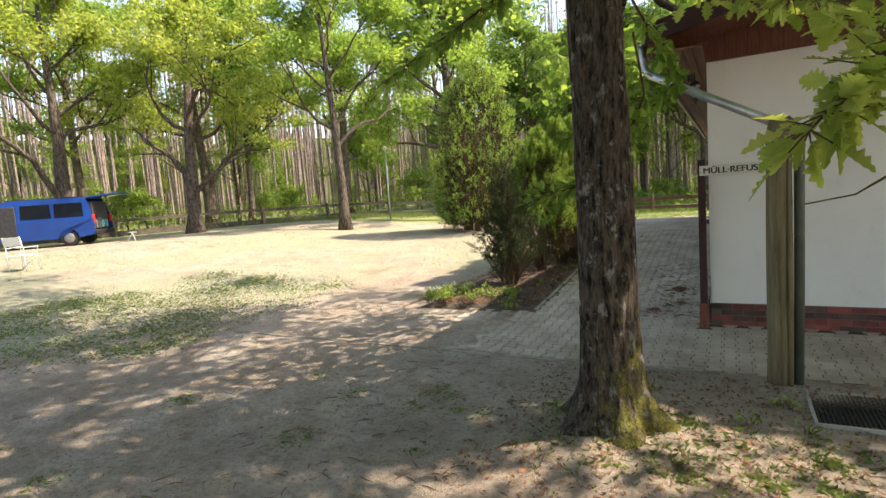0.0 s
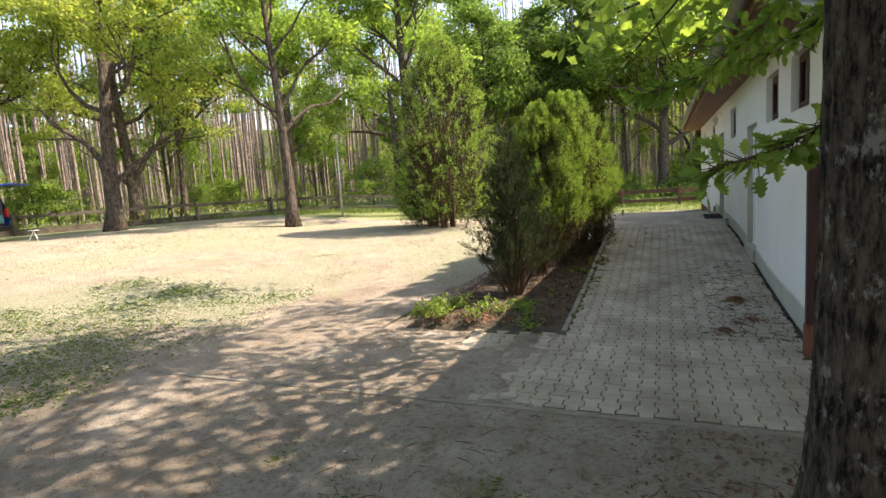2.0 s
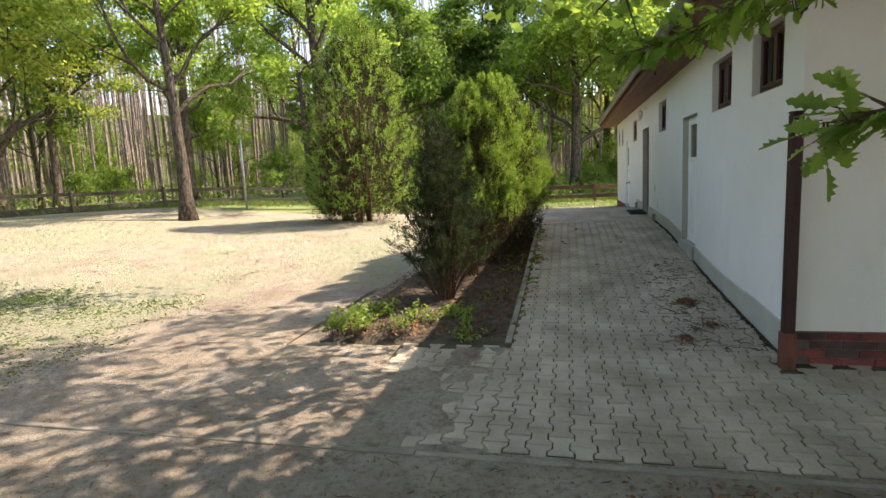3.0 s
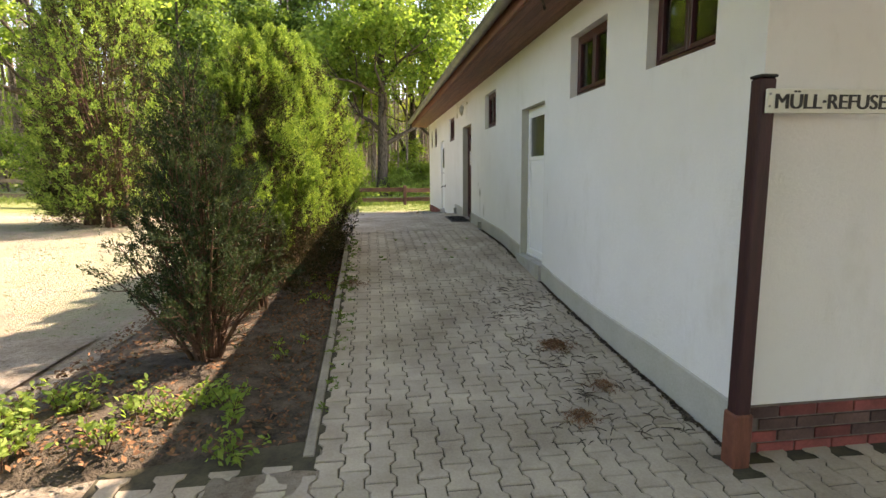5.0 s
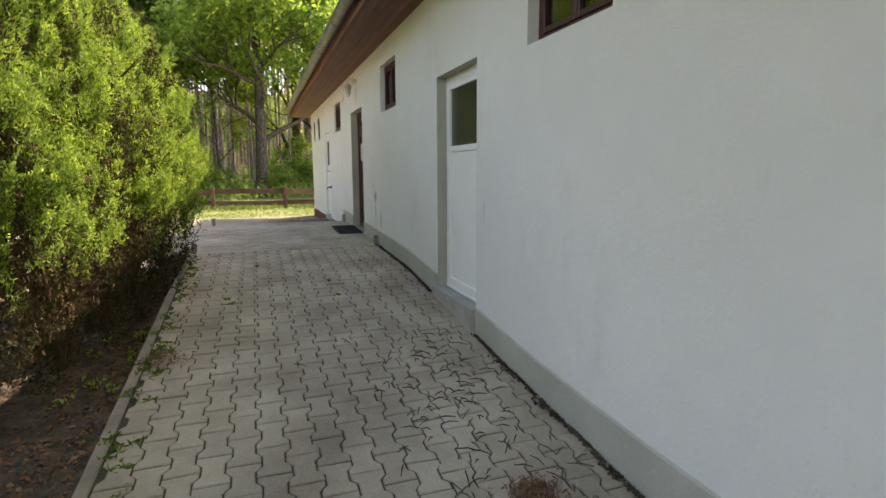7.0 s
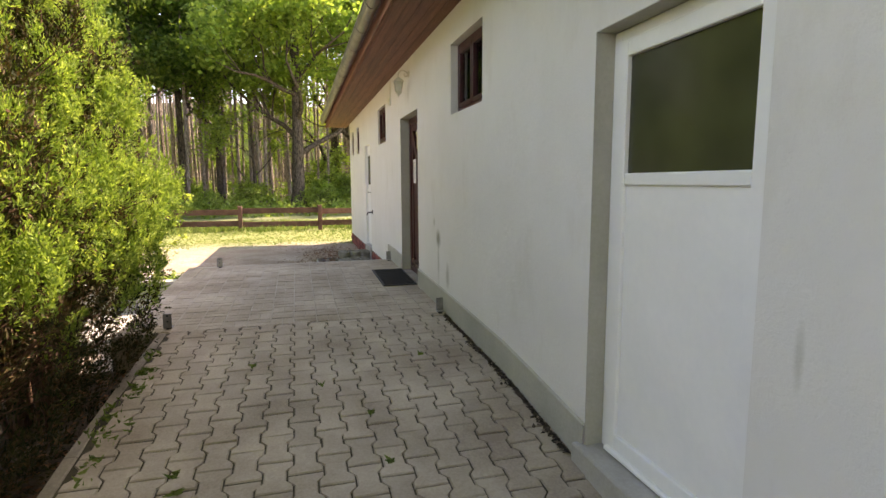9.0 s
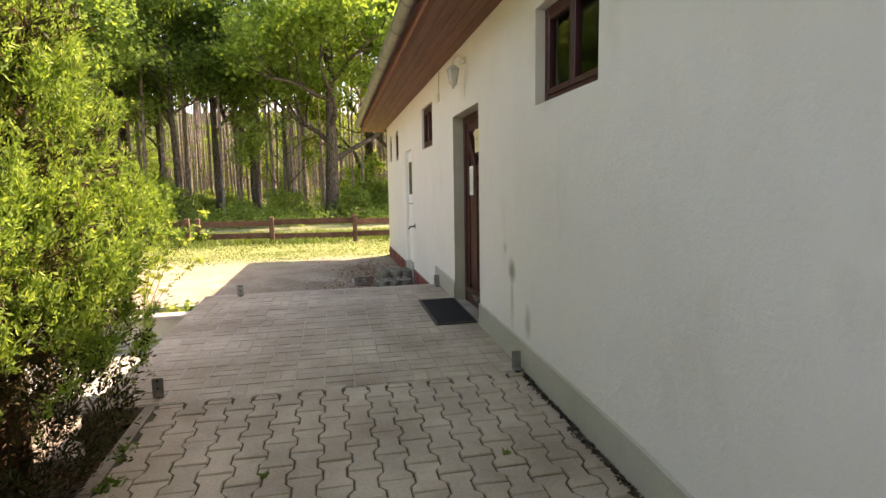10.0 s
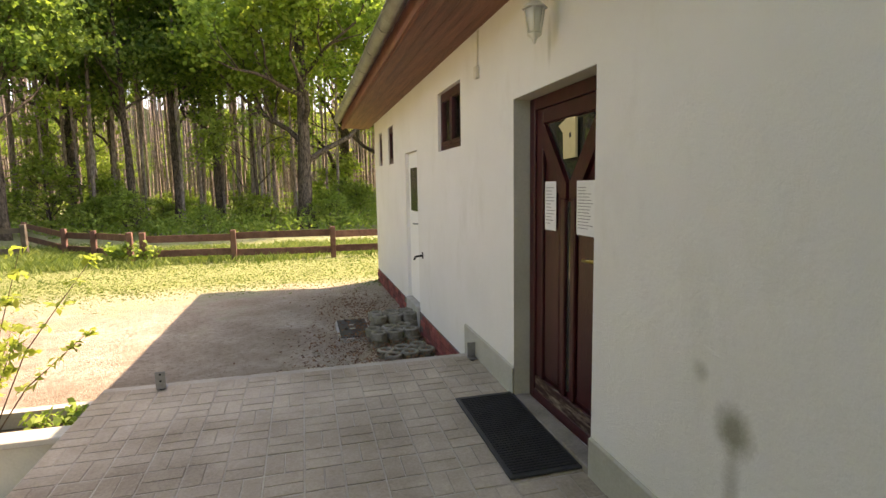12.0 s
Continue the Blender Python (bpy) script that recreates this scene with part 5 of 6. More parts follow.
sg = part("sign_board", abox(-0.022, 0.68, -0.062, -0.046, 1.922, 2.042, 0.003), simple("cream_white_sign_paint", (0.60, 0.59, 0.50), (0.72, 0.71, 0.63), 6, 0.6, 0, 0.1, 30), sp, "cream sign board with black capitals")
cu = bpy.data.curves.new("sign_text", "FONT")
cu.body, cu.size, cu.extrude, cu.offset = "M\u00dcLL\u00b7REFUSE", 0.105, 0.001, 0.0
cu.align_x, cu.align_y = "LEFT", "BOTTOM_BASELINE"
tmp = new("sign_text", cu)
bpy.context.view_layer.update()
me = bpy.data.meshes.new_from_object(tmp.evaluated_get(bpy.context.evaluated_depsgraph_get()))
bpy.data.objects.remove(tmp)
wd = max(v.co.x for v in me.vertices)
me.transform(Matrix.Translation((0.018, -0.0635, 1.944)) @ Matrix.Rotation(radians(90), 4, "X") @ Matrix.Diagonal((0.64 / wd, 1.0, 1.0, 1.0)))
bold = bmesh.new()
for k, dx in enumerate((-0.0035, 0.0, 0.0035)):
    cp = me.copy()
    cp.transform(Matrix.Translation((dx, -0.0002 * k, 0)))
    bold.from_mesh(cp)
    bpy.data.meshes.remove(cp)
bold.to_mesh(me)
bold.free()
me.materials.clear()
me.materials.append(M["black"])
o = new("lettering", me)
o.parent = sg
for x in (-0.008,):
    for z in (1.955, 2.015):
        bm = tube(bmesh.new(), [(x, -0.06, z), (x, -0.067, z)], 0.006, 8)
        part("screw", bm, M["steel"], sg)

wp = thing("timber_post", (0.6, 2.86, -0.45), "weathered grey-brown timber post holding the downpipe", "post")
bm = bmesh.new()
tube(bm, [(0, 0, -0.3), (0.005, 0, 0.4), (0.0, 0.005, 1.2), (0.005, 0, 2.3), (0.012, 0, 2.44)], [0.094, 0.092, 0.09, 0.088, 0.06], 18, wobble=0.1)
part("post", bm, M["oldpost"], wp)
bm = bmesh.new()
tube(bm, [(0.09, -0.05, 0.0), (0.09, -0.05, 1.3), (0.085, -0.05, 2.2)], [0.028, 0.025, 0.02], 8, wobble=0.2)
part("batten", bm, M["oldpost"], wp, "pale split batten on the post")
bm = bmesh.new()
tube(bm, [(0.16, 0.02, -0.1), (0.165, 0.02, 1.2), (0.165, 0.02, 2.2), (0.12, 0.02, 2.36), (0.06, 0.05, 2.42)], 0.042, 12)
part("pipe", bm, M["greenpipe"], wp, "dull green drain pipe")

gr = thing("foot_grate", (0.78, 2.02, -0.415), "black steel foot grate set in the ground", "grate")
bm = bmesh.new()
frame_bars_h = ((0, 0.9, 0, 0.025), (0, 0.9, 0.7, 0.725), (0, 0.025, 0.025, 0.7), (0.875, 0.9, 0.025, 0.7))
for a, b, c, d in frame_bars_h:
    box(bm, a, b, c, d, -0.05, 0.012)
part("frame", bm, M["concrete"], gr, "pale rim of the grate")
bm = bmesh.new()
for i in range(27):
    x = 0.04 + i * 0.0315
    box(bm, x, x + 0.006, 0.026, 0.699, -0.03, 0.006)
for i in range(21):
    y = 0.05 + i * 0.0315
    box(bm, 0.026, 0.874, y, y + 0.005, -0.028, 0.004)
part("mesh_grid", bm, M["iron"], gr)
part("tray", abox(0.026, 0.874, 0.026, 0.699, -0.06, -0.035), M["joint"], gr)

# ---- lamp, cable box, mat, post anchors ----


def make_lantern(at, label, black=False):
    l = thing("wall_lantern", at, label, "wall lamp")
    mt = M["iron"] if black else M["lampwhite"]
    bm = bmesh.new()
    tube(bm, [(0.0, 0.06, 0.12), (-0.012, 0.06, 0.12)], 0.045, 14)
    tube(bm, [(-0.01, 0.06, 0.12), (-0.07, 0.04, 0.16), (-0.13, 0.01, 0.15), (-0.17, 0, 0.10), (-0.17, 0, 0.05)], 0.009, 7)
    tube(bm, [(-0.01, 0.06, 0.10), (-0.06, 0.04, 0.07), (-0.08, 0.03, 0.10), (-0.06, 0.04, 0.12)], 0.006, 6)
    part("arm", bm, mt, l)
    bm = bmesh.new()
    tube(bm, [(-0.17, 0, 0.055), (-0.17, 0, 0.045), (-0.17, 0, 0.02), (-0.17, 0, 0.0), (-0.17, 0, -0.008)], [0.012, 0.03, 0.062, 0.085, 0.082], 6)
    part("hood", bm, mt, l)
    bm = bmesh.new()
    for k in range(6):
        a = k * math.pi / 3
        tube(bm, [(-0.17 + 0.07 * math.cos(a), 0.07 * math.sin(a), -0.008), (-0.17 + 0.043 * math.cos(a), 0.043 * math.sin(a), -0.16)], 0.005, 5)
    tube(bm, [(-0.17, 0, -0.155), (-0.17, 0, -0.17), (-0.17, 0, -0.185), (-0.17, 0, -0.21), (-0.17, 0, -0.225)], [0.045, 0.048, 0.02, 0.013, 0.003], 8)
    part("cage", bm, mt, l)
    bm = bmesh.new()
    tube(bm, [(-0.17, 0, -0.01), (-0.17, 0, -0.155)], [0.064, 0.039], 6)
    part("lamp_glass", bm, M["lampglass"], l, "milky glass of the lantern")
    return l


make_lantern((0, 13.55, 2.60), "cream enamel wall lantern on the white wall above the door").scale = (0.82, 0.82, 0.82)
lb = make_lantern(pose(0.25, 21.05, 2.55, 0, 0, -90), "black wall lantern at the far gable", True)
lc = make_lantern(pose(-0.12, 4.81, 2.62, 0, 0, 90), "black wall lantern under the gable boards", True)

sw = thing("cable_box", (0, 14.89, 2.55), "small grey junction box with a cable on the wall", "junction box")
part("cover", abox(-0.03, 0, -0.035, 0.035, -0.045, 0.05, 0.006), M["lampwhite"], sw)
part("cable", tube(bmesh.new(), [(-0.008, 0, 0.05), (-0.008, -0.01, 0.2), (-0.008, -0.02, 0.32)], 0.006, 6), M["lampwhite"], sw)

mt = thing("door_mat", (-0.205, 13.72, pave_z(13.7)), "black ribbed rubber door mat on the terrace", "door mat")
slope = (0.245 - 0.16) / 3.1
bm = abox(-0.21, 0.205, -0.5, 0.5, 0.004, 0.018, 0.005)
part("base", bm, M["mat"], mt)
bm = bmesh.new()
for i in range(38):
    y = -0.47 + i * 0.0248
    box(bm, -0.185, 0.18, y, y + 0.010, 0.0185, 0.024)
for i in range(15):
    x = -0.18 + i * 0.0248
    box(bm, x, x + 0.008, -0.47, 0.47, 0.0182, 0.0225)
part("ribs", bm, M["rubber"], mt)
mt.rotation_euler = (math.atan(slope), 0, 0)


def make_anchor(x, y, rz):
    a = thing("post_anchor", pose(x, y, pave_z(y), 0, 0, rz), "rusty galvanised steel post anchor standing up from the paving", "post anchor", "post anchors round the terrace")
    bm = bmesh.new()
    box(bm, -0.034, 0.034, -0.003, 0.003, 0.02, 0.14, 0.001)
    box(bm, -0.034, 0.034, -0.003, 0.06, 0.012, 0.0198)
    part("bracket", bm, M["steel"], a)
    part("stub", tube(bmesh.new(), [(0.0, 0.03, -0.05), (0.0, 0.03, 0.012)], 0.02, 8), M["iron"], a)
    for z in (0.07, 0.12):
        part("bolt_hole", tube(bmesh.new(), [(0, -0.0038, z), (0, -0.0032, z)], 0.008, 8), M["black"], a)


for x, y, rz in ((-0.06, 12.0, 180), (-0.06, 14.96, 180), (-2.42, 14.97, 0), (-2.46, 12.05, 0)):
    make_anchor(x, y, rz)

# ---- manhole cover and stacked grass blocks ----
mc = thing("manhole_cover", (-0.81, 17.6, ground_z(-0.81, 17.6) - 0.03), "dark cast-iron square cover lying on the soil", "manhole cover")
part("rim", abox(-0.21, 0.21, -0.46, 0.46, -0.05, 0.02, 0.006), M["concrete"], mc)
part("lid", abox(-0.185, 0.185, -0.43, 0.43, 0.0205, 0.034, 0.004), M["iron"], mc)
for y in (-0.06, 0.12):
    part("lifting_lug", abox(-0.05, 0.02, y - 0.02, y + 0.02, 0.0345, 0.042, 0.002), M["concrete"], mc)


def grass_block(at, rz=0):
    g = thing("grass_block", pose(*at, 0, 0, rz), "grey concrete grass paver with round openings, mossy", "paver", "stacked grass pavers")
    bm = bmesh.new()
    for i in range(3):
        for j in range(2):
            cx, cy, n = -0.2 + 0.2 * i, -0.1 + 0.2 * j, 12
            ro, ri = 0.098, 0.058
            ring = []
            for k in range(n):
                a = 2 * math.pi * k / n
                ring.append([bm.verts.new((cx + r * math.cos(a), cy + r * math.sin(a), z)) for r, z in ((ro, 0), (ro, 0.075), (ro - 0.01, 0.085), (ri + 0.008, 0.085), (ri, 0.075), (ri, 0))])
            for k in range(n):
                u, v = ring[k], ring[(k + 1) % n]
                for q in range(6):
                    bm.faces.new((u[q], v[q], v[(q + 1) % 6], u[(q + 1) % 6]))
    part("block", bm, M["mossy"], g)


gz = ground_z(-0.3, 17.0) - 0.06
for i, (x, y, n) in enumerate(((-0.32, 17.45, 3), (-0.40, 17.02, 2), (-0.34, 16.45, 1))):
    for k in range(n):
        grass_block((x + 0.02 * ((i + k) % 2), y, gz + 0.005 + 0.088 * k), 8 * i + 3 * k)

# ---- planter beside the terrace ----
pl = thing("planter", (-2.9, 14.6, 0.08), "low concrete planter with sunlit pale copings", "planter", kind="structure")
part("front_wall", abox(-2.6, 0.04, -0.02, 0.1, -0.55, 0.03), M["plinth"], pl, "mossy grey concrete wall")
part("coping", abox(-2.6, 0.045, -0.05, 0.13, 0.031, 0.075, 0.006), M["concrete"], pl)
part("back_wall", abox(-2.6, 0.04, 0.52, 0.60, -0.55, 0.055), M["concrete"], pl)
part("soil", abox(-2.6, 0.04, 0.101, 0.519, -0.5, -0.06), M["soil"], pl)
part("lower_slab", abox(-2.6, 0.04, -1.3, -0.03, -0.42, -0.30), M["concrete"], pl, "pale concrete slab below the terrace")
tw = part("terrace_edge", abox(-2.88, -2.835, 11.98, 15.12, -0.5, 0.14), M["kerb"])
tagged(tw, "rough concrete edge of the terrace", "edging", kind="structure")


def weed(rng, n, r, h, size, mat, name, at, label, stems=10):
    w = thing(name, at, label, "plant", "weeds and saplings")
    bm = bmesh.new()
    tips = []
    for i in range(stems):
        a = rng.uniform(0, 6.28)
        rr = r * rng.uniform(0.2, 1.0)
        hh = h * rng.uniform(0.4, 1.0)
        p1 = Vector((math.cos(a) * rr * 0.4, math.sin(a) * rr * 0.4, hh * 0.5))
        p2 = Vector((math.cos(a) * rr, math.sin(a) * rr, hh))
        tube(bm, [(0.02 * math.cos(a), 0.02 * math.sin(a), -0.03), p1, p2], [0.005, 0.004, 0.002], 4, cap=False)
        for k in range(5):
            tips.append(tuple(p1.lerp(p2, k / 4)))
    part("stalk", bm, M["twig"], w)["kind"] = "stuff"
    tp = np.array(tips)
    c = tp[rng.integers(0, len(tp), n)] + rng.normal(0, size * 0.9, (n, 3)) * (1, 1, 0.6)
    c[:, 2] = np.maximum(c[:, 2], 0.02)
    o = new("foliage", quads_mesh("foliage", leaves(rng, c, size, 0.5, 1.0), M[mat]))
    o.parent = w
    return w


rng = np.random.default_rng(15)
weed(rng, 620, 0.95, 1.35, 0.034, "oak_leaf_b", "sapling", (-3.5, 14.92, 0.02), "thin leafy sapling growing in the planter", 12)
weed(rng, 350, 0.5, 0.25, 0.035, "under_leaf", "weed", (-3.8, 14.88, 0.02), "bright low weeds in the planter", 16)
weed(rng, 140, 0.25, 0.2, 0.035, "under_leaf", "weed", (-3.05, 14.9, 0.02), "bright low weeds in the planter", 10)
# weeds at the end of the soil bed
for i in range(17):
    x, y = rng.uniform(-4.5, -2.75), rng.uniform(5.15, 6.1)
    weed(rng, 90, 0.2, 0.22, 0.026, "under_leaf", "weed", (x, y, bed_z(x, y) - 0.02), "fresh green weeds at the edge of the soil bed", 8)
for i in range(14):
    y = rng.uniform(6.3, 11.9)
    x = rng.uniform(-2.95, -2.6)
    weed(rng, 16, 0.08, 0.12, 0.022, "under_leaf", "weed", (x, y, bed_z(x, y) - 0.01), "small seedling in the soil bed", 4)
for i in range(12):
    x, y = rng.uniform(-0.9, 1.8), rng.uniform(0.2, 2.6)
    if math.hypot(x + 0.6, y - 1.36) > 0.4 and not (0.7 < x and y > 1.9):
        weed(rng, 16, 0.09, 0.10, 0.024, "under_leaf", "weed", (x, y, ground_z(x, y) - 0.01), "small green seedling on the trodden soil", 5)
for x, y in ((-5.75, 25.7), (-5.3, 25.45), (-6.0, 25.9)):
    weed(rng, 160, 0.4, 0.55, 0.07, "under_leaf", "weed", (x, y, ground_z(x, y)), "leafy weed at the foot of the fence", 10)

# ---- lamp pole on the field ----
lp = thing("street_lamp", (-16.4, 21.8, ground_z(-16.4, 21.8)), "thin grey steel lamp pole at the edge of the field", "street lamp")
part("pole", tube(bmesh.new(), [(0, 0, -0.2), (0, 0, 1.8), (0, 0, 3.9)], [0.045, 0.042, 0.035], 10), M["galv"], lp)
part("head", tube(bmesh.new(), [(0, 0, 3.9), (0, 0, 3.95), (0, 0, 4.05), (0, 0, 4.1)], [0.05, 0.13, 0.11, 0.03], 12), M["lampwhite"], lp)

# ---- blue van with an open tailgate ----


def make_van():
    # x forwards, y to its left, rear axle at the origin
    fwd = Vector((-0.755, -0.656, 0)).normalized()
    m = Matrix(((fwd.x, -fwd.y, 0, -24.0), (fwd.y, fwd.x, 0, 9.6), (0, 0, 1, ground_z(-24.0, 9.6)), (0, 0, 0, 1)))
    v = thing("van", m, "blue passenger van parked with its tailgate and front door open", "van")
    prof = [(-0.92, 0.42), (-0.98, 0.6), (-0.96, 1.05), (-0.86, 1.55), (-0.72, 1.90), (-0.4, 1.95), (2.0, 1.96), (2.55, 1.88), (3.2, 1.28), (3.75, 1.12), (3.82, 1.05), (3.95, 0.85), (3.95, 0.45), (3.6, 0.34)]
    arch = []
    for cx in (3.0, 0.0):
        arch += [(cx + 0.38 * math.cos(a), 0.33 + 0.38 * math.sin(a)) for a in [radians(q) for q in range(0, 181, 30)]]
    outline = prof + arch
    bm = bmesh.new()
    # shell: outline at three widths so that the sides lean in towards the roof
    def w_at(z):
        return 0.95 - 0.14 * max(0.0, z - 1.05) / 0.9
    left = [bm.verts.new((x, w_at(z), z)) for x, z in outline]
    right = [bm.verts.new((x, -w_at(z), z)) for x, z in outline]
    n = len(outline)
    # side panels, upright below the waist line and leaning in above it
    for side in (left, right[::-1]):
        pick = [v for v in side if v.co.z > 1.049]
        low = [v for v in side if v.co.z < 1.051]
        bm.faces.new(pick)
        bm.faces.new(low)
    for i in range(n):
        if i == 3 or i == 2 or i == 1:
            continue
        bm.faces.new((left[i], right[i], right[(i + 1) % n], left[(i + 1) % n]))
    bmesh.ops.triangulate(bm, faces=bm.faces[:])
    part("body", bm, M["van"], v, "glossy blue bodywork")
    part("cabin_lining", abox(-0.8, 2.9, -0.78, 0.78, 0.45, 0.5), M["seat"], v)
    for s in (1, -1):
        for x0, x1 in ((-0.62, 0.45), (0.55, 1.65)):
            bm = bmesh.new()
            ya, yb = s * (w_at(1.17) + 0.006), s * (w_at(1.74) + 0.006)
            q = [bm.verts.new(p) for p in ((x0, ya, 1.17), (x1, ya, 1.17), (x1, yb, 1.74), (x0 + 0.05, yb, 1.74))]
            bm.faces.new(q)
            bmesh.ops.solidify(bm, geom=bm.faces[:], thickness=0.008)
            part("side_window", bm, M["glass_car"], v, "dark tinted side window")
    # dark slab on the right side, standing for the shaded open front doorway
    part("doorway", abox(1.8, 2.75, 0.90, 0.955, 0.5, 1.72, 0.02), M["seat"], v, "dark slab standing for the shaded open front doorway")
    d = part("front_door", abox(0, 0.05, 0, 1.0, 0.0, 0.75, 0.02), M["van"], v, "opened blue front door")
    d.location = (2.8, 0.93, 0.5)
    part("door_window", abox(0.01, 0.035, 0.1, 0.95, 0.76, 1.2), M["glass_dark"], d)
    part("front_seat", abox(1.95, 2.4, 0.25, 0.75, 0.5, 1.3, 0.06), M["seat"], v)
    # rear opening with its load; a dark block stands for its shade
    part("load_space", abox(-0.9, -0.55, -0.74, 0.74, 0.62, 1.75, 0.02), M["seat"], v, "dark block standing for the shaded open load space")
    part("load_box", abox(-0.93, -0.901, -0.6, 0.1, 0.68, 0.98, 0.01), M["teal"], v, "teal folded bedding in the load space")
    part("load_crate", abox(-0.935, -0.902, 0.14, 0.6, 0.66, 1.05, 0.01), M["steel"], v, "grey crate in the load space")
    part("rear_bumper", abox(-1.05, -0.90, -0.92, 0.92, 0.40, 0.60, 0.04), M["black"], v)
    for s in (1, -1):
        part("tail_light", abox(-0.99, -0.90, min(s * 0.80, s * 0.945), max(s * 0.80, s * 0.945), 0.9, 1.22, 0.015), M["red"], v, "red tail light")
        part("headlight", abox(3.7, 3.93, min(s * 0.6, s * 0.9), max(s * 0.6, s * 0.9), 0.8, 1.0, 0.02), M["lampglass"], v)
    t = part("tailgate", abox(-1.12, 0.0, -0.8, 0.8, -0.03, 0.03, 0.02), M["van"], v, "raised tailgate")
    t.matrix_local = pose(-0.72, 0, 1.93, 0, 5, 0)
    part("tailgate_glass", abox(-0.95, -0.2, -0.68, 0.68, -0.042, -0.031), M["glass_dark"], t)
    for cx in (0.0, 3.0):
        for s in (1, -1):
            bm = bmesh.new()
            y0, y1 = s * 0.70, s * 0.93
            tube(bm, [(cx, y0, 0.33), (cx, y0 + (y1 - y0) * 0.15, 0.33), (cx, y0 + (y1 - y0) * 0.85, 0.33), (cx, y1, 0.33)], [0.29, 0.33, 0.33, 0.29], 24)
            wh = part("wheel", bm, M["rubber"], v, "black tyre")
            bm = bmesh.new()
            tube(bm, [(cx, s * 0.931, 0.33), (cx, s * 0.94, 0.33), (cx, s * 0.943, 0.33)], [0.2, 0.195, 0.06], 18)
            part("rim", bm, M["steel"], wh, "grey steel rim")
    part("roof_rail", abox(-0.5, 2.2, 0.72, 0.76, 1.95, 1.99, 0.01), M["black"], v)
    part("roof_rail", abox(-0.5, 2.2, -0.76, -0.72, 1.95, 1.99, 0.01), M["black"], v)
    return v


make_van()


def make_camp_chair(at, rz, label):
    c = thing("camp_chair", pose(*at, 0, 0, rz), label, "chair")
    for s in (-1, 1):
        bm = bmesh.new()
        tube(bm, [(s * 0.27, -0.22, 0), (s * 0.27, -0.22, 0.62), (s * 0.27, 0.2, 0.64), (s * 0.27, 0.2, 0.0)], 0.014, 7)
        tube(bm, [(s * 0.27, 0.2, 0.62), (s * 0.27, 0.26, 0.95)], 0.014, 7)
        part("side_frame", bm, M["white"], c)
        part("armrest", abox(s * 0.27 - 0.025, s * 0.27 + 0.025, -0.24, 0.22, 0.645, 0.66, 0.005), M["white"], c)
        bm = tube(bmesh.new(), [(-s * 0.27, -0.2, 0.04), (s * 0.27, -0.2, 0.42)], 0.011, 6)
        part("cross_brace", bm, M["white"], c)
    part("seat", abox(-0.27, 0.27, -0.22, 0.2, 0.43, 0.445, 0.005), M["white"], c, "white fabric seat")
    bm = abox(-0.28, 0.28, 0.0, 0.012, 0.0, 0.24, 0.004)
    bk = part("backrest", bm, M["white"], c, "white fabric backrest")
    bk.matrix_local = pose(0, 0.225, 0.70, -10, 0, 0)
    return c


make_camp_chair((-16.7, 4.4, ground_z(-16.7, 4.4)), 200, "white folding camp chair standing on the grass")
tr = thing("trestle_stand", (-21.6, 10.4, ground_z(-21.6, 10.4)), "small white folding stand behind the van", "stand")
bm = bmesh.new()
for a in (0, 2.1, 4.2):
    tube(bm, [(0, 0, 0.36), (0.18 * math.cos(a), 0.18 * math.sin(a), 0)], 0.014, 6)
part("legs", bm, M["white"], tr)
part("top", abox(-0.12, 0.12, -0.12, 0.12, 0.36, 0.38, 0.004), M["white"], tr)

# ---- twigs and leaves of the near oak that hang into view ----


def oak_leaf_outline(n=5):
    """Lobed outline of a leaf one unit long."""
    pts = []
    for i in range(n * 2 + 1):
        t = i / (n * 2)
        w = 0.32 * math.sin(math.pi * min(1, t * 0.9 + 0.06)) * (1.15 if i % 2 else 0.62)
        pts.append((t, w))
    return pts + [(t, -w) for t, w in reversed(pts[1:-1])]


def hanging_branch(name, pts, n, size, label, seed, mat="oak_leaf"):
    rng = np.random.default_rng(seed)
    b = thing(name, pts[0], label, "branch", "hanging oak branches")
    o0 = Vector(pts[0])
    loc = [Vector(p) - o0 for p in pts]
    bm = bmesh.new()
    tube(bm, loc, [0.012 - 0.009 * i / (len(loc) - 1) for i in range(len(loc))], 6, cap=False)
    lm = bmesh.new()
    outline = oak_leaf_outline()
    for i in range(n):
        t = rng.uniform(0.15, 1.0) * (len(loc) - 1)
        k = min(len(loc) - 2, int(t))
        q = loc[k].lerp(loc[k + 1], t - k)
        d = (loc[k + 1] - loc[k]).normalized() + Vector(rng.normal(0, 0.8, 3))
        d.z -= 0.25
        d.normalize()
        st = q + d * rng.uniform(0.015, 0.11)
        tube(bm, [q, st], [0.003, 0.0015], 4, cap=False)
        up = (Vector((0, 0, 1)) + Vector(rng.normal(0, 0.5, 3))).normalized()
        sd = d.cross(up).normalized()
        nr = sd.cross(d)
        s = size * rng.uniform(0.7, 1.3)
        vs = [lm.verts.new(st + d * (a * s) + sd * (w * s) + nr * (0.25 * s * (w * w * 3 - 0.35 * a * a))) for a, w in outline]
        mid = lm.verts.new(st + d * (0.5 * s) - nr * 0.03 * s)
        for j in range(len(vs)):
            lm.faces.new((vs[j], vs[(j + 1) % len(vs)], mid))
    part("twig", bm, M["twig"], b)
    part("foliage", lm, M[mat], b)
    return b


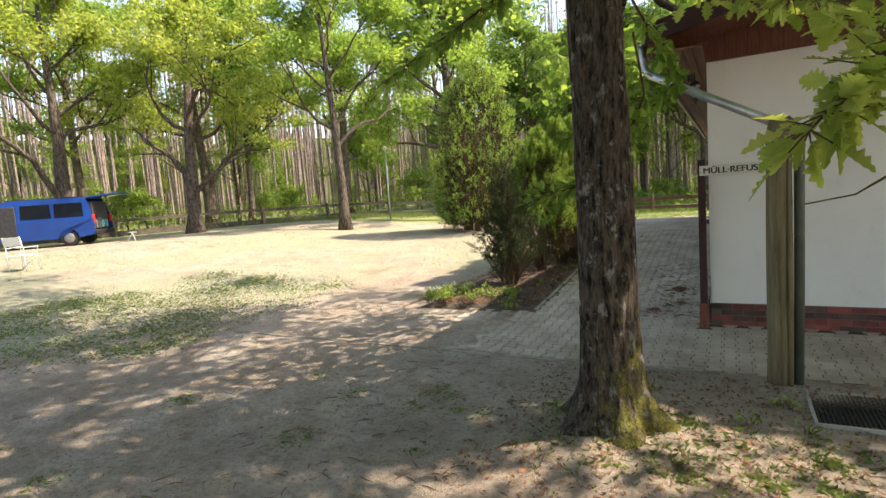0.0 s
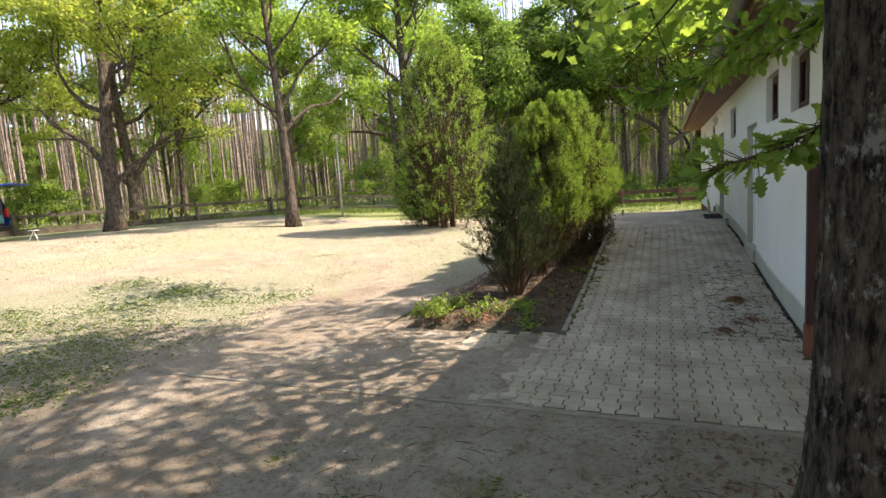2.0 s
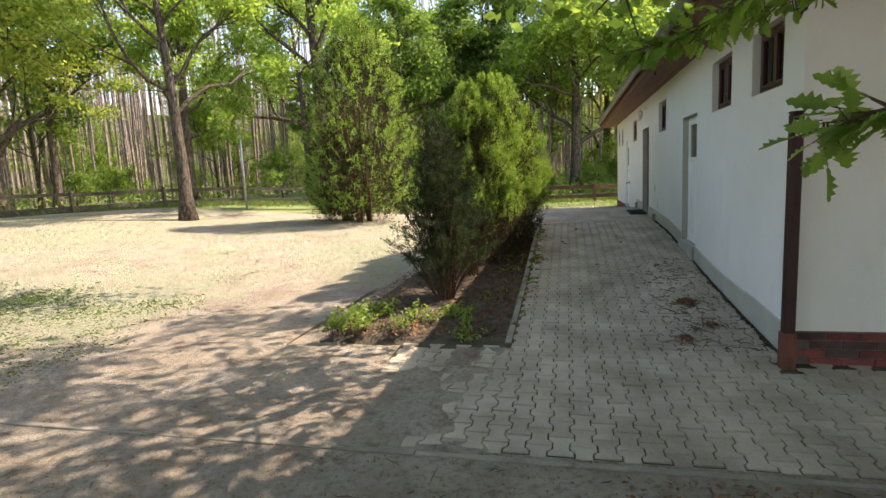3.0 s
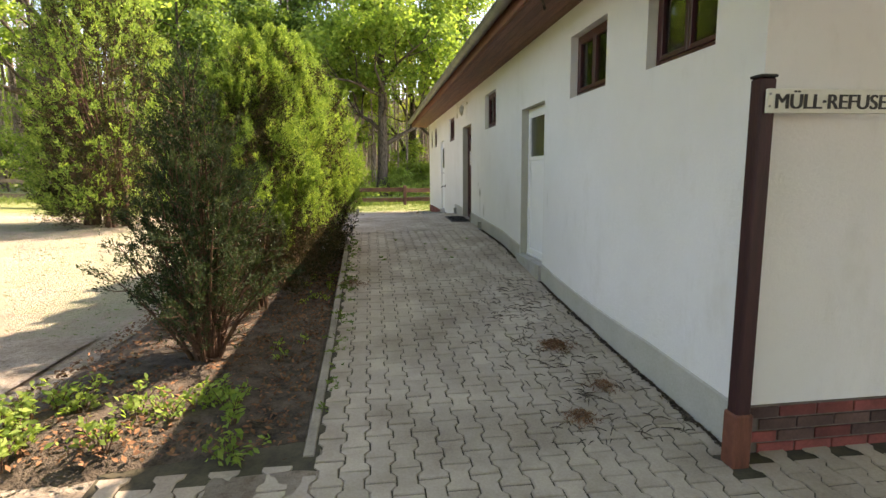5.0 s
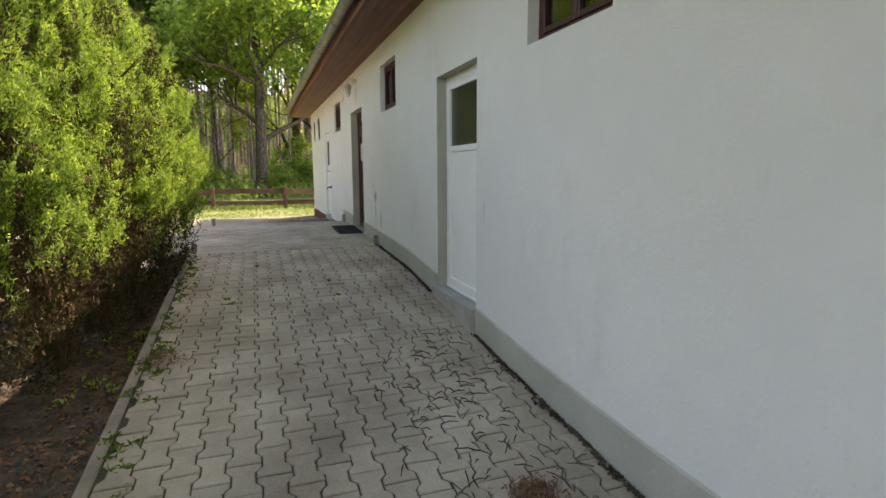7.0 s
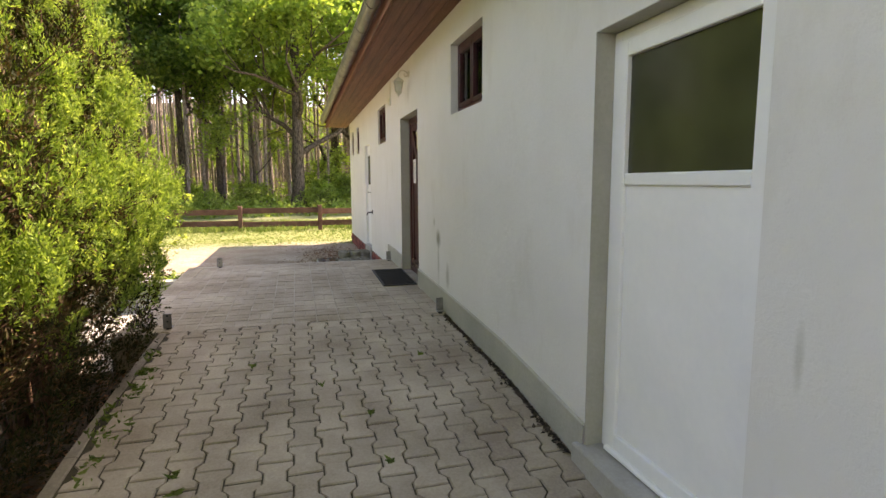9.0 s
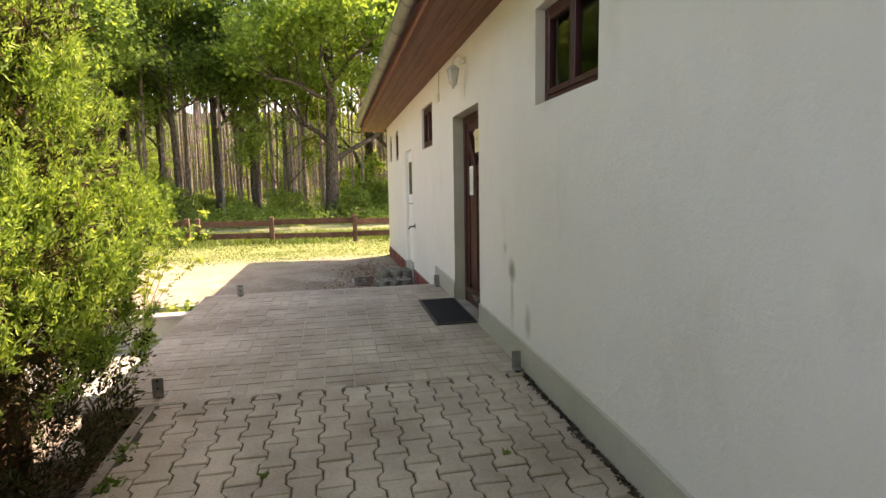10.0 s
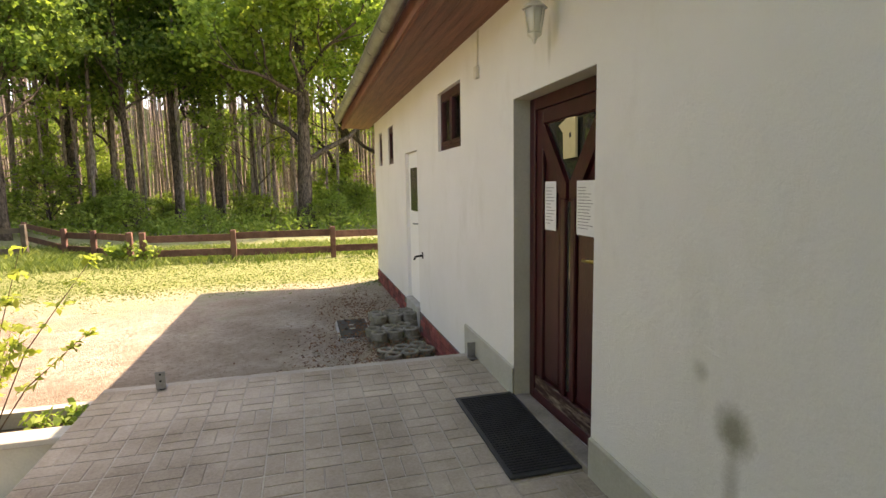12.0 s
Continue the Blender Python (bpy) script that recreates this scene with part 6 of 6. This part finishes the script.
hanging_branch("oak_branch", [(-0.45, 2.1, 2.75), (-0.35, 1.9, 2.2), (-0.55, 1.75, 1.7), (-0.85, 1.6, 1.52), (-1.2, 1.55, 1.42)], 210, 0.085, "low oak twig with fresh lobed leaves", 2)
hanging_branch("oak_branch", [(-0.5, 1.5, 3.0), (-0.6, 2.2, 2.6), (-0.75, 2.8, 2.3), (-1.1, 3.3, 2.1), (-1.5, 3.6, 2.05)], 430, 0.085, "shaded drooping oak branch with dense leaves", 5, "oak_leaf")
hanging_branch("oak_branch", [(-0.5, 1.5, 3.1), (-0.3, 2.4, 2.7), (-0.2, 3.0, 2.45), (-0.5, 3.6, 2.3), (-0.9, 4.2, 2.25)], 430, 0.085, "shaded drooping oak branch with dense leaves", 9, "oak_leaf")
hanging_branch("oak_branch", [(-0.55, 1.4, 2.9), (0.3, 0.6, 2.45), (0.6, -0.3, 2.1), (0.62, -0.8, 1.85), (0.40, -1.05, 1.62)], 260, 0.095, "sunlit oak twig with lobed leaves", 12, "oak_leaf_b")
hanging_branch("oak_branch", [(-0.7, 1.3, 3.2), (-1.3, 1.2, 2.95), (-1.9, 1.3, 2.75), (-2.6, 1.6, 2.62)], 330, 0.085, "drooping oak branch with dense leaves", 21, "oak_leaf")
# ---- kerbs, paving, bricks ----
for i in range(7):
    y0 = 5.15 + i * 0.98
    y1 = min(y0 + 0.975, 11.94)
    bm = bmesh.new()
    vs = []
    for y in (y0, y1):
        z = pave_z(y)
        vs.append([bm.verts.new(p) for p in ((-2.515, y, z - 0.25), (-2.515, y, z - 0.006), (-2.508, y, z + 0.001), (-2.457, y, z + 0.001), (-2.45, y, z - 0.006), (-2.45, y, z - 0.25))])
    for k in range(6):
        bm.faces.new((vs[0][k], vs[1][k], vs[1][(k + 1) % 6], vs[0][(k + 1) % 6]))
    bm.faces.new(vs[0][::-1])
    bm.faces.new(vs[1])
    bmesh.ops.recalc_face_normals(bm, faces=bm.faces)
    tagged(part("kerb_stone", bm, M["kerb"]), "narrow old concrete kerb stone beside the paving", "kerb", "kerb stones along the bed", "structure")
for i in range(7):
    x0 = -6.8 + i * 0.99
    bm = abox(x0, x0 + 0.985, 2.93, 2.985, -0.6, -0.399, 0.006)
    tagged(part("kerb_stone", bm, M["kerb"]), "narrow concrete edging half buried in sand", "kerb", "edging of the paving", "structure")
for i in range(6):
    y0 = 3.0 + i * 0.99
    z = ground_z(-6.85, y0 + 0.5)
    bm = abox(-6.88, -6.825, y0, y0 + 0.97, z - 0.2, z + 0.004, 0.003)
    tagged(part("kerb_stone", bm, M["kerb"]), "narrow concrete edging half buried in sand", "kerb", "edging of the paving", "structure")

# dusty slab joining the paved way
bm = bmesh.new()
dx, dy = np.linspace(-6.82, -0.9, 110), np.linspace(2.95, 8.6, 100)
grid = []
for y in dy:
    row = []
    for x in dx:
        z = max(-0.412, ground_z(x, y) + 0.012) if x < -3 else pave_z(y) + 0.014 - 0.034 * smooth((x + 3.35) / 1.5) + (0.016 * noise.noise((x * 2.1, y * 2.1, 3)) + 0.014 * noise.noise((x * 5.3, y * 5.3, 7))) * smooth((x + 3.6) / 0.6)
        e = smooth((8.6 - y) / 1.2)
        row.append(bm.verts.new((x, y, z - 0.05 * (1 - e))))
    grid.append(row)
for j in range(len(dy) - 1):
    for i in range(len(dx) - 1):
        if dy[j] > 4.95 and dx[i] > -4.95 and not (dx[i] > -2.45 and dy[j] < 5.6):
            continue
        bm.faces.new((grid[j][i], grid[j][i + 1], grid[j + 1][i + 1], grid[j + 1][i])).smooth = True
bmesh.ops.delete(bm, geom=[v for v in bm.verts if not v.link_faces], context="VERTS")
tagged(part("pavement", bm, M["ground"]), "grey paving covered with trodden sand and dust", "pavement", kind="structure")

# soil in the joints
bm = bmesh.new()
prev = None
for i in range(47):
    y = 2.99 + i * (11.95 - 2.99) / 46
    xa = -2.47 if y > 5.15 else -3.6
    xb = 0.0 if y > 4.84 else 6.0
    cur = [bm.verts.new((xa, y, pave_z(y) - 0.009)), bm.verts.new((xb, y, pave_z(y) - 0.009))]
    if prev:
        bm.faces.new((prev[0], prev[1], cur[1], cur[0]))
    prev = cur
way = tagged(part("road", bm, M["joint"]), "paved way of interlocking concrete stones", "paving", kind="structure")
bm = bmesh.new()
q = [bm.verts.new(p) for p in ((-2.835, 11.96, pave_z(11.96) - 0.004), (0, 11.96, pave_z(11.96) - 0.004), (0, 15.12, pave_z(15.12) - 0.004), (-2.835, 15.12, pave_z(15.12) - 0.004))]
bm.faces.new(q)
bm.faces.ensure_lookup_table()
ex = bmesh.ops.extrude_face_region(bm, geom=[bm.faces[0]])
bmesh.ops.translate(bm, verts=[e for e in ex["geom"] if isinstance(e, bmesh.types.BMVert)], vec=(0, 0, -0.35))
bmesh.ops.recalc_face_normals(bm, faces=bm.faces)
terrace = tagged(part("pavement", bm, simple("sandy_joint", (0.29, 0.255, 0.205), (0.44, 0.40, 0.335), 3.0, 1.0, 0, 0.4, 60)), "terrace paved with small grey concrete stones", "terrace", kind="structure")


def stone_mesh(name, outline, h, mat, chamfer=0.005, seed=0):
    """A flat stone with chamfered top edge; origin at the middle of its top."""
    rr = random.Random(seed)
    bm = bmesh.new()
    n = len(outline)
    lo = [bm.verts.new((x, y, -h)) for x, y in outline]
    hi = [bm.verts.new((x, y, -chamfer)) for x, y in outline]
    top = []
    for x, y in outline:
        l = math.hypot(x, y)
        top.append(bm.verts.new((x * (1 - chamfer * 1.3 / l), y * (1 - chamfer * 1.3 / l), rr.uniform(-0.0012, 0.0012))))
    for i in range(n):
        j = (i + 1) % n
        bm.faces.new((lo[i], lo[j], hi[j], hi[i]))
        bm.faces.new((hi[i], hi[j], top[j], top[i]))
    bm.faces.new(top)
    return finish(name, bm, mat)


PX, PY = 0.1425, 0.235
g, wv = 0.0042, 0.030
hx, hy = PX / 2, PY / 2
ge, w2 = 0.003, wv / 2
right = [(hx + w2 - g, -hy + ge), (hx + w2 - g, -hy * 0.64), (hx - w2 - g, -hy * 0.36), (hx - w2 - g, hy * 0.36), (hx + w2 - g, hy * 0.64), (hx + w2 - g, hy - ge)]
bone = right + [(-x, -y) for x, y in right]
STONES = [stone_mesh("paving_stone", bone, 0.05, M["paver"], 0.006, s) for s in range(4)]
rr = random.Random(31)
singles, rest = [], []
for i in range(-6, 26):
    # columns counted from the wall outwards, negative ones in front of the gable
    x = -0.075 - i * PX
    y = 3.08 + (0.5 * PY if i % 2 else 0.0)
    while y < 11.95:
        ok = (-2.45 < x < 0.0 and y < 11.90) or (y < 5.05 and -3.5 < x < 0.0) or (y < 4.76 and 0.0 <= x < 0.75)
        if ok and not (x > -0.14 and x < 0.02 and y > 4.62 and y < 4.9):
            p = Matrix.Translation((x, y, pave_z(y) + rr.uniform(-0.003, 0.003))) @ Euler((math.atan((pave_z(y + 0.05) - pave_z(y - 0.05)) / 0.1) + rr.gauss(0, 0.010), rr.gauss(0, 0.010), rr.gauss(0, 0.012))).to_matrix().to_4x4()
            (singles if 5.9 < y < 9.6 and -2.3 < x else rest).append(p)
        y += PY
HALF = stone_mesh("paving_stone", [(-hx * 0.98, -hy * 0.5 + g), (hx * 0.98, -hy * 0.5 + g), (hx * 0.98, hy * 0.5 - g), (-hx * 0.98, hy * 0.5 - g)], 0.05, M["paver"], 0.006, 9)
tops = {}
for p in singles + rest:
    k = round(p.translation.x, 3)
    tops[k] = max(tops.get(k, 0), p.translation.y)
for k, y in tops.items():
    end = y + hy
    if 11.8 < end < 11.93 and k < 0:
        o = new("edge_stone", HALF)
        o.parent = way
        s = (11.948 - end) / hy
        o.matrix_world = Matrix.Translation((k, end + hy * s / 2, pave_z(11.9))) @ Matrix.Rotation(0.037, 4, "X") @ Matrix.Diagonal((1, s, 1, 1))
# further stones in front of the gable
for i in range(6, 45):
    x = -0.075 + i * PX
    if x < 0.75:
        continue
    y = 3.08 + (0.5 * PY if i % 2 else 0.0)
    while y < 4.77:
        rest.append(Matrix.Translation((x, y, pave_z(y) + rr.uniform(-0.003, 0.003))))
        y += PY


def place_stones(meshes, single, others, parent, name):
    for k, p in enumerate(single):
        o = new(name, meshes[k % len(meshes)])
        o.parent = parent
        o.matrix_world = p
    vs, fs = [], []
    for k, p in enumerate(others):
        me = meshes[k % len(meshes)]
        b = len(vs)
        vs += [tuple(p @ v.co) for v in me.vertices]
        fs += [tuple(b + i for i in f.vertices) for f in me.polygons]
    me = bpy.data.meshes.new(name + "_field")
    me.from_pydata(vs, [], fs)
    me.materials.append(meshes[0].materials[0])
    o = new(name + "_field", me)
    o.parent = parent
    tagged(o, kind="stuff")


rest += singles[300:]
place_stones(STONES, singles[:300], rest, way, "paving_stone")

tx, ty = 0.2, 0.1
rect = [(-tx / 2 + 0.003, -ty / 2 + 0.003), (tx / 2 - 0.003, -ty / 2 + 0.003), (tx / 2 - 0.003, ty / 2 - 0.003), (-tx / 2 + 0.003, ty / 2 - 0.003)]
TSTONES = [stone_mesh("terrace_stone", rect, 0.04, M["paver2"], 0.003, s) for s in range(4)]
singles, rest = [], []
for j in range(15):
    for i in range(14):
        # pairs of stones, laid by turns along and across the way
        cx, cy = -0.102 - i * 0.2025, 12.07 + j * 0.2055
        turn = (i + j) % 2
        for k in (-0.05, 0.05):
            x, y = (cx + k, cy) if turn else (cx, cy + k)
            if cx < -2.78 or y > 15.1:
                continue
            p = Matrix.Translation((x, y, pave_z(y) + rr.uniform(-0.0015, 0.0015))) @ Euler((math.atan(slope) + rr.gauss(0, 0.005), rr.gauss(0, 0.005), rr.gauss(0, 0.006))).to_matrix().to_4x4()
            if turn:
                p = p @ Matrix.Rotation(math.pi / 2, 4, "Z")
            (singles if 12.0 < y < 14.3 and -2.2 < x else rest).append(p)
rest += singles[300:]
place_stones(TSTONES, singles[:300], rest, terrace, "terrace_stone")

# brick courses under the gable and at the far end of the long wall
BRICK = stone_mesh("brick", [(-0.117, -0.031), (0.117, -0.031), (0.117, 0.031), (-0.117, 0.031)], 0.05, M["brick"], 0.003, 1)
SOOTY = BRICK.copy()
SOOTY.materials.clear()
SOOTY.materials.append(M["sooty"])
bb = tagged(part("brick_base", abox(0.0, XB, Y0 - 0.012, Y0, -0.6, -0.115), M["mortar"]), "red and sooty brick base under the white gable", "brickwork", kind="structure")
for r in range(4):
    for c in range(22):
        x = 0.12 + 0.245 * c + (0.12 if r % 2 else 0)
        if x > 4.6:
            continue
        o = new("brick", BRICK)
        o.parent = bb
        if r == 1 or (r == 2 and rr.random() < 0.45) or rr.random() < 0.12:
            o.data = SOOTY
        o.matrix_world = pose(x, Y0 - 0.024 + 0.002 * rr.random(), -0.155 - 0.075 * r, 90, 0, 0)
bb = tagged(part("brick_base", abox(-0.012, 0.0, 15.31, Y1, -0.6, 0.12), M["mortar"]), "red brick base at the end of the white wall", "brickwork", kind="structure")
for r in range(5):
    for c in range(24):
        y = 15.43 + 0.245 * c + (0.12 if r % 2 else 0)
        if y > Y1 - 0.1 or 17.1 < y < 18.15:
            continue
        o = new("brick", BRICK)
        o.parent = bb
        o.matrix_world = pose(-0.024 - 0.002 * rr.random(), y, 0.085 - 0.075 * r, 90, 0, -90)

# ---- litter ----
rng = np.random.default_rng(8)
bm = bmesh.new()
for i in range(270):
    x = -0.55 + rng.normal(0, 0.28)
    y = rng.uniform(5.0, 8.6)
    if not -1.5 < x < -0.05:
        continue
    z = pave_z(y) + 0.006
    a, l = rng.uniform(0, 6.28), rng.uniform(0.03, 0.14)
    d = Vector((math.cos(a), math.sin(a), 0.0)) * l
    mid = Vector((x, y, z + 0.008)) + Vector((rng.normal(0, 0.01), rng.normal(0, 0.01), 0))
    p0, p1 = mid - d / 2, mid + d / 2
    p0.z, p1.z = pave_z(p0.y) + 0.004, pave_z(p1.y) + 0.004
    tube(bm, [p0, mid, p1], [0.003, 0.004, 0.002], 4, cap=False)
tagged(part("twig_litter", bm, M["soil"]), "dark broken twigs scattered on the paving", "litter", kind="stuff")


rg = np.random.default_rng(44)
n = 2600
y = rg.uniform(4.9, 11.9, n)
c = np.stack([-0.03 - np.abs(rg.normal(0, 0.018, n)) * (0.6 + 0.8 * np.sin(y * 5.0) ** 2), y, [pave_z(v) + 0.006 for v in y]], axis=1)
c = c[(y < 8.4) | (y > 9.5)]
tagged(new("dirt_line", quads_mesh("dirt_line", leaves(rg, c, 0.014, 0.6, 1.2), M["soil"])), "dark crumbs of dirt along the foot of the wall", "dirt", kind="stuff")


def needle_heap(x, y, r, n, seed, z):
    rg = np.random.default_rng(seed)
    c = np.stack([rg.normal(x, r, n), rg.normal(y, r * 1.2, n), np.zeros(n)], axis=1)
    q = np.hypot(c[:, 0] - x, (c[:, 1] - y) / 1.2)
    c[:, 2] = z + 0.006 + 0.045 * np.exp(-(q / r) ** 2) * rg.uniform(0.2, 1, n)
    o = new("needle_heap", quads_mesh("needle_heap", leaves(rg, c, 0.024, 0.14, 1.4), M["litter"]))
    tagged(o, "small heap of brown dry needles on the paving", "litter", "needle heaps", "stuff")


needle_heap(-0.5, 6.55, 0.07, 700, 1, pave_z(6.55))
needle_heap(-0.75, 5.35, 0.05, 260, 2, pave_z(5.35))
needle_heap(-0.42, 5.75, 0.05, 200, 3, pave_z(5.75))
needle_heap(-2.35, 8.6, 0.09, 260, 4, pave_z(8.6))

def grass(name, n, spots, h, label, seed, zf=ground_z):
    """Upright pointed blades round the given spots."""
    rg = np.random.default_rng(seed)
    sx = np.array(spots)
    k = rg.integers(0, len(sx), n)
    x = sx[k, 0] + rg.normal(0, 1, n) * sx[k, 2]
    y = sx[k, 1] + rg.normal(0, 1, n) * sx[k, 2]
    z = np.array([zf(a, b) for a, b in zip(x, y)]) - 0.01
    b = np.stack([x, y, z], axis=1)
    hh = h * rg.uniform(0.4, 1.2, (n, 1))
    lean = rg.normal(0, 0.45, (n, 2))
    top = b + np.concatenate([lean, np.ones((n, 1))], axis=1) * hh
    s = rg.normal(size=(n, 3)) * (1, 1, 0)
    s /= np.linalg.norm(s, axis=1, keepdims=True)
    wdt = 0.028 * hh + 0.0012
    v = np.stack([b - s * wdt, b + s * wdt, (b + top) / 2 + s * wdt * 0.8 + np.concatenate([lean, np.zeros((n, 1))], axis=1) * -0.05, top], axis=1)
    tagged(new(name, quads_mesh(name, v.reshape(-1, 3), M["grass"])), label, "grass", kind="stuff")


# dead leaves and bark bits on the soil
def scatter(name, n, xr, yr, size, mat, label, seed, zf, up=1.5, aspect=0.5, lift=0.012):
    rg = np.random.default_rng(seed)
    x, y = rg.uniform(*xr, n), rg.uniform(*yr, n)
    c = np.stack([x, y, [zf(a, b) + lift * rg.uniform(0.4, 1.2) for a, b in zip(x, y)]], axis=1)
    o = new(name, quads_mesh(name, leaves(rg, c, size, aspect, up), M[mat]))
    return tagged(o, label, "litter", kind="stuff")


scatter("bark_litter", 7000, (-4.6, -2.56), (5.1, 11.9), 0.022, "litter", "dry bark and leaf bits on the soil bed", 3, bed_z)
scatter("leaf_litter", 5200, (-6.5, 2.5), (-1.2, 3.0), 0.0085, "litter", "dry leaves trodden into the sand", 4, ground_z)
bm = bmesh.new()
rg = np.random.default_rng(61)
for i in range(330):
    x, y = rg.uniform(-3.6, 2.2), rg.uniform(-0.9, 2.85)
    if math.hypot(x + 0.6, y - 1.36) < 0.45 or (0.7 < x and 1.9 < y):
        continue
    a, l = rg.uniform(0, 6.28), rg.uniform(0.03, 0.16)
    d = Vector((math.cos(a), math.sin(a), 0.0)) * l / 2
    p0, p1 = Vector((x, y, 0)) - d, Vector((x, y, 0)) + d
    p0.z, p1.z = ground_z(p0.x, p0.y) + 0.003, ground_z(p1.x, p1.y) + 0.003
    tube(bm, [p0, (p0 + p1) / 2 + Vector((rg.normal(0, 0.008), rg.normal(0, 0.008), 0.006)), p1], [0.003, 0.0038, 0.002], 4, cap=False)
tagged(part("twig_litter", bm, M["twig"]), "broken brown twigs lying on the trodden soil", "litter", kind="stuff")
scatter("leaf_litter", 2600, (-1.6, 2.4), (0.2, 2.85), 0.02, "litter", "dry brown leaves round the foot of the oak", 71, ground_z)
grass("grass", 1500, [(rg.uniform(-1.1, 1.3), rg.uniform(0.75, 1.7), rg.uniform(0.06, 0.22)) for _ in range(16)], 0.04, "thin grass and moss round the foot of the oak", 72)
grass("grass", 1500, [(rg.uniform(-5.5, 0.5), rg.uniform(-0.9, 2.0), 0.1) for _ in range(16)], 0.025, "thin tufts of grass on the trodden soil", 73)
rg = np.random.default_rng(5)
k = rg.integers(0, 4, 3000)
spot = np.array([(-0.5, 16.3, 0.28, 0.5), (-0.45, 17.6, 0.22, 0.6), (-0.7, 18.8, 0.3, 0.6), (-1.0, 16.6, 0.35, 0.7)])[k]
x = np.minimum(spot[:, 0] + rg.normal(0, 1, 3000) * spot[:, 2], -0.06)
y = np.maximum(spot[:, 1] + rg.normal(0, 1, 3000) * spot[:, 3], 15.2)
c = np.stack([x, y, [ground_z(a, b) + 0.008 for a, b in zip(x, y)]], axis=1)
tagged(new("leaf_litter", quads_mesh("leaf_litter", leaves(rg, c, 0.02, 0.5, 1.5), M["litter"])), "dry leaves on the bare soil by the wall", "litter", kind="stuff")

# ---- grass ----


rg = np.random.default_rng(17)
field = [(rg.uniform(-22, -4.5), rg.uniform(2, 24), rg.uniform(0.2, 0.6)) for _ in range(420)]
field = [f for f in field if not (-7.2 < f[0] < -2 and f[1] < 6.5)]
grass("grass", 22000, field, 0.022, "sparse short grass of the field", 1)
grass("grass", 24000, [(rg.uniform(-12, -7.2), rg.uniform(0.8, 6.8), 0.28) for _ in range(120)], 0.03, "thin grass at the edge of the path", 2)
grass("grass", 26000, [(rg.uniform(-13, 2), rg.uniform(20.8, 25.2), 0.35) for _ in range(700)], 0.032, "sunlit grass before the fence", 3)
grass("grass", 26000, [(rg.uniform(-12, 4), rg.uniform(24.8, 30.0), 0.4) for _ in range(200)], 0.22, "tall grass at the fence", 4)
grass("grass", 16000, [(rg.uniform(-34, -9), 0, 0.7) for _ in range(1)] + [(-9 - 3.1 * i * 0.9, 30.0 - 1.9 * i * 0.9, 0.9) for i in range(9)], 0.25, "tall grass at the wood's edge", 5)
grass("grass", 700, [(rg.uniform(-2, 1.8), rg.uniform(0.3, 1.85), 0.08) for _ in range(22)], 0.035, "small tufts of grass under the oak", 6)
tufts = [(-2.40 + rg.normal(0, 0.05), rg.uniform(5.5, 11.8), 0.03) for _ in range(60)] + [(rg.uniform(-2.2, -0.4), rg.uniform(8.5, 11.9), 0.008) for _ in range(7)]
grass("grass", 700, tufts, 0.035, "tufts of grass in the joints of the paving", 7, lambda a, b: pave_z(b))
